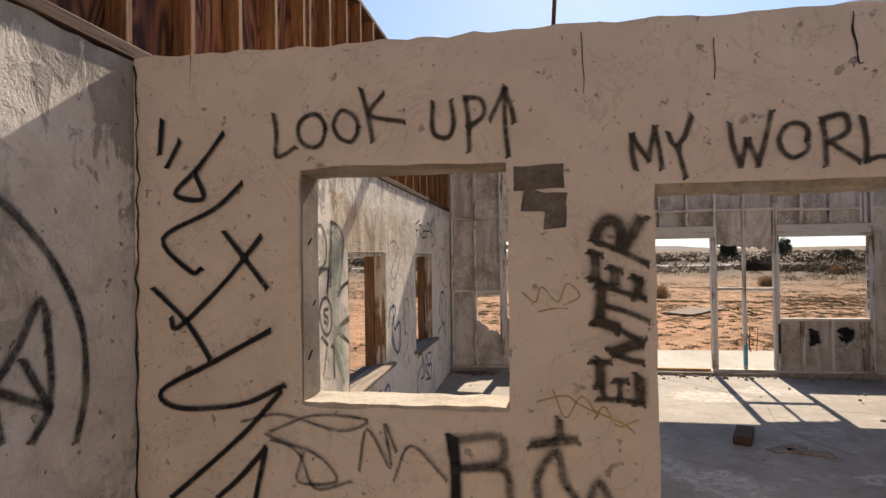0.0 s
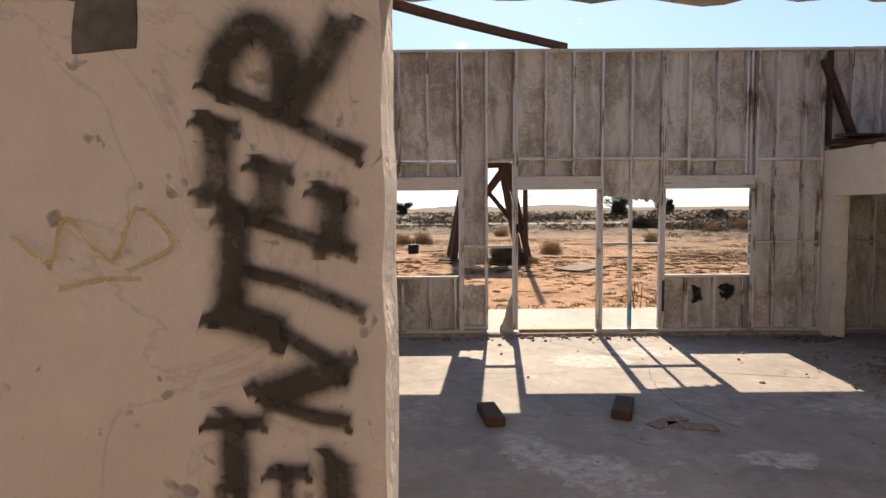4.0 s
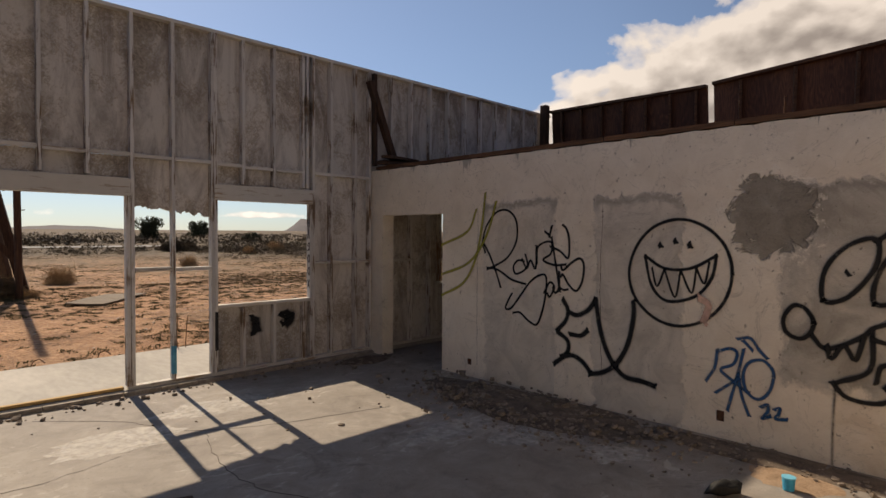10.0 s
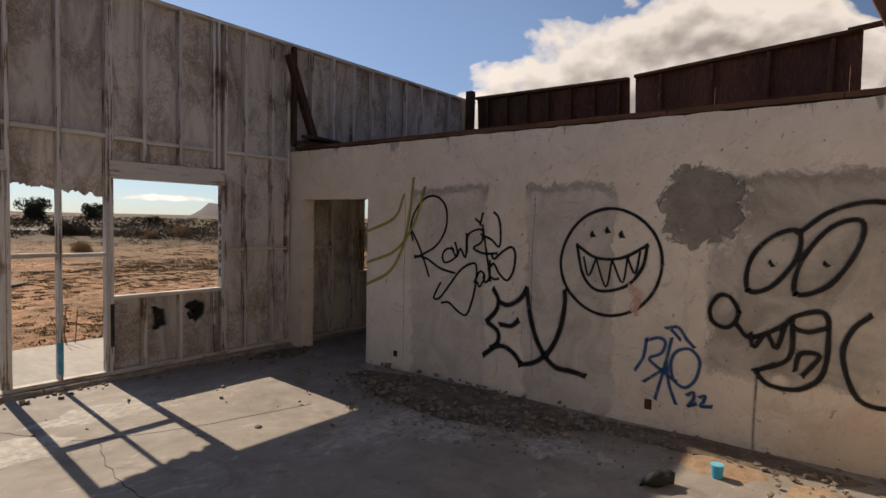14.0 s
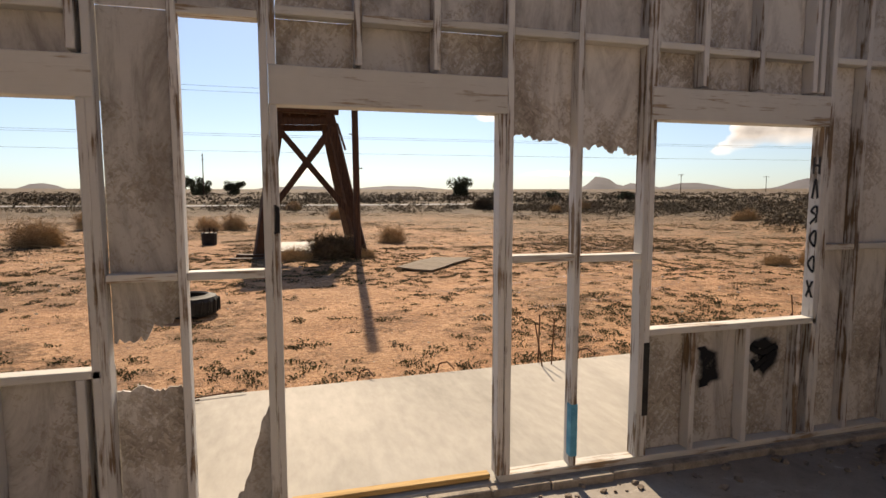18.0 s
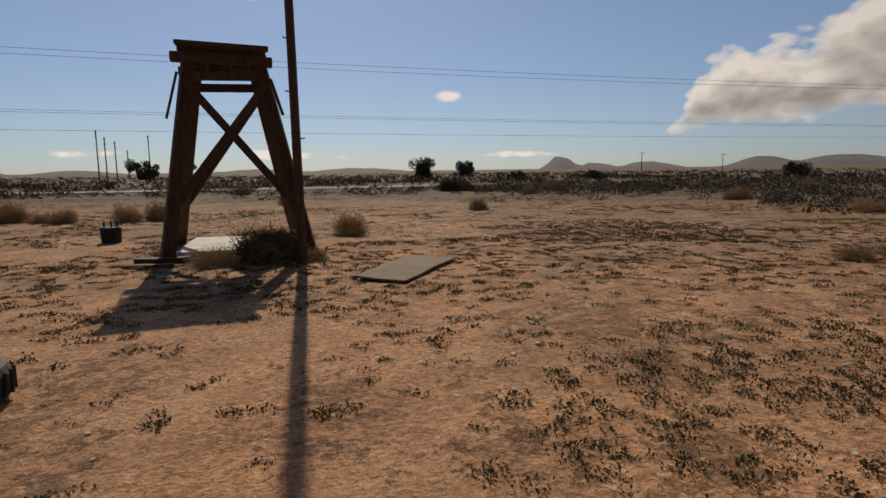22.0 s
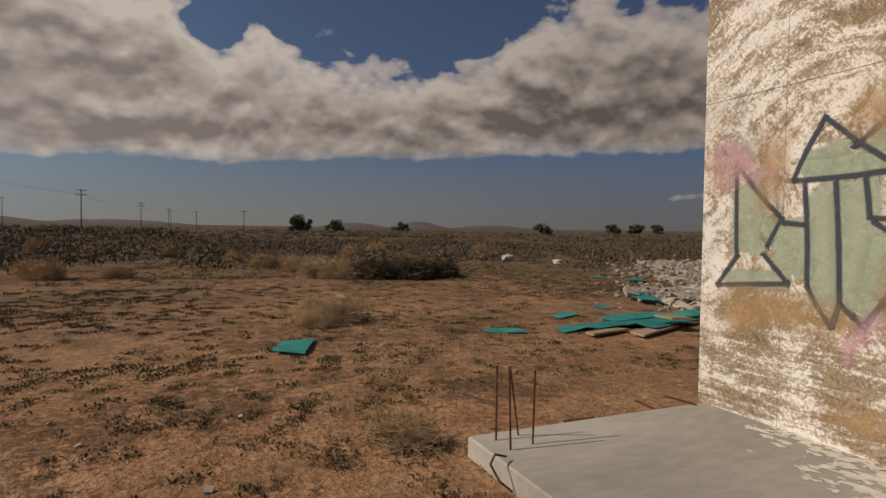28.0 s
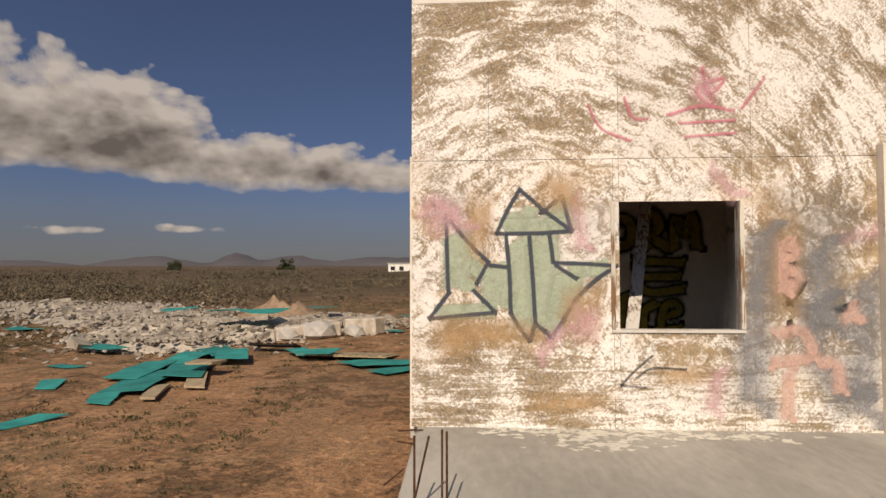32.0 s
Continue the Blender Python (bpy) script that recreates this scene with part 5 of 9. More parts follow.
rnd = random.Random(17)
bm = bmesh.new()
for _ in range(170):
    y, z, r = min(3.0, 2.04 + abs(rnd.gauss(0, 0.28))), rnd.uniform(0.25, 1.75), rnd.uniform(0.3, 1.0) ** 3 * 0.008 + 0.002
    bm.faces.new([bm.verts.new((RW - 0.0045, y + math.cos(k * 1.047) * r, z + math.sin(k * 1.047) * r * rnd.uniform(0.8, 1.6))) for k in range(6)])
part("paint_splatter", bm, M_BLACK, wr, "dark paint splatter on the plaster")
patch("E", 6.10, 6.44, -0.04, 0.34, M_CREAM, 0.02, seed=13, name="plaster_patch", label="cream plaster patch at the wall foot")
M_MORTAR = mottled("dark_bare_mortar", (0.085, 0.075, 0.062), (0.20, 0.175, 0.145), 14.0, 70.0, 0.95, bump=0.8)
patch("S", 0.0, 0.165, 2.095, 2.178, M_MORTAR, 0.014, 0.0035, seed=3, name="mortar_patch", label="dark bare mortar patch")
patch("S", 0.03, 0.172, 2.03, 2.10, M_MORTAR, 0.035, 0.003, seed=8, name="mortar_patch", label="dark bare mortar patch")
patch("S", 0.10, 0.168, 1.965, 2.03, M_MORTAR, 0.02, 0.0028, seed=6, name="mortar_patch", label="dark bare mortar patch")

spray("S", "word", 0.022, [[(-0.83, 2.39), (-0.82, 2.32), (-0.82, 2.24), (-0.75, 2.27)],
      [(-0.64, 2.33), (-0.65, 2.29), (-0.67, 2.27), (-0.7, 2.27), (-0.73, 2.29), (-0.74, 2.33), (-0.73, 2.36), (-0.7, 2.38), (-0.67, 2.38), (-0.65, 2.36), (-0.64, 2.33)],
      [(-0.52, 2.33), (-0.53, 2.3), (-0.55, 2.28), (-0.58, 2.29), (-0.6, 2.31), (-0.61, 2.34), (-0.6, 2.37), (-0.58, 2.39), (-0.55, 2.38), (-0.53, 2.36), (-0.52, 2.33)],
      [(-0.51, 2.46), (-0.49, 2.38), (-0.47, 2.28)],
      [(-0.43, 2.44), (-0.48, 2.37), (-0.36, 2.34)],
      [(-0.26, 2.4), (-0.26, 2.3), (-0.21, 2.28), (-0.19, 2.33), (-0.2, 2.4)],
      [(-0.15, 2.41), (-0.14, 2.32), (-0.14, 2.23)],
      [(-0.15, 2.41), (-0.1, 2.4), (-0.09, 2.35), (-0.14, 2.31)]])
spray("S", "word", 0.022, [[(-0.02, 2.44), (-0.02, 2.32), (-0.01, 2.21)],
      [(-0.07, 2.33), (-0.04, 2.39), (-0.02, 2.43)],
      [(-0.02, 2.43), (-0.0, 2.37), (0.01, 2.32)],
      [(0.39, 2.15), (0.38, 2.2), (0.38, 2.26)],
      [(0.38, 2.26), (0.4, 2.22), (0.43, 2.18)],
      [(0.43, 2.18), (0.44, 2.24), (0.45, 2.28)],
      [(0.45, 2.28), (0.46, 2.22), (0.47, 2.15)],
      [(0.49, 2.26), (0.5, 2.23), (0.52, 2.21)],
      [(0.56, 2.31), (0.54, 2.25), (0.52, 2.21), (0.54, 2.12)],
      [(0.67, 2.28), (0.68, 2.21), (0.7, 2.15)],
      [(0.7, 2.15), (0.71, 2.19), (0.72, 2.23)],
      [(0.72, 2.23), (0.74, 2.18), (0.75, 2.15)],
      [(0.75, 2.15), (0.77, 2.22), (0.79, 2.31)]])
spray("S", "word", 0.022, [[(0.89, 2.22), (0.89, 2.19), (0.86, 2.17), (0.84, 2.17), (0.82, 2.19), (0.81, 2.22), (0.82, 2.25), (0.84, 2.27), (0.87, 2.27), (0.89, 2.25), (0.89, 2.22)],
      [(0.93, 2.28), (0.94, 2.21), (0.94, 2.14)],
      [(0.93, 2.28), (0.99, 2.29), (1.0, 2.24), (0.95, 2.21)],
      [(0.95, 2.21), (0.99, 2.18), (1.03, 2.15)],
      [(1.04, 2.28), (1.05, 2.22), (1.05, 2.15)],
      [(1.05, 2.15), (1.08, 2.16), (1.1, 2.16)]])
spray("S", "word", 0.026, [[(0.26, 1.42), (0.33, 1.42), (0.4, 1.41)],
      [(0.27, 1.47), (0.28, 1.43)],
      [(0.33, 1.48), (0.33, 1.42)],
      [(0.31, 1.48), (0.35, 1.48)],
      [(0.26, 1.67), (0.32, 1.65), (0.4, 1.6)],
      [(0.31, 1.57), (0.35, 1.55), (0.4, 1.54)],
      [(0.28, 1.72), (0.35, 1.7), (0.42, 1.67)],
      [(0.24, 1.81), (0.32, 1.77), (0.41, 1.74)],
      [(0.25, 1.93), (0.34, 1.89), (0.42, 1.85)],
      [(0.24, 1.89), (0.28, 1.88)],
      [(0.3, 1.84), (0.34, 1.83)],
      [(0.37, 1.81), (0.4, 1.8)],
      [(0.24, 1.54), (0.3, 1.54)],
      [(0.26, 1.78), (0.3, 1.78)]])
spray("S", "word", 0.05, [[(0.26, 1.88), (0.26, 1.81)],
      [(0.27, 1.54), (0.27, 1.47)],
      [(0.28, 1.78), (0.27, 1.67)],
      [(0.32, 1.83), (0.32, 1.79)],
      [(0.39, 1.8), (0.39, 1.75)],
      [(0.39, 1.49), (0.39, 1.42)],
      [(0.26, 1.93), (0.27, 1.96), (0.3, 1.99), (0.33, 1.98), (0.34, 1.95), (0.34, 1.91)],
      [(0.35, 1.91), (0.38, 1.95), (0.4, 1.99)],
      [(0.4, 1.6), (0.36, 1.59), (0.31, 1.57)],
      [(0.26, 1.67), (0.32, 1.65)]])
spray("S", "black", 0.022, [[(-1.26, 2.39), (-1.27, 2.27)],
      [(-1.19, 2.31), (-1.24, 2.22)],
      [(-1.02, 2.33), (-1.12, 2.21), (-1.21, 2.12), (-1.1, 2.1), (-1.13, 2.19)],
      [(-0.95, 2.15), (-1.06, 2.06), (-1.26, 1.96), (-1.15, 1.84), (-1.11, 1.85)],
      [(-1.02, 1.98), (-0.94, 1.88), (-0.86, 1.78)],
      [(-0.88, 1.96), (-1.02, 1.8), (-1.2, 1.64), (-1.23, 1.67)],
      [(-1.3, 1.78), (-1.17, 1.66), (-1.08, 1.53)],
      [(-0.85, 1.63), (-1.06, 1.52), (-1.27, 1.41), (-1.2, 1.35), (-0.96, 1.37), (-0.8, 1.44)],
      [(-0.81, 1.42), (-0.96, 1.26), (-1.23, 1.03)],
      [(-0.87, 1.22), (-0.96, 1.12), (-1.05, 1.04)],
      [(-0.87, 1.22), (-0.91, 1.04)]])
spray("S", "smoke", 0.016, [[(-0.96, 1.31), (-0.81, 1.34), (-0.6, 1.29), (-0.5, 1.33), (-0.69, 1.34), (-0.85, 1.28)],
      [(-0.85, 1.25), (-0.69, 1.21), (-0.61, 1.12), (-0.75, 1.11), (-0.73, 1.21)],
      [(-0.53, 1.16), (-0.5, 1.3), (-0.42, 1.17), (-0.44, 1.32), (-0.4, 1.23)],
      [(-0.41, 1.13), (-0.35, 1.25), (-0.23, 1.14)],
      [(-0.87, 1.27), (-0.75, 1.21), (-0.69, 1.09), (-0.56, 1.12)]])
spray("S", "black", 0.045, [[(-0.21, 1.28), (-0.2, 1.2), (-0.2, 1.08)]])
spray("S", "smoke", 0.04, [[(-0.21, 1.27), (-0.06, 1.29), (-0.05, 1.21), (-0.19, 1.18)],
      [(-0.19, 1.18), (-0.04, 1.18), (-0.02, 1.09)],
      [(0.07, 1.09), (0.07, 1.17), (0.13, 1.25), (0.15, 1.16), (0.19, 1.1)],
      [(0.23, 1.1), (0.26, 1.16), (0.29, 1.11)]])
spray("S", "word", 0.04, [[(0.05, 1.27), (0.12, 1.28), (0.19, 1.29)],
      [(0.14, 1.35), (0.14, 1.3)]])
spray("S", "yellow", 0.007, [[(0.03, 1.76), (0.07, 1.73), (0.09, 1.78), (0.14, 1.73), (0.17, 1.79), (0.21, 1.75), (0.16, 1.72)],
      [(0.08, 1.7), (0.13, 1.71), (0.17, 1.71)],
      [(0.07, 1.41), (0.16, 1.43), (0.21, 1.4), (0.33, 1.35), (0.37, 1.32)],
      [(0.12, 1.45), (0.16, 1.36), (0.21, 1.43), (0.26, 1.37)],
      [(0.25, 1.36), (0.28, 1.4), (0.32, 1.34), (0.38, 1.36)]])
spray("W", "outline", 0.035, [[(1.16, 1.86), (1.15, 1.81), (1.1, 1.79), (1.05, 1.8), (1.01, 1.83), (0.99, 1.87), (1.0, 1.92), (1.04, 1.94), (1.09, 1.94), (1.14, 1.91), (1.16, 1.86)],
      [(1.4, 1.79), (1.38, 1.75), (1.34, 1.72), (1.28, 1.73), (1.24, 1.76), (1.23, 1.81), (1.24, 1.85), (1.28, 1.87), (1.33, 1.87), (1.38, 1.84), (1.4, 1.79)]])
spray("W", "outline", 0.036, [[(0.91, 2.08), (1.0, 2.12), (1.11, 2.13), (1.23, 2.13), (1.41, 2.08), (1.57, 1.95), (1.68, 1.8), (1.74, 1.65), (1.75, 1.46), (1.71, 1.31)],
      [(1.17, 1.87), (1.15, 1.82), (1.11, 1.79), (1.05, 1.8), (1.0, 1.83), (0.98, 1.88), (1.0, 1.93), (1.04, 1.96), (1.1, 1.96), (1.15, 1.92), (1.17, 1.87)],
      [(1.41, 1.79), (1.39, 1.74), (1.34, 1.72), (1.28, 1.73), (1.24, 1.76), (1.22, 1.81), (1.23, 1.86), (1.27, 1.89), (1.33, 1.88), (1.38, 1.85), (1.41, 1.79)],
      [(0.96, 1.65), (0.98, 1.71), (1.03, 1.68)],
      [(1.28, 1.44), (1.42, 1.54), (1.51, 1.65), (1.58, 1.77), (1.61, 1.63), (1.61, 1.45), (1.55, 1.36)],
      [(1.42, 1.54), (1.61, 1.44)]])
spray("W", "outline", 0.036, [[(1.52, 1.6), (1.61, 1.44)],
      [(1.42, 1.54), (1.45, 1.39)]])
soft_stain("W", 1.02, 1.13, 1.81, 1.93, "white", 0.10, 61, "chalky white eye of the painted face")
soft_stain("W", 1.26, 1.37, 1.745, 1.86, "white", 0.10, 62, "chalky white eye of the painted face")
spray("W", "black", 0.045, [[(0.93, 2.29), (0.97, 2.37), (1.03, 2.35)],
      [(0.92, 2.29), (1.02, 2.26)],
      [(0.95, 2.31), (1.01, 2.3)],
      [(1.06, 2.23), (1.08, 2.32)]])
spray("W", "outline", 0.036, [[(3.52, 2.19), (3.63, 2.14), (3.69, 2.07), (3.66, 1.93), (3.64, 1.78), (3.63, 1.6), (3.61, 1.43), (3.63, 1.26)],
      [(3.91, 1.95), (3.89, 1.86), (3.82, 1.81), (3.74, 1.81), (3.69, 1.86), (3.66, 1.95), (3.68, 2.03), (3.74, 2.09), (3.82, 2.1), (3.88, 2.04), (3.91, 1.95)],
      [(3.65, 1.81), (3.73, 1.77), (3.93, 1.8), (3.92, 1.62)],
      [(4.01, 2.14), (3.98, 1.9), (3.91, 1.64)],
      [(4.01, 2.14), (4.17, 2.1), (4.25, 2.01), (4.2, 1.78), (4.15, 1.62)],
      [(4.37, 1.69), (4.23, 1.66), (4.12, 1.62)],
      [(4.38, 1.39), (4.11, 1.35), (4.35, 1.23)]])
spray("W", "outline", 0.036, [[(4.0, 1.45), (3.98, 1.38), (3.92, 1.34), (3.85, 1.36), (3.8, 1.42), (3.77, 1.49), (3.79, 1.56), (3.85, 1.6), (3.92, 1.59), (3.98, 1.53), (4.0, 1.45)],
      [(3.92, 1.52), (3.86, 1.52), (3.85, 1.49), (3.91, 1.46), (3.91, 1.42), (3.85, 1.44)],
      [(3.8, 1.34), (3.91, 1.27)],
      [(4.01, 1.26), (4.16, 1.05), (4.24, 0.94)],
      [(3.89, 1.24), (3.84, 1.09)],
      [(4.03, 1.2), (4.04, 1.02)],
      [(3.58, 2.17), (3.65, 2.14), (3.68, 2.08), (3.67, 1.95), (3.65, 1.78), (3.64, 1.57), (3.62, 1.44)],
      [(4.0, 2.13), (4.01, 1.93), (3.97, 1.68)],
      [(4.0, 2.13), (4.14, 2.11), (4.25, 2.03), (4.24, 1.89), (4.14, 1.6)],
      [(4.14, 1.6), (4.23, 1.66), (4.36, 1.69)]])
spray("W", "outline", 0.036, [[(4.37, 1.42), (4.11, 1.35), (4.36, 1.22)],
      [(3.98, 1.25), (4.11, 1.18), (4.22, 1.02)]])
spray("W", "palegreen", 0.24, [[(4.12, 2.01), (4.07, 1.63), (4.1, 1.27), (4.24, 0.97)],
      [(3.54, 2.07), (3.59, 1.82), (3.58, 1.5)],
      [(3.78, 1.99), (3.79, 1.9)]])
spray("W", "blue", 0.035, [[(8.49, 0.98), (8.56, 1.26), (8.78, 1.33), (9.01, 1.23), (9.08, 0.9), (8.88, 0.82), (8.62, 0.96), (8.67, 1.25)],
      [(8.78, 1.31), (8.77, 0.87), (8.4, 0.76), (8.32, 0.58)],
      [(8.77, 0.87), (9.0, 0.6)],
      [(9.0, 0.81), (9.07, 0.62)],
      [(6.93, 0.65), (7.12, 0.66), (7.19, 0.54), (6.92, 0.43), (6.88, 0.24), (7.11, 0.12), (7.31, 0.11)],
      [(7.23, 0.58), (7.28, 0.36), (7.11, 0.35)],
      [(7.4, 0.6), (7.52, 0.49), (7.39, 0.41), (7.62, 0.27), (7.39, 0.27)],
      [(7.55, 0.59), (7.77, 0.56), (7.7, 0.42), (7.54, 0.43), (7.78, 0.4), (7.75, 0.23), (7.57, 0.25)]])
spray("W", "blue", 0.035, [[(5.55, 1.19), (5.62, 1.34), (5.76, 1.38), (5.84, 1.31), (5.69, 1.16), (5.79, 0.95), (5.94, 0.88), (6.05, 1.02), (5.99, 1.19), (5.79, 1.14), (5.73, 1.35)]])
spray("W", "palegreen", 0.2, [[(3.33, 2.02), (3.24, 1.99), (3.17, 1.93)],
      [(3.12, 1.8), (3.3, 1.8)],
      [(3.17, 1.66), (3.2, 1.48)]])
spray("W", "outline", 0.035, [[(3.36, 2.32), (3.4, 2.22), (3.39, 2.05), (3.43, 1.95), (3.44, 1.81), (3.31, 1.73), (3.12, 1.72), (3.09, 1.78)],
      [(3.1, 2.02), (3.14, 2.07), (3.27, 2.1), (3.37, 2.08)],
      [(3.18, 1.92), (3.28, 1.92), (3.28, 1.83), (3.18, 1.83), (3.18, 1.92)],
      [(3.08, 1.71), (3.23, 1.68), (3.3, 1.52), (3.43, 1.51), (3.59, 1.73)],
      [(3.24, 1.52), (3.22, 1.37), (3.13, 1.16)]])
spray("W", "blue", 0.035, [[(4.42, 0.55), (4.55, 0.63), (4.6, 0.55), (4.76, 0.66), (4.98, 0.48), (4.95, 0.3)],
      [(5.03, 0.56), (5.24, 0.63), (5.41, 0.41), (5.23, 0.34), (5.03, 0.56)],
      [(5.3, 0.56), (5.55, 0.61), (5.56, 0.12), (5.31, 0.2), (5.38, 0.52)],
      [(4.68, 0.58), (4.74, 0.59), (4.77, 0.48)],
      [(4.97, 0.39), (5.41, 0.37)],
      [(5.41, 0.41), (5.54, 0.4)]])
spray("W", "black", 0.024, [[(6.88, 2.27), (6.93, 2.08)],
      [(6.88, 2.27), (7.1, 2.33)],
      [(6.89, 2.19), (7.03, 2.21)],
      [(7.07, 2.27), (7.11, 2.1)],
      [(7.07, 2.27), (7.23, 2.27), (7.14, 2.19), (7.3, 2.11)],
      [(7.37, 2.27), (7.33, 2.12), (7.5, 2.14)],
      [(7.36, 2.2), (7.49, 2.22)],
      [(7.56, 2.13), (7.63, 2.32), (7.79, 2.28), (7.78, 2.13)],
      [(7.56, 2.21), (7.79, 2.22)],
      [(7.89, 2.38), (7.88, 2.14)],
      [(8.08, 2.44), (7.89, 2.26), (8.09, 2.14)],
      [(8.21, 2.43), (8.1, 2.36), (8.21, 2.25), (8.13, 2.06), (7.91, 2.02)]])
spray("W", "faint", 0.03, [[(5.63, 2.01), (5.78, 2.04), (5.93, 1.99), (5.89, 1.88), (5.7, 1.76), (5.63, 1.62), (5.73, 1.54), (5.84, 1.61)],
      [(5.67, 1.73), (5.77, 1.65), (5.92, 1.72), (6.05, 1.88)],
      [(6.16, 1.21), (6.26, 1.39), (6.4, 1.38), (6.44, 1.17), (6.39, 0.91), (6.15, 0.79)],
      [(6.25, 1.28), (6.35, 1.18), (6.23, 1.07), (6.36, 1.0)],
      [(6.26, 1.58), (6.18, 1.38), (6.25, 1.02)],
      [(6.67, 1.89), (6.51, 1.57), (6.71, 1.23)],
      [(8.48, 1.91), (8.57, 1.65), (8.79, 1.45), (9.27, 1.36)],
      [(8.65, 2.01), (9.03, 1.92), (9.27, 1.56)],
      [(8.79, 1.65), (9.15, 1.78), (9.4, 1.49)]])
spray("E", "black", 0.03, [[(7.44, 1.49), (7.48, 1.62), (7.42, 1.81), (7.28, 1.96), (7.13, 1.99), (7.01, 1.92), (6.96, 1.79), (6.98, 1.61), (7.1, 1.44), (7.28, 1.34), (7.41, 1.29)],
      [(7.48, 1.62), (7.37, 1.46), (7.26, 1.24), (7.2, 1.09)],
      [(7.41, 1.31), (7.24, 1.29), (7.04, 1.19), (6.84, 1.15)],
      [(6.86, 1.41), (6.95, 1.41), (7.01, 1.34), (6.98, 1.26), (6.88, 1.29), (6.81, 1.36), (6.84, 1.48)],
      [(6.89, 1.43), (6.82, 1.33), (6.77, 1.42), (6.7, 1.33), (6.69, 1.58)],
      [(6.68, 1.38), (6.68, 1.55), (6.59, 1.62), (6.49, 1.62), (6.5, 1.5), (6.6, 1.43), (6.46, 1.38), (6.31, 1.39)],
      [(6.49, 1.68), (6.46, 1.52), (6.41, 1.26), (6.38, 1.1)]])
spray("E", "black", 0.03, [[(6.51, 1.58), (6.38, 1.53), (6.28, 1.46), (6.27, 1.64), (6.3, 1.76), (6.35, 1.81)],
      [(6.58, 1.74), (6.52, 1.7)],
      [(6.49, 1.8), (6.52, 1.68)],
      [(7.03, 1.03), (7.09, 0.93), (7.12, 0.85), (7.04, 0.86), (6.91, 1.01), (6.77, 1.18), (6.64, 1.26), (6.56, 1.25), (6.56, 1.07), (6.61, 0.85), (6.68, 0.71), (6.79, 0.74), (6.91, 0.82), (7.01, 0.81)],
      [(6.58, 1.07), (6.51, 1.19), (6.45, 1.14), (6.51, 1.03), (6.54, 1.07)],
      [(6.47, 1.14), (6.44, 1.08), (6.39, 1.14), (6.39, 1.31)],
      [(6.38, 1.14), (6.33, 1.12), (6.28, 1.13)],
      [(6.37, 1.38), (6.34, 1.33), (6.24, 1.41), (6.14, 1.46), (6.09, 1.39), (6.11, 1.22), (6.18, 1.12), (6.27, 1.18), (6.34, 1.28), (6.37, 1.26)]])
spray("E", "black", 0.06, [[(6.34, 1.02), (6.28, 0.92), (6.3, 0.8), (6.41, 0.68)],
      [(6.41, 0.67), (6.28, 0.59), (6.27, 0.48), (6.35, 0.39), (6.44, 0.32)],
      [(6.26, 0.89), (6.16, 0.87), (6.03, 0.94), (5.95, 1.05)],
      [(6.25, 0.66), (6.12, 0.66), (6.04, 0.72)],
      [(6.35, 0.41), (6.21, 0.44), (6.09, 0.39), (6.01, 0.31)],
      [(5.95, 1.05), (5.9, 0.78), (5.83, 0.57), (5.73, 0.41), (5.61, 0.32), (5.45, 0.31), (5.32, 0.29)],
      [(5.54, 1.07), (5.54, 0.91), (5.59, 0.66), (5.7, 0.45), (5.85, 0.33), (6.01, 0.28)]])
spray("E", "black", 0.034, [[(4.65, 1.38), (4.71, 1.14), (4.87, 0.96), (5.1, 0.88), (5.33, 0.93), (5.52, 1.1), (5.59, 1.34), (5.52, 1.59), (5.35, 1.78), (5.11, 1.85), (4.88, 1.78), (4.71, 1.61), (4.65, 1.38)],
      [(5.43, 1.51), (5.36, 1.23), (5.21, 1.1), (4.96, 1.16), (4.82, 1.33), (4.78, 1.53)],
      [(5.43, 1.51), (5.24, 1.4), (5.0, 1.41), (4.78, 1.53)],
      [(3.85, 1.44), (3.83, 1.41)],
      [(3.5, 1.45), (3.48, 1.43)]])
spray("E", "black", 0.024, [[(5.36, 1.4), (5.31, 1.23), (5.24, 1.39)],
      [(5.24, 1.39), (5.14, 1.14), (5.09, 1.39)],
      [(5.09, 1.39), (4.99, 1.19), (4.95, 1.41)],
      [(4.95, 1.41), (4.88, 1.28), (4.84, 1.47)]])
spray("E", "black", 0.05, [[(5.29, 1.62), (5.28, 1.6)],
      [(5.15, 1.66), (5.14, 1.64)],
      [(5.02, 1.63), (5.01, 1.6)]])
spray("E", "blue", 0.034, [[(4.76, 0.72), (4.78, 0.56), (4.85, 0.43)],
      [(4.76, 0.7), (4.66, 0.74), (4.6, 0.71), (4.63, 0.61), (4.73, 0.55), (4.65, 0.48), (4.51, 0.39)],
      [(4.55, 0.75), (4.59, 0.54), (4.65, 0.29), (4.67, 0.21)],
      [(4.59, 0.54), (4.56, 0.36), (4.5, 0.2)],
      [(4.77, 0.34), (4.58, 0.5)],
      [(4.32, 0.56), (4.35, 0.43), (4.43, 0.35), (4.52, 0.4), (4.55, 0.53), (4.51, 0.64), (4.41, 0.68), (4.34, 0.63), (4.32, 0.56)],
      [(4.6, 0.83), (4.5, 0.85), (4.43, 0.76), (4.37, 0.7)],
      [(4.48, 0.75), (4.55, 0.82)],
      [(4.41, 0.29), (4.36, 0.32), (4.36, 0.26), (4.4, 0.2), (4.34, 0.23)],
      [(4.31, 0.29), (4.27, 0.31), (4.28, 0.26), (4.3, 0.22), (4.22, 0.23)]])
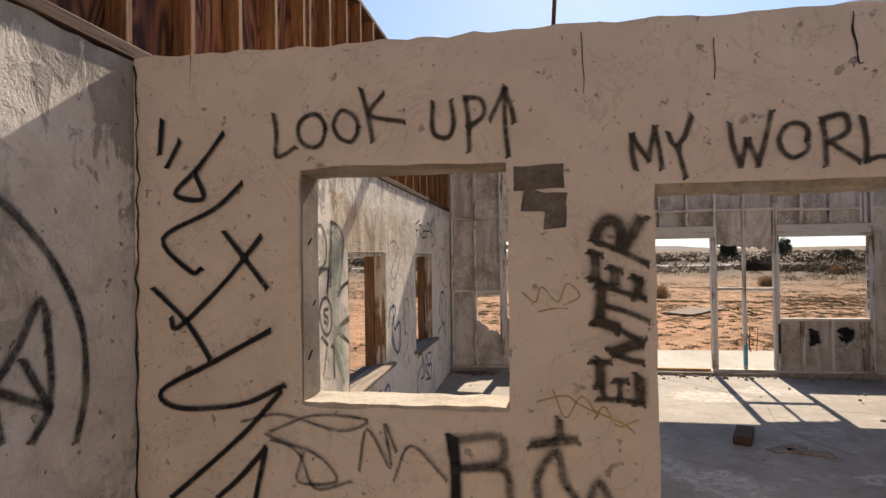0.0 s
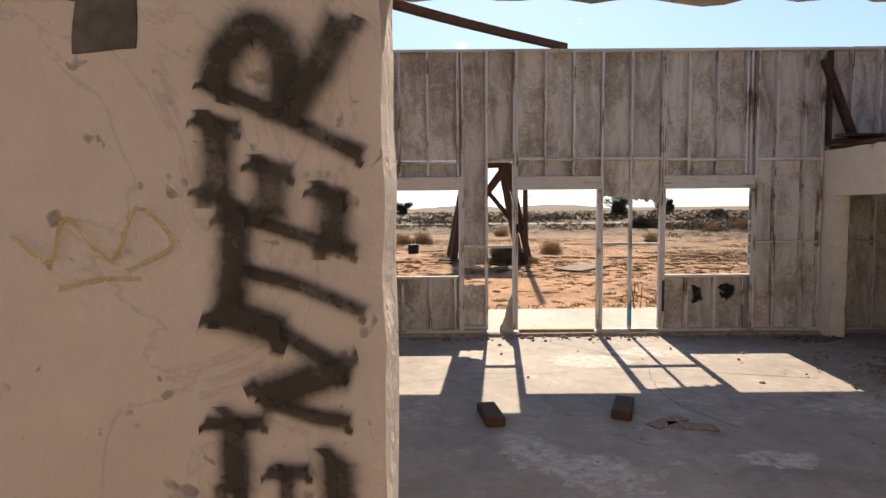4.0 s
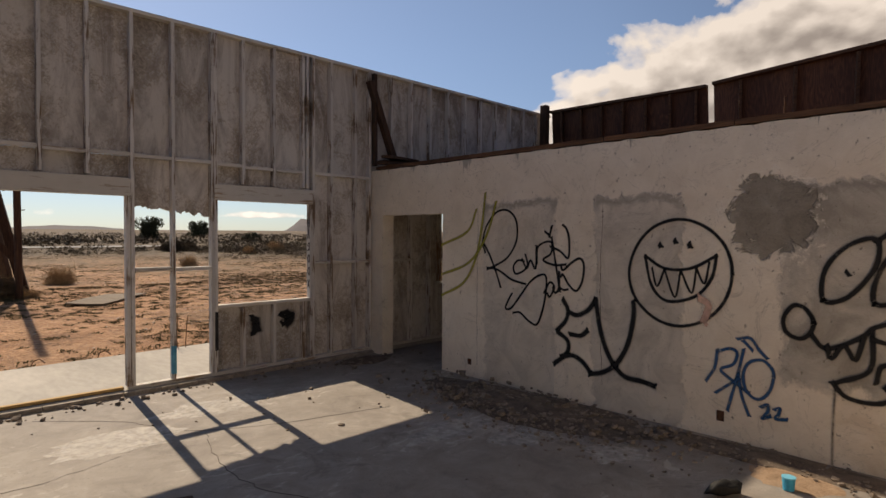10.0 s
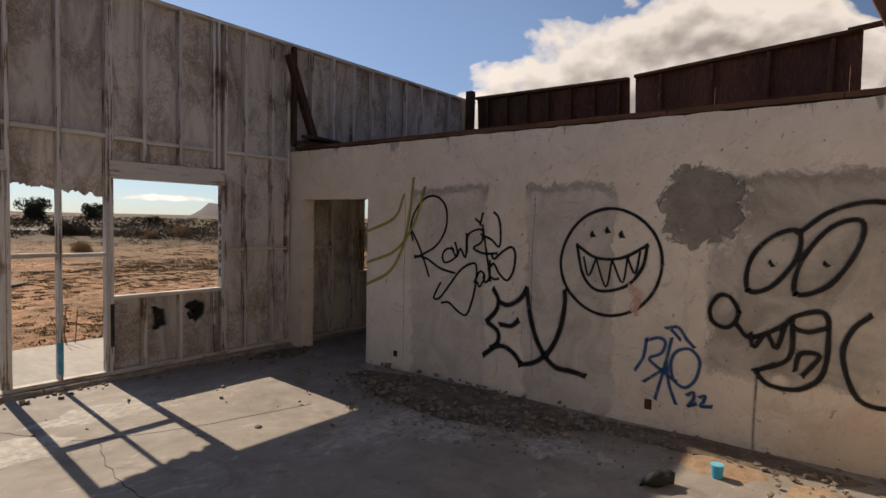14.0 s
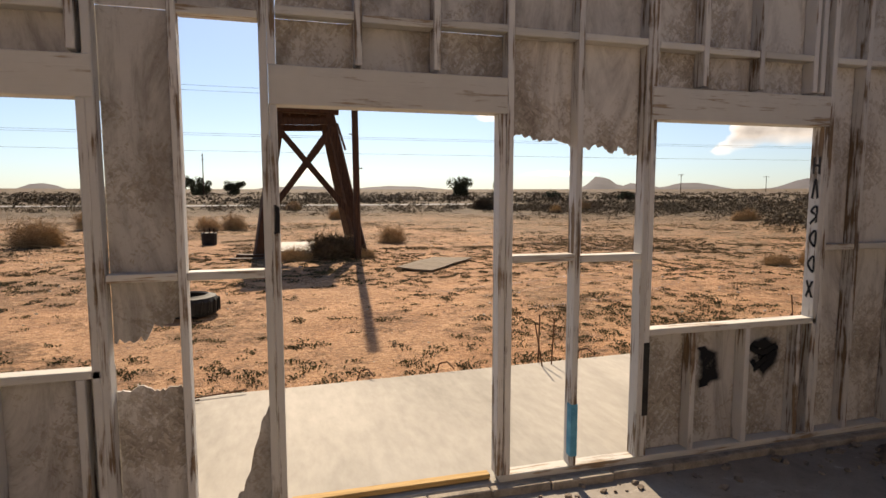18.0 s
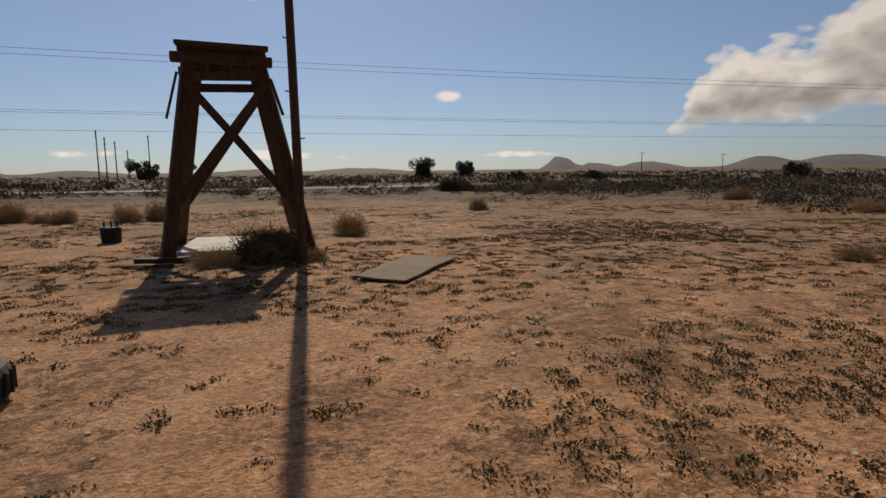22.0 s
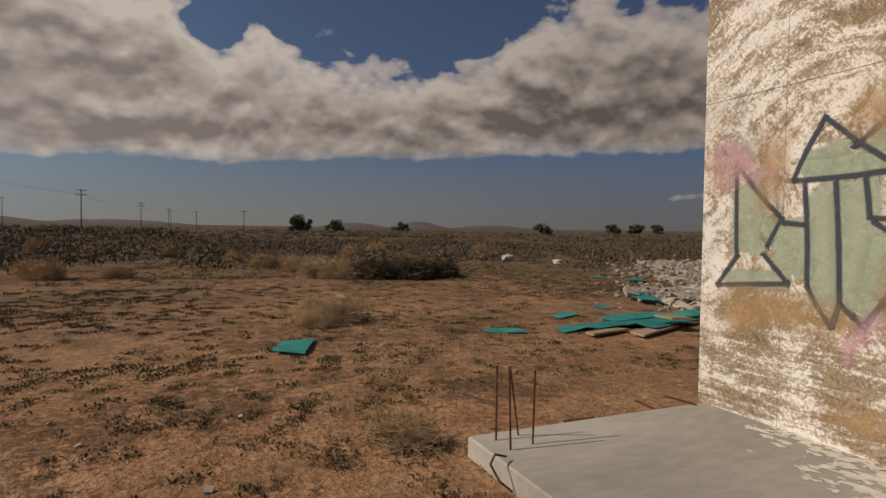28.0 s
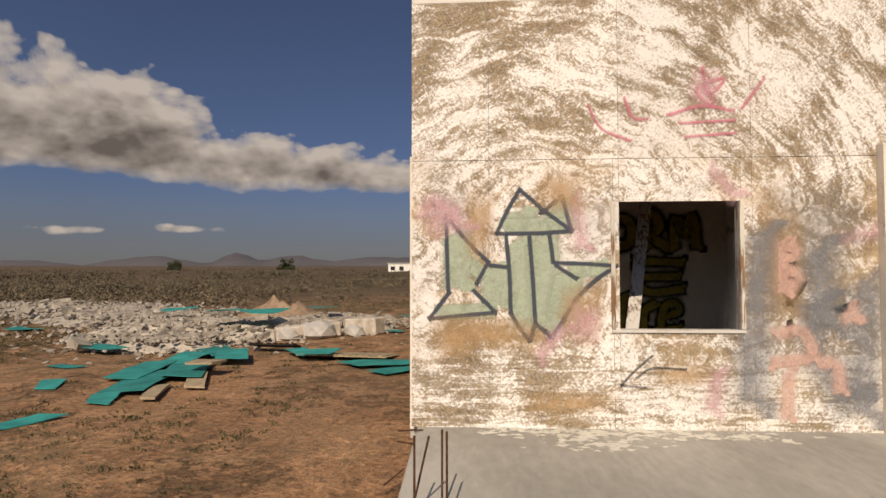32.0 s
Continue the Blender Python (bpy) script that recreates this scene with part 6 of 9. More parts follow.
spray("E", "black", 0.042, [[(3.67, 1.66), (3.45, 1.84), (3.16, 1.89), (2.91, 1.72), (2.8, 1.39), (2.79, 0.92), (2.87, 0.58), (3.05, 0.46), (3.26, 0.49), (3.36, 0.78), (3.31, 0.98), (3.21, 1.09)],
      [(3.99, 1.21), (3.98, 1.45), (3.84, 1.63), (3.67, 1.68), (3.67, 1.48), (3.83, 1.25), (3.99, 1.21)],
      [(3.67, 1.21), (3.64, 1.46), (3.47, 1.71), (3.29, 1.76), (3.3, 1.57), (3.46, 1.29), (3.67, 1.21)],
      [(4.05, 1.03), (4.07, 0.95), (4.12, 0.9), (4.18, 0.9), (4.24, 0.94), (4.26, 1.02), (4.24, 1.09), (4.19, 1.15), (4.13, 1.15), (4.08, 1.1), (4.05, 1.03)]])
spray("E", "black", 0.042, [[(4.06, 0.93), (3.96, 0.84), (3.75, 0.95), (3.66, 1.04), (3.48, 1.08), (3.45, 0.87), (3.48, 0.62), (3.62, 0.49), (3.82, 0.49), (3.92, 0.59)],
      [(3.96, 0.87), (3.93, 0.77), (3.85, 0.88), (3.78, 0.78), (3.73, 0.95)],
      [(3.68, 1.0), (3.69, 0.72), (3.9, 0.59)],
      [(3.65, 0.63), (3.62, 0.76), (3.5, 0.76), (3.6, 0.6)],
      [(3.68, 0.95), (3.58, 0.93), (3.47, 0.97)]])
spray("E", "drip", 0.03, [[(3.9, 0.57), (3.91, 0.22), (3.91, -0.04)],
      [(3.06, 0.46), (3.07, 0.18), (3.07, -0.07)]])
spray("E", "faint", 0.01, [[(2.6, 1.35), (2.5, 1.41), (2.43, 1.32), (2.56, 1.26)],
      [(2.62, 1.17), (2.33, 1.14), (2.37, 1.04), (2.58, 1.08)]])
spray("E", "peach", 0.09, [[(4.92, 1.15), (4.84, 1.09), (4.88, 0.95)]])
spray("E", "olive", 0.04, [[(7.44, 2.2), (7.49, 1.82), (7.59, 1.41), (7.8, 1.1), (8.18, 0.92)],
      [(7.27, 2.09), (7.42, 1.69), (7.7, 1.36), (8.18, 1.19)],
      [(7.58, 2.01), (7.73, 1.74), (8.18, 1.57)]])
spray("E", "faint", 0.03, [[(2.6, 1.37), (2.49, 1.42), (2.46, 1.32), (2.57, 1.25), (2.41, 1.21)],
      [(2.62, 1.16), (2.38, 1.19), (2.32, 1.05), (2.55, 1.02)],
      [(2.59, 1.09), (2.34, 1.11)]])
spray("W", "palegreen", 0.2, [[(4.07, 2.04), (4.08, 1.84), (4.07, 1.58), (4.11, 1.32), (4.25, 1.08)],
      [(4.18, 2.03), (4.15, 1.75)],
      [(3.62, 2.04), (3.63, 1.78), (3.62, 1.54)]])
spray("F", "mint", 0.3, [[(10.13, 1.77), (10.13, 1.4)],
      [(9.54, 1.98), (9.55, 1.93)],
      [(9.51, 1.72), (9.48, 1.03)],
      [(9.32, 1.72), (9.3, 1.03)],
      [(9.09, 1.4), (9.14, 1.14)],
      [(9.76, 1.45), (9.76, 1.24)],
      [(9.18, 2.03), (9.16, 1.95)]])
spray("F", "mint", 0.16, [[(10.29, 1.08), (9.82, 1.1)],
      [(9.66, 1.9), (9.13, 1.9)],
      [(9.97, 1.51), (9.9, 1.45)],
      [(9.03, 1.48), (8.77, 1.5)]])
spray("F", "steel", 0.045, [[(10.24, 2.0), (10.03, 1.75), (9.84, 1.56)],
      [(9.84, 1.56), (9.95, 1.35)],
      [(10.24, 2.0), (10.23, 1.61), (10.22, 1.27)],
      [(10.21, 1.27), (10.4, 1.02)],
      [(10.4, 1.02), (10.08, 1.05), (9.77, 1.08)],
      [(9.77, 1.08), (9.98, 1.29)],
      [(9.54, 2.25), (9.66, 2.04), (9.76, 1.83)],
      [(9.76, 1.83), (9.39, 1.83), (9.05, 1.85)],
      [(9.54, 2.25), (9.29, 2.03), (9.05, 1.85)],
      [(9.34, 2.02), (9.14, 2.18)],
      [(9.14, 2.18), (9.06, 1.87)],
      [(9.67, 1.81), (9.64, 1.45), (9.63, 1.08)],
      [(9.63, 1.08), (9.55, 0.94), (9.45, 0.81)],
      [(9.45, 1.8), (9.42, 1.4), (9.4, 0.98)],
      [(9.4, 0.98), (9.25, 0.85)],
      [(9.26, 1.81), (9.24, 1.66), (9.23, 1.55)],
      [(9.21, 1.55), (8.93, 1.54), (8.64, 1.52)]])
spray("F", "steel", 0.045, [[(8.64, 1.52), (8.83, 1.39), (9.01, 1.22)],
      [(9.01, 1.22), (9.13, 1.02), (9.25, 0.84)],
      [(9.21, 1.53), (9.01, 1.4)],
      [(9.83, 1.53), (9.67, 1.51)],
      [(9.45, 0.81), (9.4, 0.98)]])
spray("F", "pink", 0.05, [[(7.82, 3.39), (7.78, 3.12), (7.62, 3.28), (7.88, 3.18), (7.73, 3.02), (7.82, 3.34)],
      [(8.14, 2.94), (7.83, 3.02), (7.55, 2.97)]])
spray("F", "pink", 0.04, [[(8.89, 3.04), (8.76, 2.82), (8.5, 2.7)],
      [(8.55, 3.11), (8.47, 2.92), (8.34, 2.9)],
      [(8.04, 2.86), (7.53, 2.88)],
      [(7.99, 2.73), (7.53, 2.76)],
      [(7.47, 2.99), (7.26, 3.27)]])
spray("F", "pinkhaze", 0.22, [[(10.43, 2.04), (10.35, 2.15), (10.03, 1.88)],
      [(9.03, 2.14), (8.95, 1.72)],
      [(9.14, 0.93), (9.35, 0.69)],
      [(6.6, 1.76), (6.22, 1.86)],
      [(7.72, 0.53), (7.78, 0.22)],
      [(7.74, 2.39), (7.54, 2.18)]])
spray("F", "greyhaze", 0.5, [[(7.32, 1.76), (7.39, 1.04), (7.43, 0.33)],
      [(6.81, 1.14), (6.87, 0.74), (6.59, 0.34)],
      [(6.8, 1.6), (6.77, 1.04)],
      [(6.37, 1.35), (6.45, 0.24)]])
spray("F", "peach", 0.16, [[(7.12, 1.73), (7.13, 1.3)],
      [(7.05, 1.71), (7.03, 1.63), (7.1, 1.53), (7.01, 1.42), (7.08, 1.31)],
      [(7.19, 0.89), (6.97, 0.91), (6.9, 0.69), (7.22, 0.63)],
      [(7.1, 0.53), (7.12, 0.15)],
      [(6.83, 0.64), (6.68, 0.61), (6.65, 0.39)]])
spray("F", "peach", 0.24, [[(6.55, 1.08), (6.54, 1.05)]])
spray("F", "smoke", 0.03, [[(8.32, 0.69), (8.48, 0.55), (8.61, 0.41)],
      [(8.61, 0.41), (8.38, 0.39)],
      [(8.47, 0.48), (8.32, 0.57), (8.02, 0.56)]])
# bubble letters: dark outline first, ochre body over it
spray("I", "black", 0.27, [[(8.63, 2.25), (8.63, 1.93)],
      [(8.54, 2.1), (8.38, 2.21), (8.41, 2.31), (8.54, 2.25), (8.54, 2.0), (8.35, 1.96)],
      [(8.07, 2.2), (8.19, 2.23), (8.22, 1.96), (8.01, 1.92)],
      [(7.86, 2.22), (7.95, 2.09), (7.89, 1.85), (7.68, 1.88), (7.65, 2.11), (7.74, 2.22), (7.86, 2.22)],
      [(7.42, 1.81), (7.45, 2.21), (7.31, 2.3), (7.25, 2.1), (7.39, 2.01), (7.14, 1.81)],
      [(7.03, 1.8), (7.0, 2.23), (6.87, 2.0), (6.76, 2.28), (6.71, 1.83)]])
spray("I", "black", 0.22, [[(8.44, 1.57), (8.01, 1.57)],
      [(8.19, 1.57), (8.07, 1.33)],
      [(7.59, 1.61), (6.92, 1.58)],
      [(7.59, 1.61), (7.47, 1.17), (6.92, 1.19)],
      [(7.53, 1.37), (6.98, 1.38)],
      [(7.76, 1.1), (7.82, 0.62)],
      [(7.62, 0.9), (7.62, 0.57)],
      [(7.3, 0.98), (7.47, 0.87), (7.47, 0.57), (7.3, 0.58)],
      [(7.19, 0.79), (6.98, 0.86), (7.03, 0.99), (7.19, 0.92), (7.22, 0.62), (6.98, 0.61)],
      [(8.57, 1.07), (8.44, 0.72), (8.31, 0.52)],
      [(8.19, 1.02), (8.06, 0.61)]])
spray("I", "ochre", 0.17, [[(8.63, 2.25), (8.63, 1.93)],
      [(8.54, 2.1), (8.38, 2.21), (8.41, 2.31), (8.54, 2.25), (8.54, 2.0), (8.35, 1.96)],
      [(8.07, 2.2), (8.19, 2.23), (8.22, 1.96), (8.01, 1.92)],
      [(7.86, 2.22), (7.95, 2.09), (7.89, 1.85), (7.68, 1.88), (7.65, 2.11), (7.74, 2.22), (7.86, 2.22)],
      [(7.42, 1.81), (7.45, 2.21), (7.31, 2.3), (7.25, 2.1), (7.39, 2.01), (7.14, 1.81)],
      [(7.03, 1.8), (7.0, 2.23), (6.87, 2.0), (6.76, 2.28), (6.71, 1.83)]])
spray("I", "ochre", 0.13, [[(8.44, 1.57), (8.01, 1.57)],
      [(8.19, 1.57), (8.07, 1.33)],
      [(7.59, 1.61), (6.92, 1.58)],
      [(7.59, 1.61), (7.47, 1.17), (6.92, 1.19)],
      [(7.53, 1.37), (6.98, 1.38)],
      [(7.76, 1.1), (7.82, 0.62)],
      [(7.62, 0.9), (7.62, 0.57)],
      [(7.3, 0.98), (7.47, 0.87), (7.47, 0.57), (7.3, 0.58)],
      [(7.19, 0.79), (6.98, 0.86), (7.03, 0.99), (7.19, 0.92), (7.22, 0.62), (6.98, 0.61)],
      [(8.57, 1.07), (8.44, 0.72), (8.31, 0.52)],
      [(8.19, 1.02), (8.06, 0.61)]])


for i, (a, b, z0, z1, p) in enumerate(((9.25, 10.5, 0.70, 1.08, "orange"), (9.75, 10.1, 1.6, 2.3, "orange"), (8.75, 9.2, 0.75, 1.4, "orange"), (10.05, 10.5, 1.75, 2.2, "pinkhaze"), (8.75, 9.1, 0.75, 1.2, "pinkhaze"), (6.3, 7.4, 1.2, 2.4, "wash"), (6.9, 7.4, 0.9, 2.2, "orange"), (7.75, 8.35, 0.38, 0.62, "orange"), (8.6, 9.6, 0.12, 0.36, "orange"), (7.62, 7.98, 3.0, 3.42, "pinkhaze"), (9.9, 10.4, 0.6, 1.0, "orange"), (8.9, 9.4, 2.0, 2.45, "orange"))):
    soft_stain("F", a, b, z0, z1, p, 0.08, 300 + i, "faded paint over the flake board")
rnd = random.Random(9)
bm = bmesh.new()
for n in range(420):
    hub = ((9.1, 9.92), (8.7, 9.95), (8.3, 9.9), (9.6, 9.88), (7.6, 9.95), (8.9, 10.25))[n % 6]
    x, y = rnd.gauss(hub[0], 0.22), max(9.79, rnd.gauss(hub[1], 0.09))
    r = rnd.uniform(0.2, 1.0) ** 3 * 0.055 + 0.006
    ring = [bm.verts.new((x + math.cos(k * 0.571) * r * rnd.uniform(0.3, 1.9), y + math.sin(k * 0.571) * r * rnd.uniform(0.3, 1.3), 0.0015 + 0.000006 * n)) for k in range(11)]
    bm.faces.new(ring)
part("paint_flakes", bm, mottled("spilt_white_paint", (0.55, 0.52, 0.44), (0.76, 0.72, 0.62), 12, 60), bpy.data.objects["pavement"], "spilt white paint on the slab")

# grey drawn shapes on the sunny side of the south wall, and lettering bars
spray("N", "grey", 0.3, [[(5.29, 2.54), (5.39, 2.24), (5.3, 1.8), (5.14, 1.36), (5.02, 1.01)],
      [(4.87, 2.42), (4.79, 2.13), (4.84, 1.8), (4.93, 1.45)],
      [(5.6, 2.26), (5.6, 1.85)]])
spray("N", "black", 0.035, [[(5.3, 2.66), (5.72, 2.57), (5.89, 2.3), (5.78, 1.9), (5.58, 1.48), (5.4, 1.18), (5.11, 0.87), (4.91, 0.93), (4.77, 1.26), (4.59, 1.67), (4.46, 2.04), (4.55, 2.3), (4.82, 2.51), (5.3, 2.66)],
      [(5.85, 2.14), (5.28, 2.17), (4.72, 2.06), (4.5, 1.92)],
      [(5.81, 2.29), (5.18, 2.33), (4.51, 2.26)],
      [(5.49, 1.97), (5.27, 2.03), (5.07, 1.95), (5.02, 1.69), (5.25, 1.65)],
      [(4.92, 1.97), (4.75, 1.98), (4.71, 1.76), (4.87, 1.66)],
      [(5.58, 1.48), (5.24, 1.41), (4.95, 1.52)]])
spray("N", "black", 0.026, [[(4.38, 2.3), (4.32, 2.5), (4.52, 2.57)],
      [(4.31, 2.2), (3.89, 2.42)],
      [(3.99, 2.55), (3.89, 2.43), (3.64, 2.4)],
      [(3.57, 2.54), (3.85, 2.41), (3.9, 2.14)],
      [(3.68, 2.34), (3.67, 2.18)],
      [(3.5, 2.51), (3.2, 2.51), (3.17, 2.32), (3.43, 2.2), (3.64, 2.24)],
      [(3.43, 2.22), (3.25, 2.05)],
      [(4.71, 0.97), (4.61, 1.08), (4.53, 1.01), (4.68, 0.87), (4.46, 0.94)],
      [(4.43, 1.11), (4.39, 0.95)]])
spray("N", "olive", 0.09, [[(5.3, 0.55), (5.2, 0.2), (5.05, 0.5), (4.9, 0.15)], [(4.8, 0.5), (4.7, 0.15)]])
spray("N", "white", 0.03, [[(4.2, 0.9), (4.05, 0.8), (4.2, 0.65), (4.1, 0.7)], [(3.95, 0.8), (3.85, 0.65), (3.95, 0.6), (3.95, 0.8)], [(3.75, 0.8), (3.65, 0.65), (3.75, 0.6)], [(3.5, 0.85), (3.5, 0.55), (3.4, 0.7)]])
# paint on the framed wall
spray("Q", "black", 0.03, [[(1.605, 1.60), (1.607, 1.56), (1.605, 1.48)]])
spray("P", "black", 0.16, [[(4.28, 0.62), (4.30, 0.48)], [(4.70, 0.66), (4.78, 0.58), (4.72, 0.52)]])
spray("P", "black", 0.05, [[(4.62, 0.64), (4.72, 0.60), (4.82, 0.64)], [(4.66, 0.50), (4.74, 0.56)]])
spray("J", "black", 0.02, [[(9.67, 1.9), (9.67, 1.8)], [(9.71, 1.9), (9.71, 1.8)], [(9.67, 1.85), (9.71, 1.85)], [(9.67, 1.64), (9.69, 1.76), (9.71, 1.64)], [(9.67, 1.48), (9.67, 1.58), (9.71, 1.55), (9.67, 1.52), (9.71, 1.47)],
                           [(9.67, 1.32), (9.67, 1.42), (9.71, 1.37), (9.67, 1.32)], [(9.67, 1.15), (9.67, 1.25), (9.71, 1.2), (9.67, 1.15)], [(9.67, 1.08), (9.71, 0.98)], [(9.71, 1.08), (9.67, 0.98)]])
bar("paint_band", M_BLACK, fw, 3.735, 3.772, FW - 0.003, FW + 0.05, 0.30, 0.76, "black paint on the stud", bevel=0)
bar("paint_band", mottled("faded_blue_paint", (0.05, 0.22, 0.35), (0.12, 0.38, 0.52), 9, 50), fw, 3.249, 3.291, FW - 0.003, FW + 0.05, 0.10, 0.42, "blue paint on the stud", bevel=0)

# cracks in the south and west corner
def crack(side, pts, width, seed):
    parent, place = SIDE[side]
    bm = bmesh.new()
    prev = None
    line = smooth_line(pts, 12)
    for i, q in enumerate(line):
        j = noise.noise(Vector((q.x * 14 + seed, q.y * 14, seed)))
        d = (line[min(i + 1, len(line) - 1)] - line[max(i - 1, 0)]).normalized()
        nr = Vector((-d.y, d.x))
        c = q + nr * j * width * 1.5
        w = width * (0.35 + abs(noise.noise(Vector((q.y * 20, seed, q.x * 20)))) * 1.2)
        row = [bm.verts.new(place(*(c + nr * w * s), 0.0042)) for s in (-0.5, 0.5)]
        if prev:
            bm.faces.new((prev[0], row[0], row[1], prev[1]))
        prev = row
    return part("crack", bm, M_CRACK, parent, "dark open crack in the plaster")


crack("S", [(-1.37, 2.6), (-1.365, 2.1), (-1.37, 1.6), (-1.375, 1.0), (-1.37, 0.4)], 0.011, 1)
crack("S", [(0.63, 2.55), (0.63, 2.42)], 0.006, 2)
crack("S", [(0.23, 2.6), (0.235, 2.4)], 0.004, 3)
crack("S", [(1.02, 2.6), (1.03, 2.45), (1.05, 2.44)], 0.008, 4)
crack("S", [(-1.15, 2.62), (-1.15, 2.5)], 0.004, 6)
crack("E", [(9.84, 2.6), (9.85, 1.6), (9.84, 0.8), (9.85, 0.0)], 0.03, 5)
crack("W", [(9.70, 2.5), (9.71, 1.6), (9.70, 0.7), (9.71, 0.05)], 0.012, 7)
crack("E", [(5.88, 2.0), (5.9, 1.2), (5.87, 0.2)], 0.007, 8)
crack("E", [(7.56, 2.0), (7.57, 1.0), (7.56, 0.1)], 0.006, 9)
cr = bmesh.new()
for pts in ([(1.9, 9.3), (2.5, 8.7), (2.8, 8.1), (3.5, 7.7), (4.6, 7.4)], [(2.8, 8.1), (1.8, 7.7), (0.9, 7.7)], [(0.9, 7.7), (0.2, 7.4), (-0.6, 7.2)], [(2.9, 7.9), (2.7, 6.8), (3.0, 6.0)]):
    prev = None
    for q in smooth_line(pts, 14):
        j = noise.noise(Vector((q.x * 8, q.y * 8, 4))) * 0.05
        row = [cr.verts.new((q.x + j + s, q.y - j * 0.6 + s, FL + 0.0015)) for s in (-0.0035, 0.0035)]
        if prev:
            cr.faces.new((prev[0], row[0], row[1], prev[1]))
        prev = row
tagged(part("floor_crack", cr, M_CRACK), "thin dark cracks across the concrete floor", "crack", kind="structure")

# ---- timbers overhead and on the far roof ----
tb = thing("roof_beam", "long dark roof beam lying across the wall tops", "beam")
bm = bmesh.new()
P0, P1 = Vector((-1.62, 6.66, 4.19)), Vector((2.32, 9.79, 4.165))
pts = [P0.lerp(P1, i / 8) + Vector((0, 0, -0.05 * math.sin(math.pi * i / 8))) for i in range(9)]
for a, b in zip(pts, pts[1:]):
    between(bm, a, b, 0.09, 0.09)
part("timber", bm, M_PLATE_B, tb)

lb = thing("leaning_beam", "broken brown timber beam of split planks leaning on the roof", "beam")
M_SPLIT = timber("reddish_split_timber", (0.06, 0.024, 0.010), (0.22, 0.10, 0.045), 2, 0.75, scale=0.8)
for i in range(4):
    o = i * 0.075
    beam("plank", M_SPLIT, lb, (7.2, 2.60 + o + 0.0, 2.66), (7.26, 3.42 + o * 1.05, 4.75 - 0.09 * (i % 2)), 0.072, 0.14 - 0.02 * (i % 3))

pe = thing("parapet", "sagging dark parapet panels on the far wall", "parapet", kind="structure")
def lean_panel(y0, z0, x0, y1, z1, x1, studs):
    bm = bmesh.new()
    lo = [(x0 + 0.12, y0, 2.6), (x1 + 0.12, y1, 2.6), (x1, y1, z1), (x0, y0, z0)]
    a = [bm.verts.new(p) for p in lo]
    b = [bm.verts.new((p[0] + 0.02, p[1], p[2])) for p in lo]
    bm.faces.new(a), bm.faces.new(b[::-1])
    for i in range(4):
        bm.faces.new((a[i], b[i], b[(i + 1) % 4], a[(i + 1) % 4]))
    part("sheathing_panel", bm, M_RUSTPLY, pe)
    for i in range(studs):
        t = (i + 0.5) / studs
        y, zz, xx = y0 + (y1 - y0) * t, z0 + (z1 - z0) * t, x0 + (x1 - x0) * t
        beam("stud", M_PLATE_B, pe, (xx + 0.07, y, 2.62), (xx - 0.05, y - 0.05, zz - 0.04), 0.04, 0.08)
    beam("top_plate", M_PLATE_B, pe, (x0 - 0.03, y0, z0), (x1 - 0.03, y1, z1), 0.1, 0.05)
lean_panel(9.45, 4.10, 10.3, 6.47, 4.06, 10.25, 7)
lean_panel(6.36, 4.07, 10.2, 3.44, 4.22, 10.05, 4)
beam("top_plate", M_PLATE_B, pe, (10.0, 3.6, 4.23), (9.95, 2.55, 4.30), 0.1, 0.05)
beam("post", M_OLDWOOD, pe, (10.12, 9.5, 2.65), (10.14, 9.5, 4.22), 0.14, 0.14)

cp = thing("broken_post", "dark splintered post leaning on the framed wall", "post")
beam("post", M_OLDWOOD, cp, (6.44, 9.56, 2.70), (5.98, 9.60, 3.92), 0.11, 0.09)
beam("upright", M_OLDWOOD, cp, (6.07, 9.60, 2.70), (6.07, 9.61, 4.04), 0.06, 0.07)
for i, (a, b) in enumerate((((5.95, 9.35, 2.715), (7.4, 9.2, 2.74)), ((6.1, 9.5, 2.76), (7.2, 9.42, 2.78)), ((6.0, 9.25, 2.80), (6.8, 9.55, 2.83)))):
    t = thing("loose_board", "dark rotten board lying on the roof edge", "board", "boards on the roof")
    beam("board", M_OLDWOOD, t, a, b, 0.16, 0.04)
# thin iron rods on the wall tops
for i, (x, y, z, h) in enumerate(((0.14, 2.06, 2.6, 0.16), (6.15, 3.4, 2.66, 0.22), (6.15, 4.3, 2.66, 0.18), (5.1, 2.08, 2.6, 0.2))):
    t = thing("iron_rod", "short rusty iron rod standing out of the wall top", "rod", "rods on the wall tops")
    beam("rod", M_RUST, t, (x, y, z), (x + 0.01, y, z + h), 0.016, 0.016, sides=6)

# plank leaning inside the far window
t = thing("white_plank", "white-painted plank leaning inside the window opening", "plank")
beam("plank", M_STUD, t, (8.44, 9.12, FL), (7.77, 7.83, 2.55), 0.14, 0.035, spin=0.25)
t = thing("window_3", "square window opening with a thin white sill", "window", kind="structure")
bar("window_sill", M_RAIL, t, 7.47, 8.69, 9.66, 9.78, 0.895, 0.925)
bar("jamb", M_FRAME, t, 7.47, 7.51, 9.66, 9.775, 0.93, 2.12)
bar("jamb", M_FRAME, t, 8.65, 8.69, 9.66, 9.775, 0.93, 2.12)

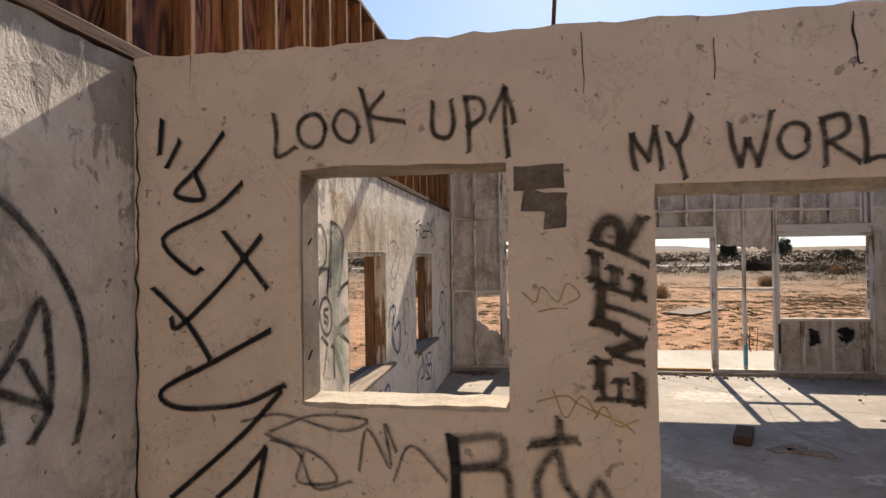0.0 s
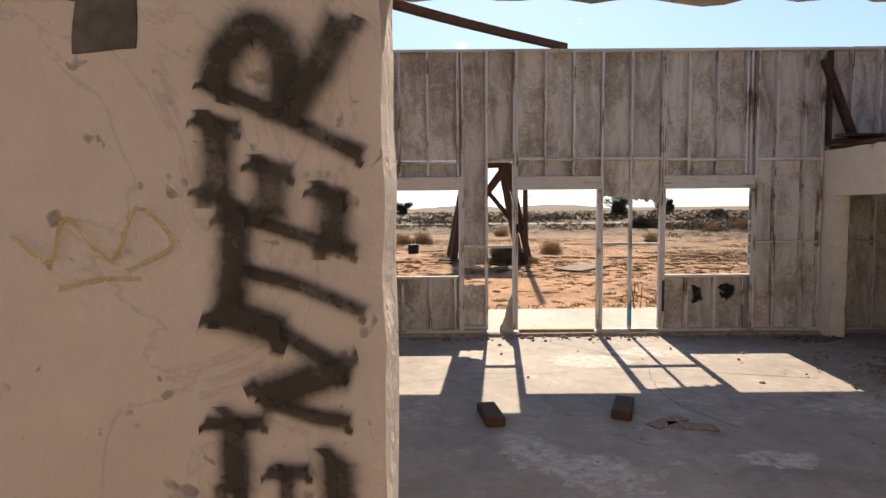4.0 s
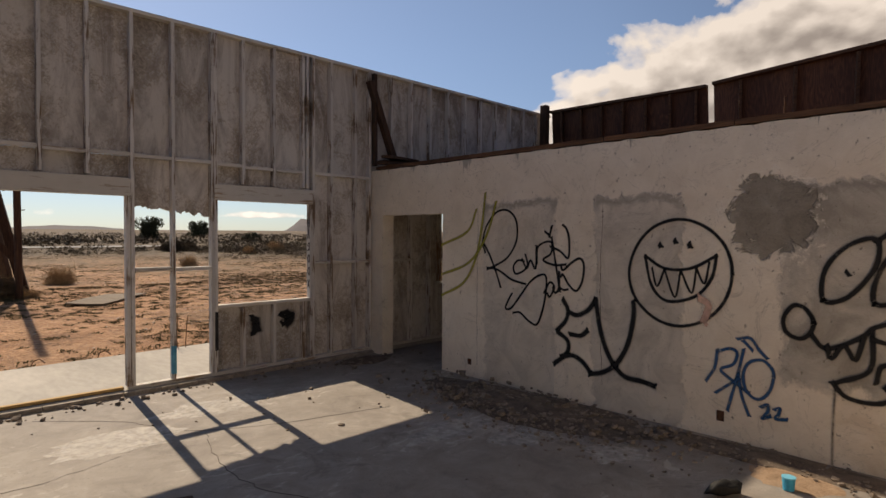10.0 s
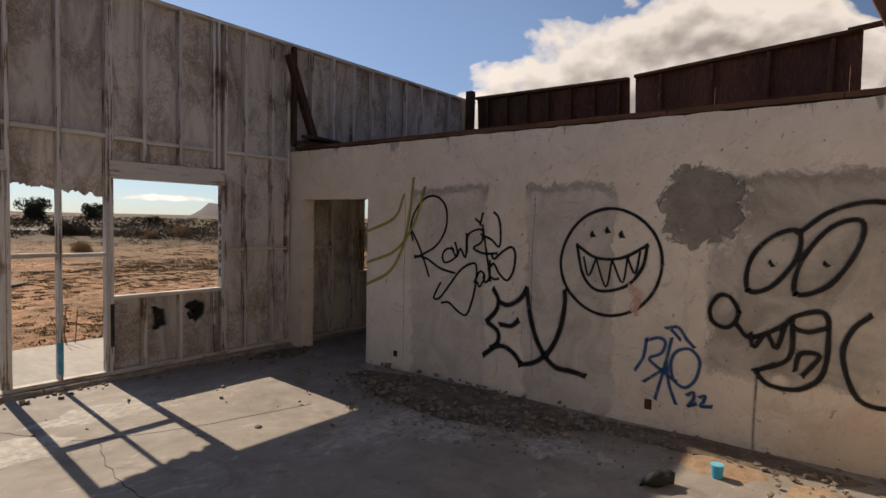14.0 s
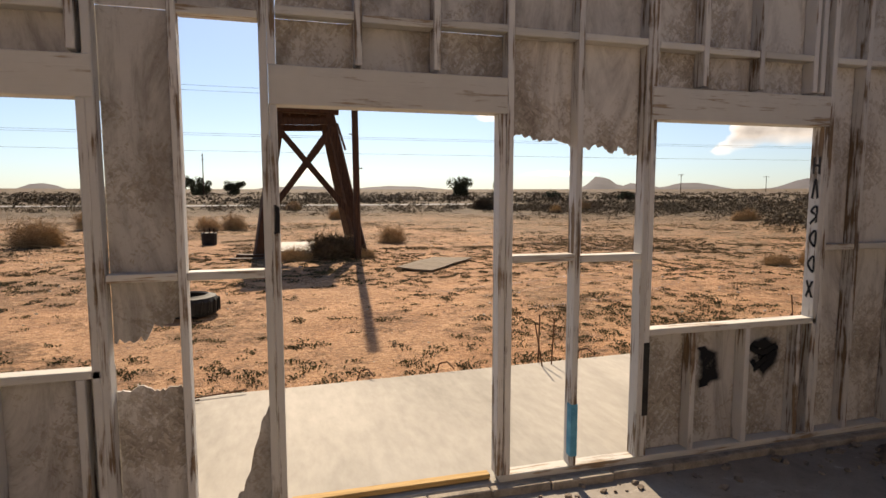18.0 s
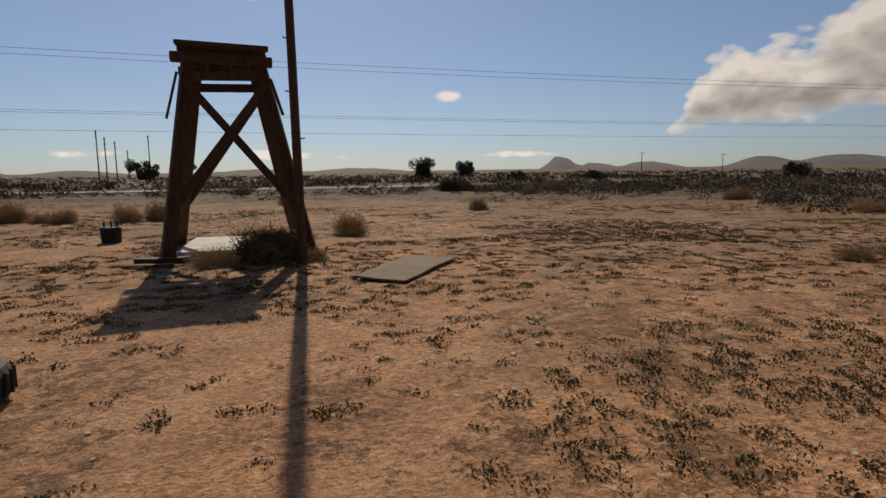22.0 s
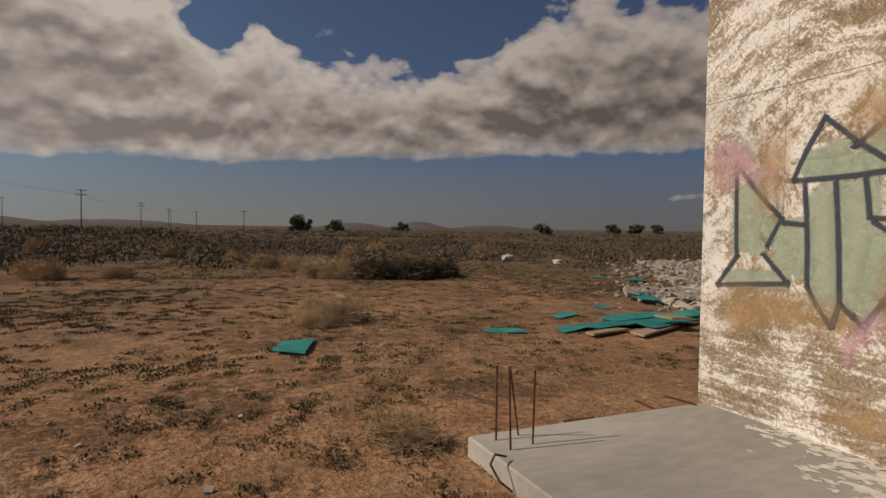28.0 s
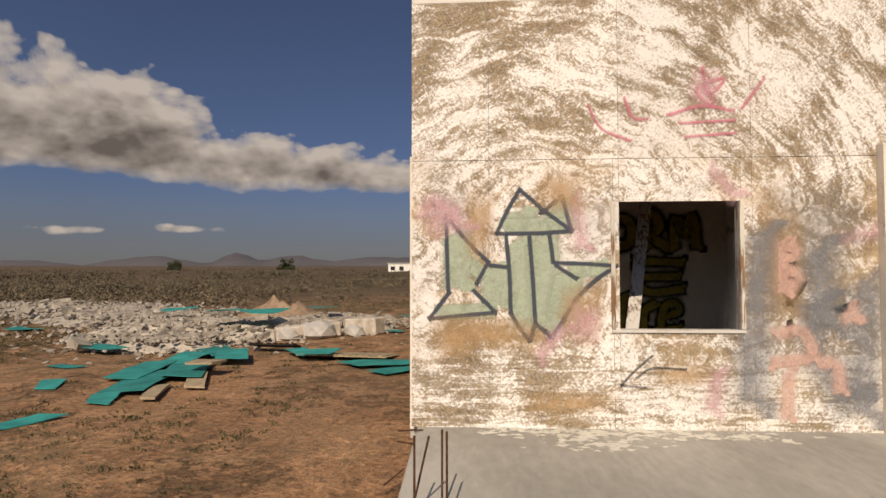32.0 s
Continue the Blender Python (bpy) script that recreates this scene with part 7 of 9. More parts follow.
# ---- loose things on the floor ----
def stone_mesh(seed, flat=1.0):
    rnd = random.Random(seed)
    bm = bmesh.new()
    if seed % 2:
        bmesh.ops.create_icosphere(bm, subdivisions=1, radius=0.5)
        k = 0.3
    else:
        bmesh.ops.create_cube(bm, size=0.85)
        k = 0.4
    for v in bm.verts:
        v.co *= rnd.uniform(1 - k, 1 + k * 0.6)
        v.co.z *= flat
    return bm


def scatter_stones(name, label, mat, spots, seed, flat=0.7, category="debris"):
    """Many small broken stones as one thing of loose stuff: spots are (x, y, spread x, spread y, count, size, floor height)."""
    rnd = random.Random(seed)
    base = []
    for k in range(4):
        b = stone_mesh(seed + k, flat)
        b.verts.ensure_lookup_table()
        base.append(([v.co.copy() for v in b.verts], [[v.index for v in f.verts] for f in b.faces]))
        b.free()
    verts, faces = [], []
    for x, y, sx, sy, count, size, z in spots:
        for _ in range(count):
            px, py = rnd.gauss(x, sx), rnd.gauss(y, sy)
            s = size * rnd.uniform(0.35, 1.0) ** 2 * 1.6
            m = Matrix.Translation((px, py, z + s * 0.18)) @ Euler((rnd.uniform(-0.4, 0.4), rnd.uniform(-0.4, 0.4), rnd.uniform(0, 6.3))).to_matrix().to_4x4() @ Matrix.Diagonal((s * rnd.uniform(0.7, 1.5), s, s, 1))
            vs, fs = base[rnd.randrange(4)]
            o = len(verts)
            verts += [m @ v for v in vs]
            faces += [[i + o for i in f] for f in fs]
    me = bpy.data.meshes.new(name)
    me.from_pydata(verts, [], faces)
    me.materials.append(mat)
    return tagged(new(name, me), label, category, kind="stuff")


def mound(name, label, mat, x, y, rx, ry, h, z, seed, category="dirt"):
    """A low heap with an uneven outline."""
    bm = bmesh.new()
    rings, seg = 7, 30
    grid = []
    for i in range(rings + 1):
        r = i / rings
        row = []
        for j in range(seg):
            a = j * 2 * math.pi / seg
            k = 1 + 0.32 * noise.noise(Vector((math.cos(a) * 1.6 + seed, math.sin(a) * 1.6, seed))) + 0.12 * noise.noise(Vector((math.cos(a) * 6, math.sin(a) * 6, seed)))
            px, py = x + math.cos(a) * r * rx * k, y + math.sin(a) * r * ry * k
            hh = h * (1 - r * r) * (0.7 + 0.6 * noise.noise(Vector((px * 3, py * 3, seed))) + 0.3 * noise.noise(Vector((px * 11, py * 11, seed))))
            row.append(bm.verts.new((px, py, z + max(hh, 0.003) if i < rings else z - 0.004)))
        grid.append(row)
    for a, b in zip(grid, grid[1:]):
        for j in range(seg):
            bm.faces.new((a[j], b[j], b[(j + 1) % seg], a[(j + 1) % seg]))
    return tagged(part(name, bm, mat, smooth=True), label, category)


M_SOIL = mottled("dark_floor_dirt", (0.075, 0.058, 0.044), (0.21, 0.16, 0.12), 6, 60, 0.95, bump=0.9)
M_SAND = mottled("light_floor_dirt", (0.22, 0.145, 0.09), (0.40, 0.28, 0.185), 6, 60, 0.95, bump=0.9)
M_GRAVEL = mottled("mixed_gravel", (0.11, 0.085, 0.065), (0.33, 0.27, 0.215), 9, 50, 0.95, bump=0.4)
mound("dirt_mound", "dark dirt and plaster crumbs heaped along the wall", M_SOIL, 5.60, 6.45, 0.52, 1.35, 0.075, FL, 1)
mound("dirt_mound", "dark dirt and plaster crumbs along the wall foot", M_SOIL, 5.85, 4.3, 0.22, 1.1, 0.05, FL, 2)
mound("dirt_mound", "sunlit sandy dirt and gravel on the floor", M_SAND, 5.0, 3.2, 0.65, 0.55, 0.05, FL, 3)
mound("dirt_mound", "sandy dirt beside the cup", M_SAND, 5.55, 4.05, 0.22, 0.3, 0.03, FL, 4)
mound("dirt_mound", "dark dirt in the room corner", M_SOIL, 5.7, 9.3, 0.45, 0.22, 0.04, FL, 5)
mound("dirt_mound", "dark dirt in the room corner by the framed wall", M_SOIL, -0.95, 9.45, 0.4, 0.16, 0.04, FL, 6)
scatter_stones("floor_gravel", "loose plaster crumbs, gravel and stones on the floor", M_GRAVEL,
               [(5.55, 6.4, 0.34, 0.75, 900, 0.026, FL + 0.02), (5.5, 6.5, 0.28, 0.75, 420, 0.042, FL + 0.03), (5.6, 6.6, 0.28, 0.7, 60, 0.065, FL + 0.03), (5.8, 4.6, 0.13, 0.8, 320, 0.032, FL + 0.01), (5.2, 5.6, 0.4, 0.4, 200, 0.022, FL), (5.0, 3.2, 0.35, 0.3, 160, 0.035, FL + 0.02),
                (4.3, 7.8, 0.6, 0.5, 12, 0.03, FL), (2.5, 8.6, 1.8, 0.6, 34, 0.03, FL), (5.6, 9.25, 0.4, 0.15, 60, 0.04, FL + 0.01), (2.0, 9.45, 2.0, 0.08, 150, 0.04, FL), (-0.9, 9.4, 0.4, 0.12, 60, 0.04, FL),
                (2.5, 5.0, 1.8, 1.4, 40, 0.025, FL), (-1.25, 7.0, 0.06, 1.6, 90, 0.025, FL)], 5)
for x, y, a, l in ((0.93, 6.28, 8, 0.42), (2.15, 6.42, -22, 0.44)):
    t = thing("wood_block", "short dark offcut of a timber beam on the floor", "wood block", "blocks on the floor", at=(x, y, FL))
    m = Matrix.Translation((x, y, FL)) @ Matrix.Rotation(radians(a), 4, "Z")
    bar("block", M_OLDWOOD, t, -0.085, 0.085, -l / 2, l / 2, 0.0, 0.085, turn=m, bevel=0.01)
for x, y, a in ((2.45, 6.15, 30), (2.62, 6.05, -12)):
    t = thing("board_scrap", "thin brown board scrap lying on the floor", "board", "scraps on the floor", at=(x, y, FL))
    m = Matrix.Translation((x, y, FL)) @ Matrix.Rotation(radians(a), 4, "Z")
    bar("scrap", M_SILLWOOD, t, -0.2, 0.2, -0.07, 0.07, 0.002, 0.016, turn=m)
t = thing("cup", "small bright blue plastic cup on the floor", "cup", at=(5.35, 4.02, FL))
bm = bmesh.new()
bmesh.ops.create_cone(bm, cap_ends=True, segments=18, radius1=0.035, radius2=0.042, depth=0.085, matrix=Matrix.Translation((5.35, 4.02, FL + 0.047)))
cup = part("cup_body", bm, mottled("blue_plastic", (0.02, 0.25, 0.42), (0.04, 0.36, 0.55), 9, 60, 0.5), t)
bm = bmesh.new()
bmesh.ops.create_cone(bm, cap_ends=True, segments=18, radius1=0.045, radius2=0.045, depth=0.008, matrix=Matrix.Translation((5.35, 4.02, FL + 0.092)))
part("rim", bm, mottled("pale_blue_plastic", (0.10, 0.40, 0.55), (0.16, 0.5, 0.66), 9, 60, 0.5), cup)
t = thing("rag", "crumpled black rag lying on the floor", "rag", at=(4.95, 4.3, FL))
bm = stone_mesh(77, 0.35)
bmesh.ops.subdivide_edges(bm, edges=bm.edges[:], cuts=2, use_grid_fill=True)
for v in bm.verts:
    v.co = Matrix.Rotation(radians(-35), 4, "Z") @ Vector((v.co.x * 0.32, v.co.y * 0.15, v.co.z * 0.32 + 0.05 + 0.03 * noise.noise(v.co * 6))) + Vector((4.95, 4.3, FL))
part("cloth", bm, M_RUBBER, t, smooth=True)
t = thing("brick", "broken orange brick lying on the floor", "brick", at=(5.45, 3.0, FL))
bm = bmesh.new()
block(bm, -0.1, 0.09, -0.05, 0.05, 0.0, 0.06, Matrix.Translation((5.45, 3.0, FL)) @ Matrix.Rotation(0.5, 4, "Z"))
part("brick_body", bm, mottled("orange_brick", (0.25, 0.10, 0.05), (0.42, 0.20, 0.11), 9, 50), t, bevel=0.012)
for pts in (((5.9, 2.35, FL), (5.2, 2.75, FL), 0.06), ((5.55, 2.3, FL), (5.75, 2.95, FL), 0.05)):
    t = thing("lath", "thin wooden lath lying in the corner", "lath", "laths in the corner")
    beam("lath", M_SILLWOOD, t, Vector(pts[0]) + Vector((0, 0, 0.03)), Vector(pts[1]) + Vector((0, 0, 0.03)), pts[2], 0.03)
# timber-framed pit by the west wall
t = thing("floor_pit", "timber-edged floor pit full of dark litter", "pit", at=(-1.1, 6.0, FL))
for a, b in (((-1.34, 5.7), (-1.34, 6.3)), ((-0.85, 5.62), (-0.80, 6.3)), ((-1.36, 5.66), (-0.82, 5.6)), ((-1.36, 6.3), (-0.78, 6.32))):
    beam("curb_board", M_OLDWOOD, t, (*a, FL + 0.02), (*b, FL + 0.02), 0.05, 0.05)
bar("litter_bed", M_SOIL, t, -1.33, -0.86, 5.68, 6.29, FL + 0.002, FL + 0.008, bevel=0)
scatter_stones("pit_litter", "small broken glass and litter in the pit", M_GRAVEL, [(-1.1, 5.98, 0.1, 0.13, 70, 0.035, FL + 0.01)], 8)
# outlet box on the east wall
bar("outlet_box", M_RUST, wr, RW - 0.004, RW + 0.02, 4.70, 4.76, 0.10, 0.19, "small empty outlet box", bevel=0)
bar("outlet_box", M_RUST, wr, RW - 0.004, RW + 0.02, 7.66, 7.72, 0.10, 0.17, "small empty outlet box", bevel=0)
# white floor stains
for i, (x, y, rx, ry) in enumerate(((4.9, 6.0, 0.35, 0.2), (4.5, 6.5, 0.45, 0.18), (5.1, 5.2, 0.25, 0.2), (3.0, 5.4, 0.3, 0.15), (1.6, 5.2, 0.3, 0.3), (3.3, 8.6, 0.6, 0.25), (2.3, 8.2, 0.5, 0.3), (1.2, 5.6, 0.25, 0.4))):
    bm = bmesh.new()
    ring = []
    for j in range(36):
        a = j * math.pi / 18
        k = 1 + 0.5 * noise.noise(Vector((math.cos(a) * 2 + i, math.sin(a) * 2, i))) + 0.25 * noise.noise(Vector((math.cos(a) * 7, math.sin(a) * 7, i)))
        ring.append(bm.verts.new((x + math.cos(a) * rx * k, y + math.sin(a) * ry * k, FL + 0.0012 + i * 0.0001)))
    bm.faces.new(ring)
    part("floor_stain", bm, PAINT["stain"], bpy.data.objects["floor"], "pale lime stain on the concrete")

# ---- the yard: tyre, rebar, boards ----
def ring_mesh(outer, inner, width, seg=48):
    """A tyre: a rounded ring with tread blocks, lying flat."""
    bm = bmesh.new()
    prof = [(inner, 0.06 * width), (inner + 0.03, 0.0), (outer - 0.10, 0.02), (outer - 0.03, 0.10 * width), (outer, 0.28 * width), (outer, 0.72 * width), (outer - 0.03, 0.9 * width), (outer - 0.10, width - 0.02), (inner + 0.03, width), (inner, 0.94 * width), (inner + 0.02, 0.8 * width), (outer - 0.06, 0.6 * width), (outer - 0.06, 0.4 * width), (inner + 0.02, 0.2 * width)]
    rows = []
    for j in range(seg):
        a = j * 2 * math.pi / seg
        rows.append([bm.verts.new((math.cos(a) * (r + (0.012 if j % 2 and r > outer - 0.02 else 0)), math.sin(a) * (r + (0.012 if j % 2 and r > outer - 0.02 else 0)), z)) for r, z in prof])
    for j in range(seg):
        a, b = rows[j], rows[(j + 1) % seg]
        for i in range(len(prof)):
            k = (i + 1) % len(prof)
            bm.faces.new((a[i], b[i], b[k], a[k]))
    return bm


t = thing("tyre", "large black truck tyre lying flat on the dirt", "tyre", at=(0.24, 15.78, ground_z(0.24, 15.78) - 0.01))
ob = part("tread_ring", ring_mesh(0.42, 0.25, 0.32), M_RUBBER, t, smooth=False)
ob.location = (0, 0, 0)
for k in range(24):
    a = k * math.pi / 12
    bm = bmesh.new()
    between(bm, (0.424 * math.cos(a), 0.424 * math.sin(a), 0.07), (0.424 * math.cos(a + 0.08), 0.424 * math.sin(a + 0.08), 0.25), 0.04, 0.012, a)
    part("tread_block", bm, M_RUBBER, ob).location = (0, 0, 0)


def rod_path(name, label, pts, r=0.007, group="rebar by the slab"):
    t = thing(name, label, "rebar", group, at=pts[0])
    bm = bmesh.new()
    for a, b in zip(pts, pts[1:]):
        between(bm, a, b, 2 * r, 2 * r, sides=6)
    return part("rod", bm, M_RUST, t)


for x, y, dx, dy, h in ((10.32, 11.85, 0.0, 0.0, 0.52), (10.36, 11.65, -0.12, 0.14, 0.5), (10.13, 11.84, 0.0, 0.02, 0.55), (10.17, 11.65, 0.0, -0.01, 0.50), (4.02, 11.75, 0.06, 0.1, 0.46), (4.12, 11.66, 0.05, 0.05, 0.44), (4.0, 11.6, -0.03, 0.12, 0.4), (7.3, 11.85, -0.05, 0.02, 0.5), (7.42, 11.82, 0.02, 0.05, 0.48), (6.95, 11.80, 0.15, -0.1, 0.35)):
    rod_path("rebar", "rusty bent rebar standing out of the slab", [(x, y, -0.02), (x + dx, y + dy, h)])
for i in range(13):
    x = 0.7 + i * 0.76
    if abs(x - 4) < 0.3:
        continue
    y = 11.55 + 0.45 * (x + 1.62) / 12.1
    rod_path("rebar", "rusty hooked rebar at the slab edge", [(x, y + 0.02, -0.12), (x + 0.02, y + 0.10, -0.05), (x + 0.06, y + 0.14, 0.04), (x + 0.12, y + 0.08, 0.07), (x + 0.16, y - 0.02, 0.03)])
for a, b in (((0.55, 11.5, 0.01), (1.3, 11.62, 0.03)), ((0.5, 11.35, 0.01), (0.95, 11.5, 0.02)), ((10.5, 10.9, 0.0), (10.62, 11.1, -0.05)), ((10.5, 10.3, 0.0), (10.62, 10.4, 0.05)), ((10.45, 9.9, 0.01), (10.66, 10.05, 0.04))):
    rod_path("rebar", "rusty rebar length lying on the slab", [a, b])

M_WEATHER = timber("grey_weathered_board", (0.08, 0.06, 0.042), (0.25, 0.195, 0.135), 0, 0.9)
def sheet(name, label, category, pts, thick, mat, z=None, bend=0.03, seed=0, group="", lift=0.0):
    """A flat loose sheet with an uneven outline lying on the ground."""
    cx, cy = sum(p[0] for p in pts) / len(pts), sum(p[1] for p in pts) / len(pts)
    base = ground_z(cx, cy) if z is None else z
    bm = bmesh.new()
    out = []
    for a, b in zip(pts, pts[1:] + pts[:1]):
        for i in range(4):
            out.append((a[0] + (b[0] - a[0]) * i / 4 + 0.02 * noise.noise(Vector((i, a[0] * 5, seed))), a[1] + (b[1] - a[1]) * i / 4 + 0.02 * noise.noise(Vector((i, a[1] * 5, seed + 3)))))
    def hz(x, y):
        return base + lift + bend * (0.7 + noise.noise(Vector((x * 1.3, y * 1.3, seed))))
    top = [bm.verts.new((x, y, hz(x, y) + thick)) for x, y in out]
    low = [bm.verts.new((x, y, hz(x, y))) for x, y in out]
    mt, ml = bm.verts.new((cx, cy, hz(cx, cy) + thick)), bm.verts.new((cx, cy, hz(cx, cy)))
    for i in range(len(out)):
        j = (i + 1) % len(out)
        bm.faces.new((mt, top[i], top[j])), bm.faces.new((ml, low[j], low[i])), bm.faces.new((top[i], low[i], low[j], top[j]))
    return tagged(part(name, bm, mat), label, category, group)


M_PAD = mottled("chalky_pad", (0.44, 0.41, 0.36), (0.66, 0.62, 0.55), 2.0, 20.0, 0.9)
sheet("plywood_sheet", "weathered grey plywood sheet lying on the dirt", "board", [(4.20, 20.0), (4.88, 19.30), (6.55, 21.32), (5.60, 21.85)], 0.03, M_WEATHER, bend=0.045, lift=0.012)
sheet("concrete_pad", "pale concrete pad under the tank stand", "slab", [(1.02, 24.3), (3.7, 24.1), (3.9, 27.3), (1.25, 27.5)], 0.08, M_PAD, bend=0.01, seed=2)
sheet("board_scrap", "dark board scrap on the dirt by the tank stand", "board", [(0.2, 22.75), (1.15, 22.6), (1.15, 22.82), (0.25, 22.98)], 0.03, M_OLDWOOD, seed=3, lift=0.01)
sheet("board_scrap", "pale board scrap on the dirt by the tank stand", "board", [(1.2, 19.9), (1.7, 20.3), (1.6, 20.45), (1.1, 20.05)], 0.02, M_WEATHER, seed=4, lift=0.01)
sheet("board_scrap", "pale scrap of board on the dirt", "board", [(-3.2, 9.6), (-2.9, 9.5), (-2.8, 9.65), (-3.1, 9.75)], 0.02, M_WEATHER, seed=5, lift=0.01)
sheet("foot_board", "dark foot board under the tank stand leg", "board", [(0.35, 23.35), (1.4, 23.25), (1.42, 23.55), (0.4, 23.65)], 0.10, M_OLDWOOD, seed=6)
t = thing("bucket", "small dark metal bucket with upright bolts", "bucket", at=(-0.84, 27.7, ground_z(-0.84, 27.7)))
bm = bmesh.new()
bmesh.ops.create_cone(bm, cap_ends=True, segments=16, radius1=0.24, radius2=0.26, depth=0.42, matrix=Matrix.Translation((0, 0, 0.20)))
drum = part("drum", bm, M_RUBBER, t)
drum.location = (0, 0, 0)
for dx in (-0.15, 0.02, 0.16):
    bm = bmesh.new()
    between(bm, (dx, 0, 0.4), (dx, 0, 0.56), 0.05, 0.05, sides=6)
    part("bolt", bm, M_RUST, drum).location = (0, 0, 0)

PAINT["rut"] = spray_material("pale_wheel_rut", (0.40, 0.225, 0.13), 0.30, 0.6, 7.0)
spray("G", "rut", 0.30, [[(11.5, 23.3), (11.1, 21.5), (10.2, 19.6), (8.9, 18.3), (7.2, 17.4), (4.5, 16.8)], [(12.3, 23.2), (11.3, 20.4), (10.3, 18.8), (9.1, 17.7), (7.7, 16.8), (5.0, 16.0)], [(12.6, 21.0), (11.0, 18.4), (9.4, 16.6), (7.7, 15.5), (5.4, 14.8)]], "wheel_rut")

# ---- rubble and teal roofing ----
M_PANEL = timber("tan_slatted_panel", (0.24, 0.18, 0.11), (0.48, 0.38, 0.25), 1, 0.85)
HEAP = [(17.5, 0.0, 1.9, 1.1, 260, 0.30), (20.5, -2.5, 2.2, 1.4, 240, 0.34), (24.0, -5.5, 2.2, 1.6, 200, 0.36), (14.0, -0.8, 1.3, 1.1, 240, 0.32), (16.8, 3.3, 1.2, 0.7, 220, 0.26), (27.5, -7.5, 2.0, 1.2, 110, 0.36), (15.3, 1.0, 1.0, 0.9, 120, 0.3)]
spots = []
for x, y, sx, sy, n, s in HEAP:
    z = ground_z(x, y)
    spots.append((x, y, sx, sy, n * 3, s * 0.38, z))
    spots.append((x, y, sx * 0.65, sy * 0.6, n * 3, s * 0.40, z + 0.2))
    spots.append((x, y, sx * 0.7, sy * 0.6, n // 4, s * 0.85, z + 0.12))
    mound("rubble_mound", "low heap of pale concrete rubble and dust", M_RUBBLE, x, y, sx * 1.5, sy * 1.4, 0.35, z - 0.01, x, "rubble")
scatter_stones("rubble", "broken pale concrete and plaster rubble", M_RUBBLE, spots, 21, 0.6, "rubble")
mound("sand_heap", "small tan sand heap among the rubble", M_SAND, 16.0, -2.2, 1.6, 1.2, 0.75, ground_z(16, -2), 33)
for i, (x, y, s, a) in enumerate(((25.8, 7.75, 0.5, 20), (13.6, 2.0, 0.62, 35), (12.9, 1.5, 0.4, 10), (31.2, -2.5, 0.42, 60), (34.5, -1.4, 0.5, 15), (14.3, 2.2, 0.4, 50))):
    t = thing("boulder", "grey broken concrete boulder on the dirt", "boulder", "boulders by the rubble", at=(x, y, ground_z(x, y)))
    bm = stone_mesh(91 + 2 * i, 0.62)
    bmesh.ops.subdivide_edges(bm, edges=bm.edges[:], cuts=1, use_grid_fill=True)
    for v in bm.verts:
        v.co = v.co * s * 1.6 * (1 + 0.12 * noise.noise(v.co * 5)) + Vector((0, 0, s * 0.32))
    part("rock", bm, M_RUBBLE if i == 0 else M_GREY, t).location = (0, 0, 0)
for i, (x, y, l, w, h, a) in enumerate(((13.9, 1.9, 1.5, 0.4, 0.32, 28), (12.75, 0.9, 0.9, 0.5, 0.4, -20), (20.2, -1.8, 1.2, 0.6, 0.2, 12))):
    t = thing("concrete_block", "broken concrete footing block in the rubble", "concrete block", "concrete blocks", at=(x, y, ground_z(x, y)))
    bm = bmesh.new()
    block(bm, -l / 2, l / 2, -w / 2, w / 2, -0.02, h, Matrix.Translation((x, y, ground_z(x, y))) @ Matrix.Rotation(radians(a), 4, "Z") @ Matrix.Rotation(0.06, 4, "Y"))
    part("block", bm, M_RUBBLE, t, bevel=0.03)

rnd = random.Random(11)
def quad(x, y, l, w, a, cut=0.2):
    ca, sa = math.cos(radians(a)), math.sin(radians(a))
    pts = [(-l / 2, -w / 2), (l / 2, -w / 2 * (1 - cut)), (l / 2 * (1 - cut), w / 2), (-l / 2 * (1 - cut * 0.6), w / 2 * (1 - cut))]
    return [(x + u * ca - v * sa, y + u * sa + v * ca) for u, v in pts]


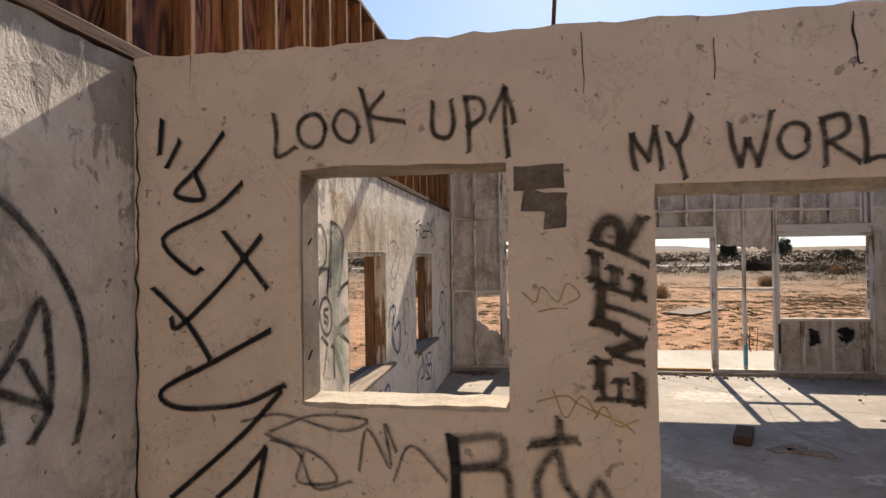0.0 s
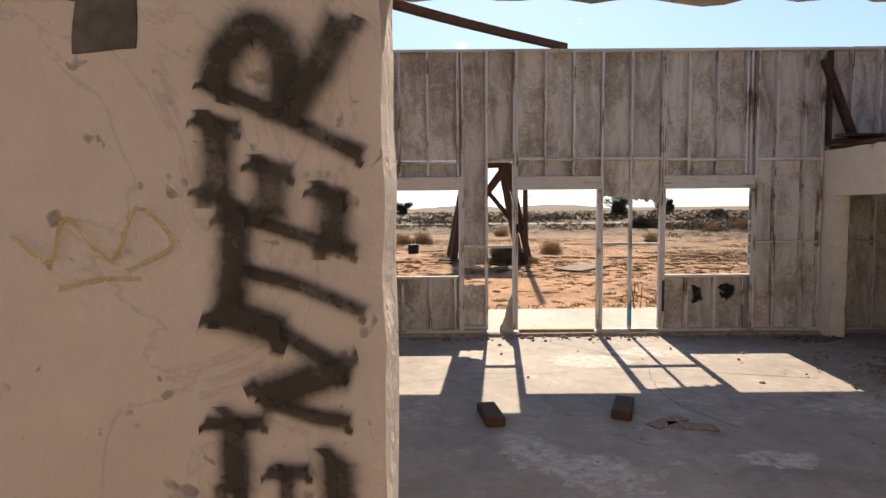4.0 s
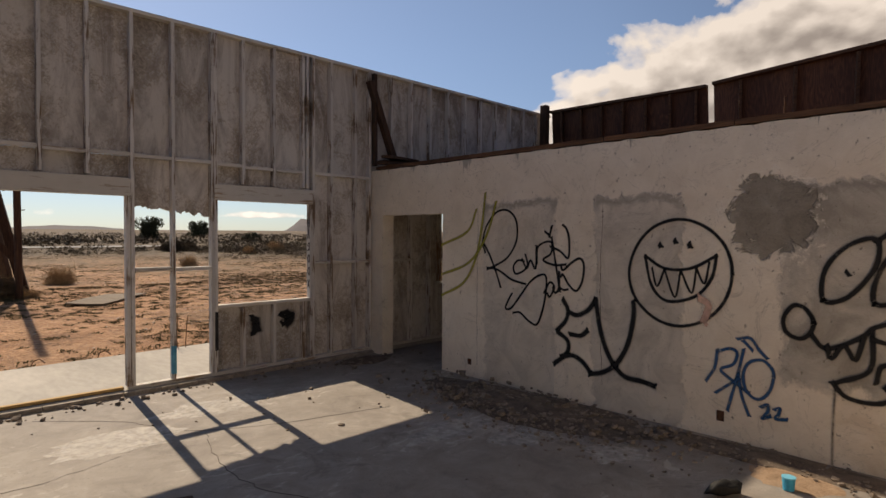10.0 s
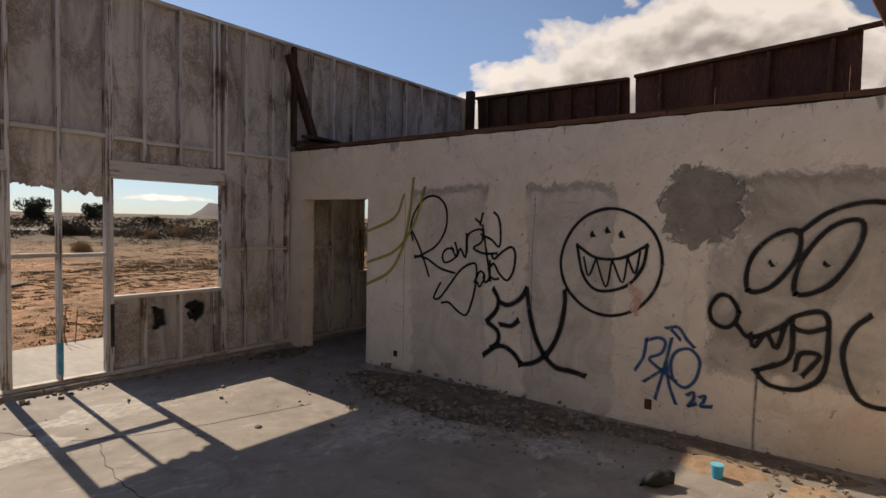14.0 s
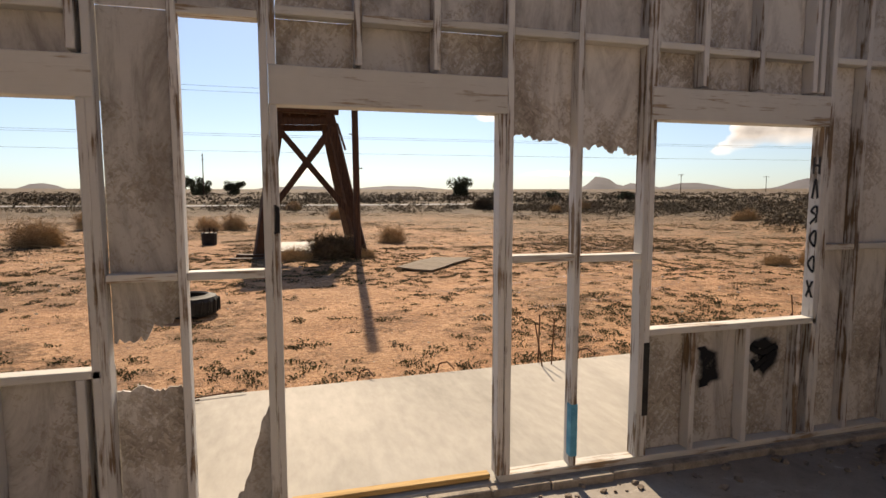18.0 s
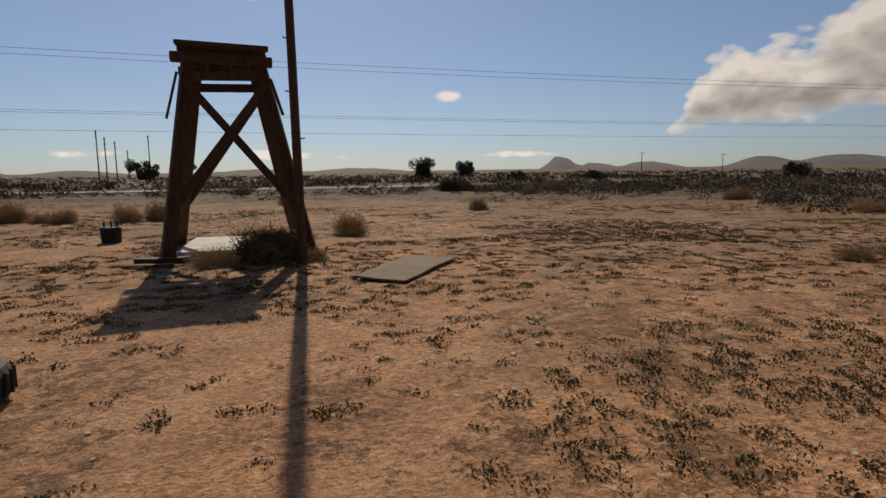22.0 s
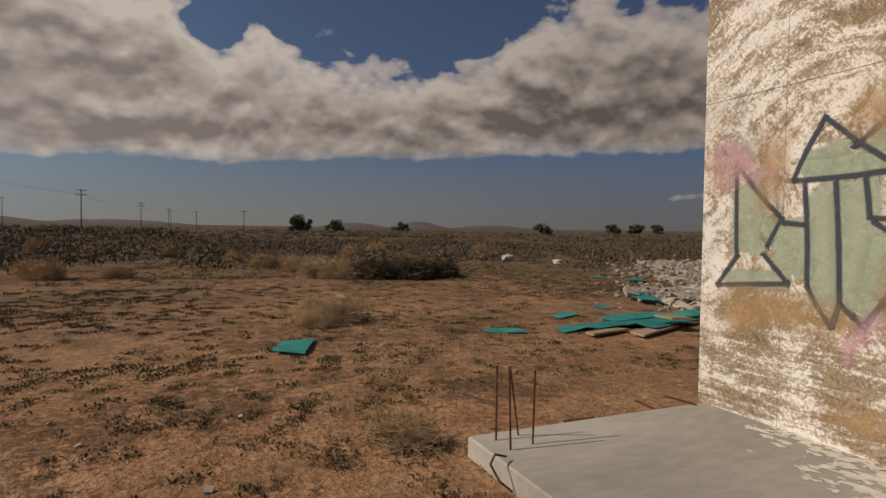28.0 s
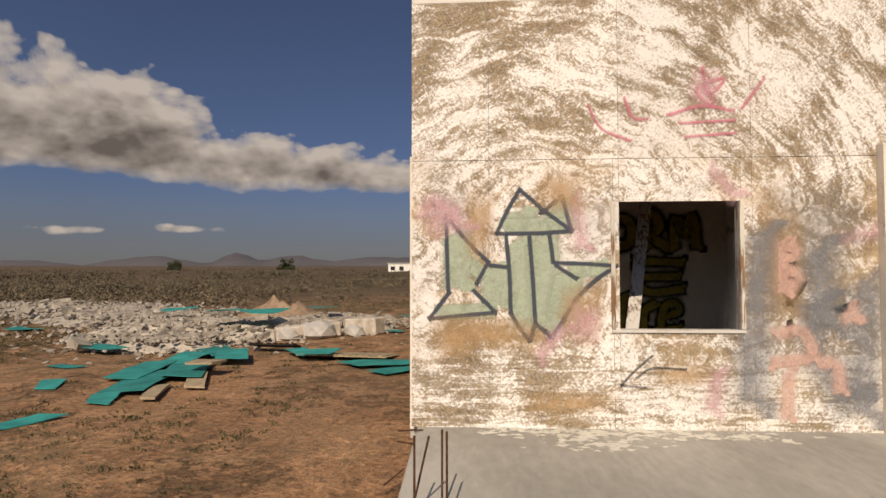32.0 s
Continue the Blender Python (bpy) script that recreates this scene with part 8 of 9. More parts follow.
TEAL = [(14.55, 12.65, 1.1, 0.5, -20, 0.3, 0), (14.68, 9.42, 0.75, 0.34, -128, 0.6, 0), (14.62, 8.25, 0.8, 0.4, -75, 0.5, 0), (14.75, 7.2, 1.7, 0.7, -80, 0.2, 0.02), (14.45, 6.5, 1.6, 0.7, -74, 0.3, 0.06), (15.2, 6.4, 1.7, 0.6, -84, 0.2, 0.03), (15.1, 5.2, 1.5, 0.6, -86, 0.2, 0.05), (15.9, 7.5, 0.7, 0.35, -70, 0.4, 0),
        (14.3, 5.2, 1.3, 0.6, -70, 0.2, 0.10), (14.9, 4.4, 1.2, 0.7, -50, 0.2, 0.05), (13.2, 4.6, 1.2, 0.5, -60, 0.3, 0.06), (17.3, 4.4, 1.1, 0.6, -30, 0.4, 0.08),
        (18.5, 3.4, 1.2, 0.5, -50, 0.4, 0.05), (15.6, 1.5, 2.0, 1.0, -12, 0.25, 0.55), (18.6, -0.9, 1.3, 0.6, -25, 0.3, 0.45), (14.2, -0.6, 0.9, 0.5, 20, 0.3, 0.5), (11.55, 5.6, 1.5, 0.7, 10, 0.5, 0.03), (11.2, 6.2, 0.9, 0.45, 35, 0.3, 0.02),
        (12.75, 5.0, 0.6, 0.7, -5, 0.2, 0.12), (12.2, 0.6, 0.8, 0.4, 0, 0.2, 0.02), (16.9, 5.9, 0.8, 0.4, -30, 0.5, 0), (22.2, 0.4, 1.2, 0.6, -30, 0.4, 0.02), (23.5, 1.0, 0.8, 0.4, -20, 0.4, 0.0), (11.0, 1.8, 0.7, 0.3, 0, 0.3, 0.0), (11.6, -4.5, 2.2, 0.3, 5, 0.2, 0.0)]
for i, (x, y, l, w, a, c, lift) in enumerate(TEAL):
    sheet("roofing_sheet", "torn teal roofing sheet lying on the dirt" if lift < 0.3 else "torn teal roofing sheet draped over rubble", "roofing sheet", quad(x, y, l, w, a, c), 0.009, M_TEAL, bend=0.05 + 0.05 * (lift > 0.3), seed=i, group="teal roofing sheets", lift=lift)
for i, (x, y, l, w, a) in enumerate(((14.15, 7.9, 1.0, 0.22, -72), (14.1, 6.65, 0.5, 0.4, -8), (14.0, 7.1, 1.3, 0.3, -68), (17.2, 11.4, 1.0, 0.3, 30), (19.5, 11.0, 0.8, 0.2, -10), (16.4, 12.0, 0.6, 0.25, 70))):
    sheet("board_scrap", "tan board scrap lying on the dirt", "board", quad(x, y, l, w, a), 0.03, M_PANEL, bend=0.03, seed=40 + i, group="board scraps", lift=0.03 + (0.16 if i == 1 else 0))
for x, y, a, n in ((12.3, 4.75, -8, 13),):
    t = thing("slatted_panel", "tan slatted siding panel lying on the dirt", "panel", "slatted panels", at=(x, y, ground_z(x, y)))
    m = Matrix.Translation((x, y, ground_z(x, y) + 0.05)) @ Matrix.Rotation(radians(a), 4, "Z") @ Matrix.Rotation(radians(5), 4, "X")
    bm = bmesh.new()
    block(bm, -n * 0.065, n * 0.065, -0.42, 0.42, 0, 0.015, m)
    part("backing", bm, M_PANEL, t)
    for i in range(n):
        u = (i - (n - 1) / 2) * 0.12
        bar("slat", M_PANEL, t, u - 0.045, u + 0.045, -0.42, 0.42, 0.017, 0.035, turn=m)
t = thing("steel_grate", "dark steel grate lying on the rubble", "grate", at=(14.0, 3.9, ground_z(14, 3.9)))
m = Matrix.Translation((14.0, 3.9, ground_z(14, 3.9) + 0.12)) @ Matrix.Rotation(radians(-8), 4, "Z") @ Matrix.Rotation(radians(14), 4, "X")
bar("plate", M_RUBBER, t, -0.5, 0.5, -0.2, 0.2, 0, 0.02, turn=m)
for i in range(8):
    bar("grate_bar", M_RUST, t, -0.48 + i * 0.13, -0.45 + i * 0.13, -0.2, 0.2, 0.022, 0.05, turn=m)

# ---- scrub ----
def bush_mesh(seed, twigs, height, spread_r, thick=0.008, leafy=0.0):
    """A dry shrub: branching twigs from one root, thinner and denser at the outside."""
    rnd = random.Random(seed)
    verts, faces = [], []
    def twig(a, b, w0, w1):
        d = (b - a)
        s = d.cross(Vector((rnd.uniform(-1, 1), rnd.uniform(-1, 1), rnd.uniform(-1, 1))))
        s = s.normalized() if s.length > 1e-5 else Vector((1, 0, 0))
        s2 = d.cross(s).normalized()
        for q in (s, s2):
            o = len(verts)
            verts.extend([a - q * w0, a + q * w0, b + q * w1, b - q * w1])
            faces.append((o, o + 1, o + 2, o + 3))
    for _ in range(twigs):
        az, el = rnd.uniform(0, 6.283), math.acos(rnd.uniform(0.02, 0.95))
        reach = rnd.uniform(0.6, 1.08) * (1 + 0.25 * noise.noise(Vector((math.cos(az) * 2, math.sin(az) * 2, seed))))
        tip = Vector((math.sin(el) * math.cos(az) * spread_r, math.sin(el) * math.sin(az) * spread_r, math.cos(el) * height)) * reach
        tip.z = max(tip.z, 0.03)
        root = Vector((rnd.uniform(-0.06, 0.06), rnd.uniform(-0.06, 0.06), 0))
        mid = root.lerp(tip, 0.55) + Vector((rnd.uniform(-0.1, 0.1), rnd.uniform(-0.1, 0.1), rnd.uniform(-0.02, 0.1))) * spread_r
        twig(root, mid, thick, thick * 0.7)
        twig(mid, tip, thick * 0.7, thick * 0.3)
        for _ in range(5):
            p = mid.lerp(tip, rnd.uniform(0.0, 1.0))
            e = p + Vector((rnd.gauss(0, 1), rnd.gauss(0, 1), rnd.gauss(0.35, 0.8))) * 0.16 * spread_r
            e.z = max(e.z, 0.02)
            twig(p, e, thick * 0.5 * (1 + leafy * 2), thick * 0.25 * (1 + leafy * 3))
    me = bpy.data.meshes.new("bush")
    me.from_pydata(verts, [], faces)
    return me


BUSHES = []
for k, (tw_n, h, r, th, leaf, mat) in enumerate(((300, 0.75, 0.62, 0.006, 0.3, M_TWIG), (260, 0.5, 0.7, 0.006, 0.2, M_TWIG), (320, 0.85, 0.8, 0.009, 0.8, M_SCRUB))):
    me = bush_mesh(60 + k, tw_n, h, r, th, leaf)
    me.materials.append(mat)
    BUSHES.append(me)


def shrub(x, y, kind, size, turn, label="dry tan desert shrub on the dirt"):
    ob = new("shrub", BUSHES[kind])
    ob.matrix_basis = pose(x, y, ground_z(x, y) - 0.01, 0, 0, turn) @ Matrix.Diagonal((size, size, size, 1))
    return tagged(ob, label, "shrub", "desert shrubs")


for x, y, kind, s, label in ((5.46, 27.2, 0, 1.0, "rounded tan desert shrub near the tank stand"), (2.85, 22.5, 2, 0.85, "dark tangled dead bush against the tank stand"), (3.2, 22.75, 2, 0.75, "dark tangled dead bush against the pole"), (1.9, 22.5, 1, 0.8, "grey dry bush at the foot of the tank stand"),
                             (3.1, 25.2, 1, 1.1, "grey dry bush under the tank stand"), (3.75, 22.4, 1, 0.55, "grey dry bush at the foot of the pole"), (-6.4, 28.5, 0, 1.45, ""), (-6.1, 28.9, 0, 1.0, ""), (-7.3, 37.6, 0, 1.35, ""), (-6.2, 37.9, 0, 1.25, ""), (-4.1, 36.4, 0, 0.95, ""), (-1.8, 35.9, 0, 1.05, ""), (-0.7, 36.3, 0, 1.2, ""), (-5.0, 37.2, 1, 0.9, ""),
                             (2.6, 66, 0, 1.5, ""), (13.2, 35.9, 0, 0.95, "rounded tan desert shrub on the dirt"), (25.0, 53, 0, 1.2, ""), (22.0, 64, 2, 1.5, ""), (23.4, 63.5, 2, 1.3, ""), (30.3, 57.5, 0, 1.5, ""), (30.6, 36.8, 0, 1.25, "wide tan desert shrub on the dirt"), (29.5, 36.4, 0, 1.0, ""), (5.1, 45.9, 0, 1.2, ""), (33.7, 64.8, 0, 1.6, ""), (49.5, 47, 0, 1.6, ""),
                             (24.0, 21.2, 2, 0.95, "dark brush pile of dead branches"), (25.2, 20.3, 2, 1.05, "dark brush pile of dead branches"), (23.4, 20.6, 1, 1.1, "low heap of dead branches"), (27.4, 22.3, 0, 1.1, ""), (26.7, 18.1, 0, 1.0, "tan brush beside the brush pile"), (27.4, 18.7, 0, 0.9, ""), (26.8, 27.1, 0, 0.9, ""), (26.6, 26.4, 1, 1.0, ""),
                             (14.3, 17.8, 0, 0.62, "thin dry shrub on the dirt"), (13.6, 18.2, 1, 0.62, "low dead grey shrub on the dirt"), (41.1, 19.5, 0, 1.0, ""), (27.0, 16.4, 1, 0.8, ""), (40.6, 15.8, 0, 1.0, ""), (34.8, 12.7, 0, 0.85, ""), (30.6, 11.3, 1, 1.1, ""), (16.6, 11.7, 1, 0.95, "low dead grey shrub on the dirt"), (16.2, 12.1, 1, 0.6, "low dead grey shrub on the dirt"),
                             (25.4, 9.9, 0, 1.15, "tan brush beside the brush pile"), (25.2, 8.6, 2, 0.95, "dark brush pile of dead branches"), (25.0, 7.4, 2, 1.0, "dark brush pile of dead branches"), (25.3, 6.2, 2, 0.85, "dark brush pile of dead branches"), (25.8, 10.6, 0, 0.9, ""), (29.8, 10.7, 0, 0.85, ""), (31.3, 11.8, 0, 0.95, ""), (44.9, 22.6, 0, 1.4, ""), (40.8, 5.8, 0, 1.2, ""), (45.0, 3.2, 0, 1.3, ""), (40.5, -2.8, 0, 1.3, ""),
                             (10.85, 12.35, 1, 0.5, "small dry weed by the slab corner"), (-1.2, 11.6, 0, 0.55, "dry tan weed beside the wall"), (-0.9, 12.0, 0, 0.5, "dry tan weed beside the wall"), (-2.4, 3.2, 1, 0.5, "dry tan weed beside the wall")):
    shrub(x, y, kind, s, (x * 77 + y * 31) % 360, label or "dry tan desert shrub on the dirt")


def scrub_field(name, label, mat, spots, seed, blades=16):
    """Far scrub as loose stuff: each bush a dome of small ragged leaf faces."""
    rnd = random.Random(seed)
    verts, faces = [], []
    leaf = blades ** -0.5
    for x, y, s in spots:
        z = ground_z(x, y)
        squash = rnd.uniform(0.5, 0.8) if s > 0.2 else 0.35
        for _ in range(blades):
            az, up = rnd.uniform(0, 6.283), rnd.uniform(0.0, 1)
            r = s * (1 - up * up) ** 0.5 * rnd.uniform(0.6, 1.0)
            c = Vector((x + math.cos(az) * r * 1.15, y + math.sin(az) * r * 1.15, z + up * s * squash * (0.85 + 0.3 * math.sin(az * 2 + x))))
            a = Vector((rnd.gauss(0, 1), rnd.gauss(0, 1), rnd.gauss(0, 1))).normalized() * s * rnd.uniform(0.45, 1.25) * leaf
            b = Vector((rnd.gauss(0, 1), rnd.gauss(0, 1), rnd.gauss(0, 1))).normalized() * s * rnd.uniform(0.45, 1.25) * leaf
            o = len(verts)
            verts.extend([c - a, c + b * 0.6, c + a, c - b])
            faces.append((o, o + 1, o + 2, o + 3))
    me = bpy.data.meshes.new(name)
    me.from_pydata(verts, [], faces)
    me.materials.append(mat)
    return tagged(new(name, me), label, "scrub", kind="stuff")


rnd = random.Random(4)
near_s, far_s, dark_s = [], [], []
for _ in range(30000):
    d = 24 * math.exp(rnd.uniform(0, 2.45))
    az = rnd.uniform(-75, 205)
    a = radians(az)
    x, y = 5 + d * math.sin(a), 10 + d * math.cos(a)
    clump = noise.noise(Vector((x * 0.04, y * 0.04, 7))) + 0.5 * noise.noise(Vector((x * 0.15, y * 0.15, 2)))
    start = 21 + (12 if az < 45 else 0) + (10 if az < 20 else 0) + (12 if az < -10 else 0)
    chance = max(0.0, min(1.0, (d - start) / 32))
    if rnd.random() > chance * (0.46 + 1.0 * clump) or abs(y - 84) < 4 and x < 40:
        continue
    s = rnd.uniform(0.42, 1.0) * (1.0 + 0.35 * (d > 70 and az < 85)) * (0.75 + 0.25 * min(1.0, d / 70))
    pick = rnd.random()
    (near_s if d < 85 else dark_s if pick < 0.4 else far_s).append((x, y, s))
M_DRY = mottled("dry_grey_scrub", (0.062, 0.049, 0.031), (0.19, 0.148, 0.094), 2, 9, 0.9, bump=0, vary=0.2)
scrub_field("scrub", "dry tan desert scrub scattered over the flat", M_DRY, near_s[::2], 1, 80)
scrub_field("scrub", "brown desert scrub scattered over the flat", M_SCRUB, near_s[1::4], 4, 80)
scrub_field("scrub", "dark brown desert scrub scattered over the flat", M_SAGE, near_s[3::4], 5, 80)
scrub_field("scrub", "grey-tan desert scrub in the distance", M_DRY, far_s, 2, 22)
scrub_field("scrub", "dark olive desert scrub in the distance", M_SAGE, dark_s, 3, 22)
# low green weeds by the yard
weeds = []
for n in range(105000):
    if n % 3:
        x, y = rnd.uniform(-4, 23), rnd.uniform(11.9, 25)
    else:
        x, y = rnd.uniform(-8, 36), rnd.uniform(11.9, 40)
    if x > 12 and rnd.random() < 0.4:
        y = rnd.uniform(3, 18)
    if 0.4 * noise.noise(Vector((x * 0.22, y * 0.22, 3))) + 0.35 * noise.noise(Vector((x * 0.9, y * 0.9, 9))) + 0.8 * noise.noise(Vector((x * 3.6, y * 3.6, 4))) > 0.13:
        weeds.append((x, y, rnd.uniform(0.03, 0.085)))
M_WEED = mottled("low_weeds", (0.036, 0.036, 0.014), (0.105, 0.092, 0.038), 2, 12, 0.95, bump=0)
def weed_field(name, label, mat, spots, seed, blades=7):
    """Flat rosettes and tussocks: a few ragged blades each, leaning outward from a root."""
    rnd = random.Random(seed)
    verts, faces = [], []
    for x, y, s in spots:
        z = ground_z(x, y)
        for _ in range(blades):
            az = rnd.uniform(0, 6.283)
            u, q = Vector((math.cos(az), math.sin(az), 0)), Vector((-math.sin(az), math.cos(az), 0))
            root = Vector((x + rnd.gauss(0, 0.6) * s, y + rnd.gauss(0, 0.6) * s, z))
            tip = root + u * s * rnd.uniform(0.2, 0.5) + Vector((0, 0, s * rnd.uniform(0.05, 0.5)))
            w = q * s * rnd.uniform(0.08, 0.2)
            mid = root.lerp(tip, 0.55) + Vector((0, 0, s * 0.12))
            o = len(verts)
            verts.extend([root, mid - w, tip, mid + w])
            faces.append((o, o + 1, o + 2, o + 3))
    me = bpy.data.meshes.new(name)
    me.from_pydata(verts, [], faces)
    me.materials.append(mat)
    return tagged(new(name, me), label, "weeds", kind="stuff")


weed_field("weeds", "low green and brown weeds on the sand", M_WEED, weeds, 6, 7)
tufts = []
for _ in range(60000):
    d, az = 14 * math.exp(rnd.uniform(0, 1.5)), radians(rnd.uniform(-40, 185))
    x, y = 5 + d * math.sin(az), 10 + d * math.cos(az)
    if y > 11.5 or x > 11.5:
        if noise.noise(Vector((x * 0.12, y * 0.12, 13))) + 0.6 * noise.noise(Vector((x * 0.6, y * 0.6, 19))) > 0.05:
            tufts.append((x, y, rnd.uniform(0.04, 0.13)))
weed_field("dry_grass", "thin dry grass tufts over the sand", mottled("dry_grass", (0.075, 0.060, 0.030), (0.21, 0.155, 0.085), 2, 12, 0.95, bump=0), tufts, 7, 9)
litter = [(rnd.uniform(-6, 18), rnd.uniform(12.5, 30), 0, 0, 1, 0.035, -0.2) for _ in range(500)]
litter = [(x, y, 0.01, 0.01, 1, 0.04, ground_z(x, y)) for x, y, *_ in litter]
scatter_stones("ground_pebbles", "small pale stones and litter on the sand", M_RUBBLE, litter, 12, 0.6, "stones")

# ---- distance: road, poles, wires, trees, hills ----
M_ROAD = mottled("pale_grey_asphalt", (0.20, 0.19, 0.175), (0.30, 0.285, 0.265), 0.5, 8, 0.9, bump=0.1)
bm = bmesh.new()
n = 30
row = None
for i in range(n + 1):
    x = -400 + i * 14.4
    r = [bm.verts.new((x, y, ground_z(x, y) + 0.10)) for y in (82, 88)]
    if row:
        bm.faces.new((row[0], r[0], r[1], row[1]))
    row = r
tagged(part("road", bm, M_ROAD), "pale grey two-lane desert road", "road", kind="structure")


def power_pole(x, y, h, arms=2):
    t = thing("utility_pole", "wooden utility pole with crossarms", "utility pole", "utility poles", at=(x, y, ground_z(x, y)))
    bm = bmesh.new()
    between(bm, (0, 0, -0.3), (0, 0, h), 0.34, 0.34, taper=0.7, sides=8)
    part("mast", bm, M_OLDWOOD, t).location = (0, 0, 0)
    for k in range(arms):
        bm = bmesh.new()
        block(bm, -0.08, 0.08, -1.4, 1.4, h - 0.5 - k * 1.3, h - 0.36 - k * 1.3, Matrix.Rotation(0.3, 4, "Z"))
        arm = part("crossarm", bm, M_OLDWOOD, t)
        arm.location = (0, 0, 0)
        for s in (-1.3, -0.6, 0.6, 1.3):
            bm = bmesh.new()
            between(bm, (-0.3 * s * 0.98, s * 0.95, h - 0.36 - k * 1.3), (-0.3 * s * 0.98, s * 0.95, h - 0.15 - k * 1.3), 0.09, 0.09, sides=6)
            part("insulator", bm, M_GREY, arm).location = (0, 0, 0)
    return t


LINE = [(-51, 59.6), (100, 53.5), (199, 48.6), (300, 43.5), (400, 38.5)]
for x, y in LINE:
    power_pole(x, y, 11.5)
FAR_LINE = [(-130, 116), (190, 110), (330, 104)]
for x, y in FAR_LINE:
    power_pole(x, y, 13, 1)
for d, az, h in ((165, -12.2, 12.5), (168, -11.6, 11), (180, -10.8, 10.5), (185, -8.2, 12.5), (205, -9.8, 9), (260, 92, 8), (300, 88, 8), (360, 86, 9), (250, 38, 8), (320, 45, 8)):
    power_pole(5 + d * math.sin(radians(az)), 10 + d * math.cos(radians(az)), h, 2 if h > 10 else 1)


def wire(a, b, sag, r=0.02):
    a, b = Vector(a), Vector(b)
    bm = bmesh.new()
    pts = [a.lerp(b, i / 24) - Vector((0, 0, sag * 4 * (i / 24) * (1 - i / 24))) for i in range(25)]
    for p, q in zip(pts, pts[1:]):
        between(bm, p, q, r * 2, r * 2, sides=4)
    return tagged(part("power_line", bm, M_RUBBER, smooth=True), "thin dark overhead power line", "power line", "power lines")


for (xa, ya), (xb, yb) in zip(LINE, LINE[1:]):
    for dy, z in ((0.0, 11.2), (1.2, 11.0)):
        wire((xa, ya + dy, z), (xb, yb + dy, z), 1.0, 0.013)
wire((-51, 59.6, 11.2), (-250, 66, 11.2), 1.0, 0.013)
for z, dy in ((12.6, 0), (12.4, 1.5), (9.6, 0.0)):
    wire((-130, 116 + dy, z), (190, 110 + dy, z), 0.8, 0.022)


def leaf_crown(rnd, centres, count, size):
    verts, faces = [], []
    for _ in range(count):
        c, r = centres[rnd.randrange(len(centres))]
        p = Vector((rnd.gauss(0, 1), rnd.gauss(0, 1), rnd.gauss(0, 0.85))).normalized() * rnd.uniform(0.25, 1.0) ** 0.5 * r * 0.85 + c
        a = Vector((rnd.gauss(0, 1), rnd.gauss(0, 1), rnd.gauss(0, 1))).normalized() * size * rnd.uniform(0.5, 1)
        b = a.cross(Vector((rnd.gauss(0, 1), rnd.gauss(0, 1), rnd.gauss(0, 1))).normalized())
        o = len(verts)
        verts.extend([p - a, p + b * 0.7, p + a, p - b * 0.7])
        faces.append((o, o + 1, o + 2, o + 3))
    me = bpy.data.meshes.new("crown")
    me.from_pydata(verts, [], faces)
    me.materials.append(M_TREE)
    return me


def tree(d, az, h, wide, seed):
    rnd = random.Random(seed)
    x, y = 5 + d * math.sin(radians(az)), 10 + d * math.cos(radians(az))
    t = thing("tree", "dark green desert tree far across the flat", "tree", "far trees", at=(x, y, ground_z(x, y)))
    bm = bmesh.new()
    between(bm, (0, 0, -0.2), (0.1, 0, h * 0.4), 0.4, 0.4, taper=0.6, sides=7)
    centres = []
    for k in range(18):
        a = k * 2.4 + rnd.uniform(-0.3, 0.3)
        tip = Vector((math.cos(a) * wide * rnd.uniform(0.04, 0.42), math.sin(a) * wide * rnd.uniform(0.04, 0.42), h * rnd.uniform(0.0, 0.68)))
        between(bm, (0, 0, h * rnd.uniform(0.03, 0.15)), tip, 0.2, 0.2, taper=0.4, sides=5)
        centres.append((tip, h * rnd.uniform(0.16, 0.3)))
    centres += [(Vector((0, 0, h * 0.55)), h * 0.36), (Vector((0, 0, h * 0.22)), h * 0.34)]
    part("trunk", bm, M_OLDWOOD, t).location = (0, 0, 0)
    ob = new("crown", leaf_crown(rnd, centres, 6500, h * 0.042))
    ob.parent = t
    return t


for i, (d, az, h, w) in enumerate(((150, 16.5, 6.6, 6.5), (190, 20.9, 6.0, 6.5), (195, -8.6, 7, 11), (200, -5.5, 5.5, 8), (115, 50, 3.4, 8), (110, 33, 2.2, 6), (120, 25.5, 2.4, 5), (230, 97, 7.5, 11), (240, 100.5, 5.5, 9), (300, 107, 6, 12), (210, 121, 5, 8), (320, 128, 6, 10), (325, 130, 6.5, 12), (330, 132, 6, 10), (260, 160, 6, 12), (255, 150, 5, 8))):
    tree(d, az, h, w, 300 + i)

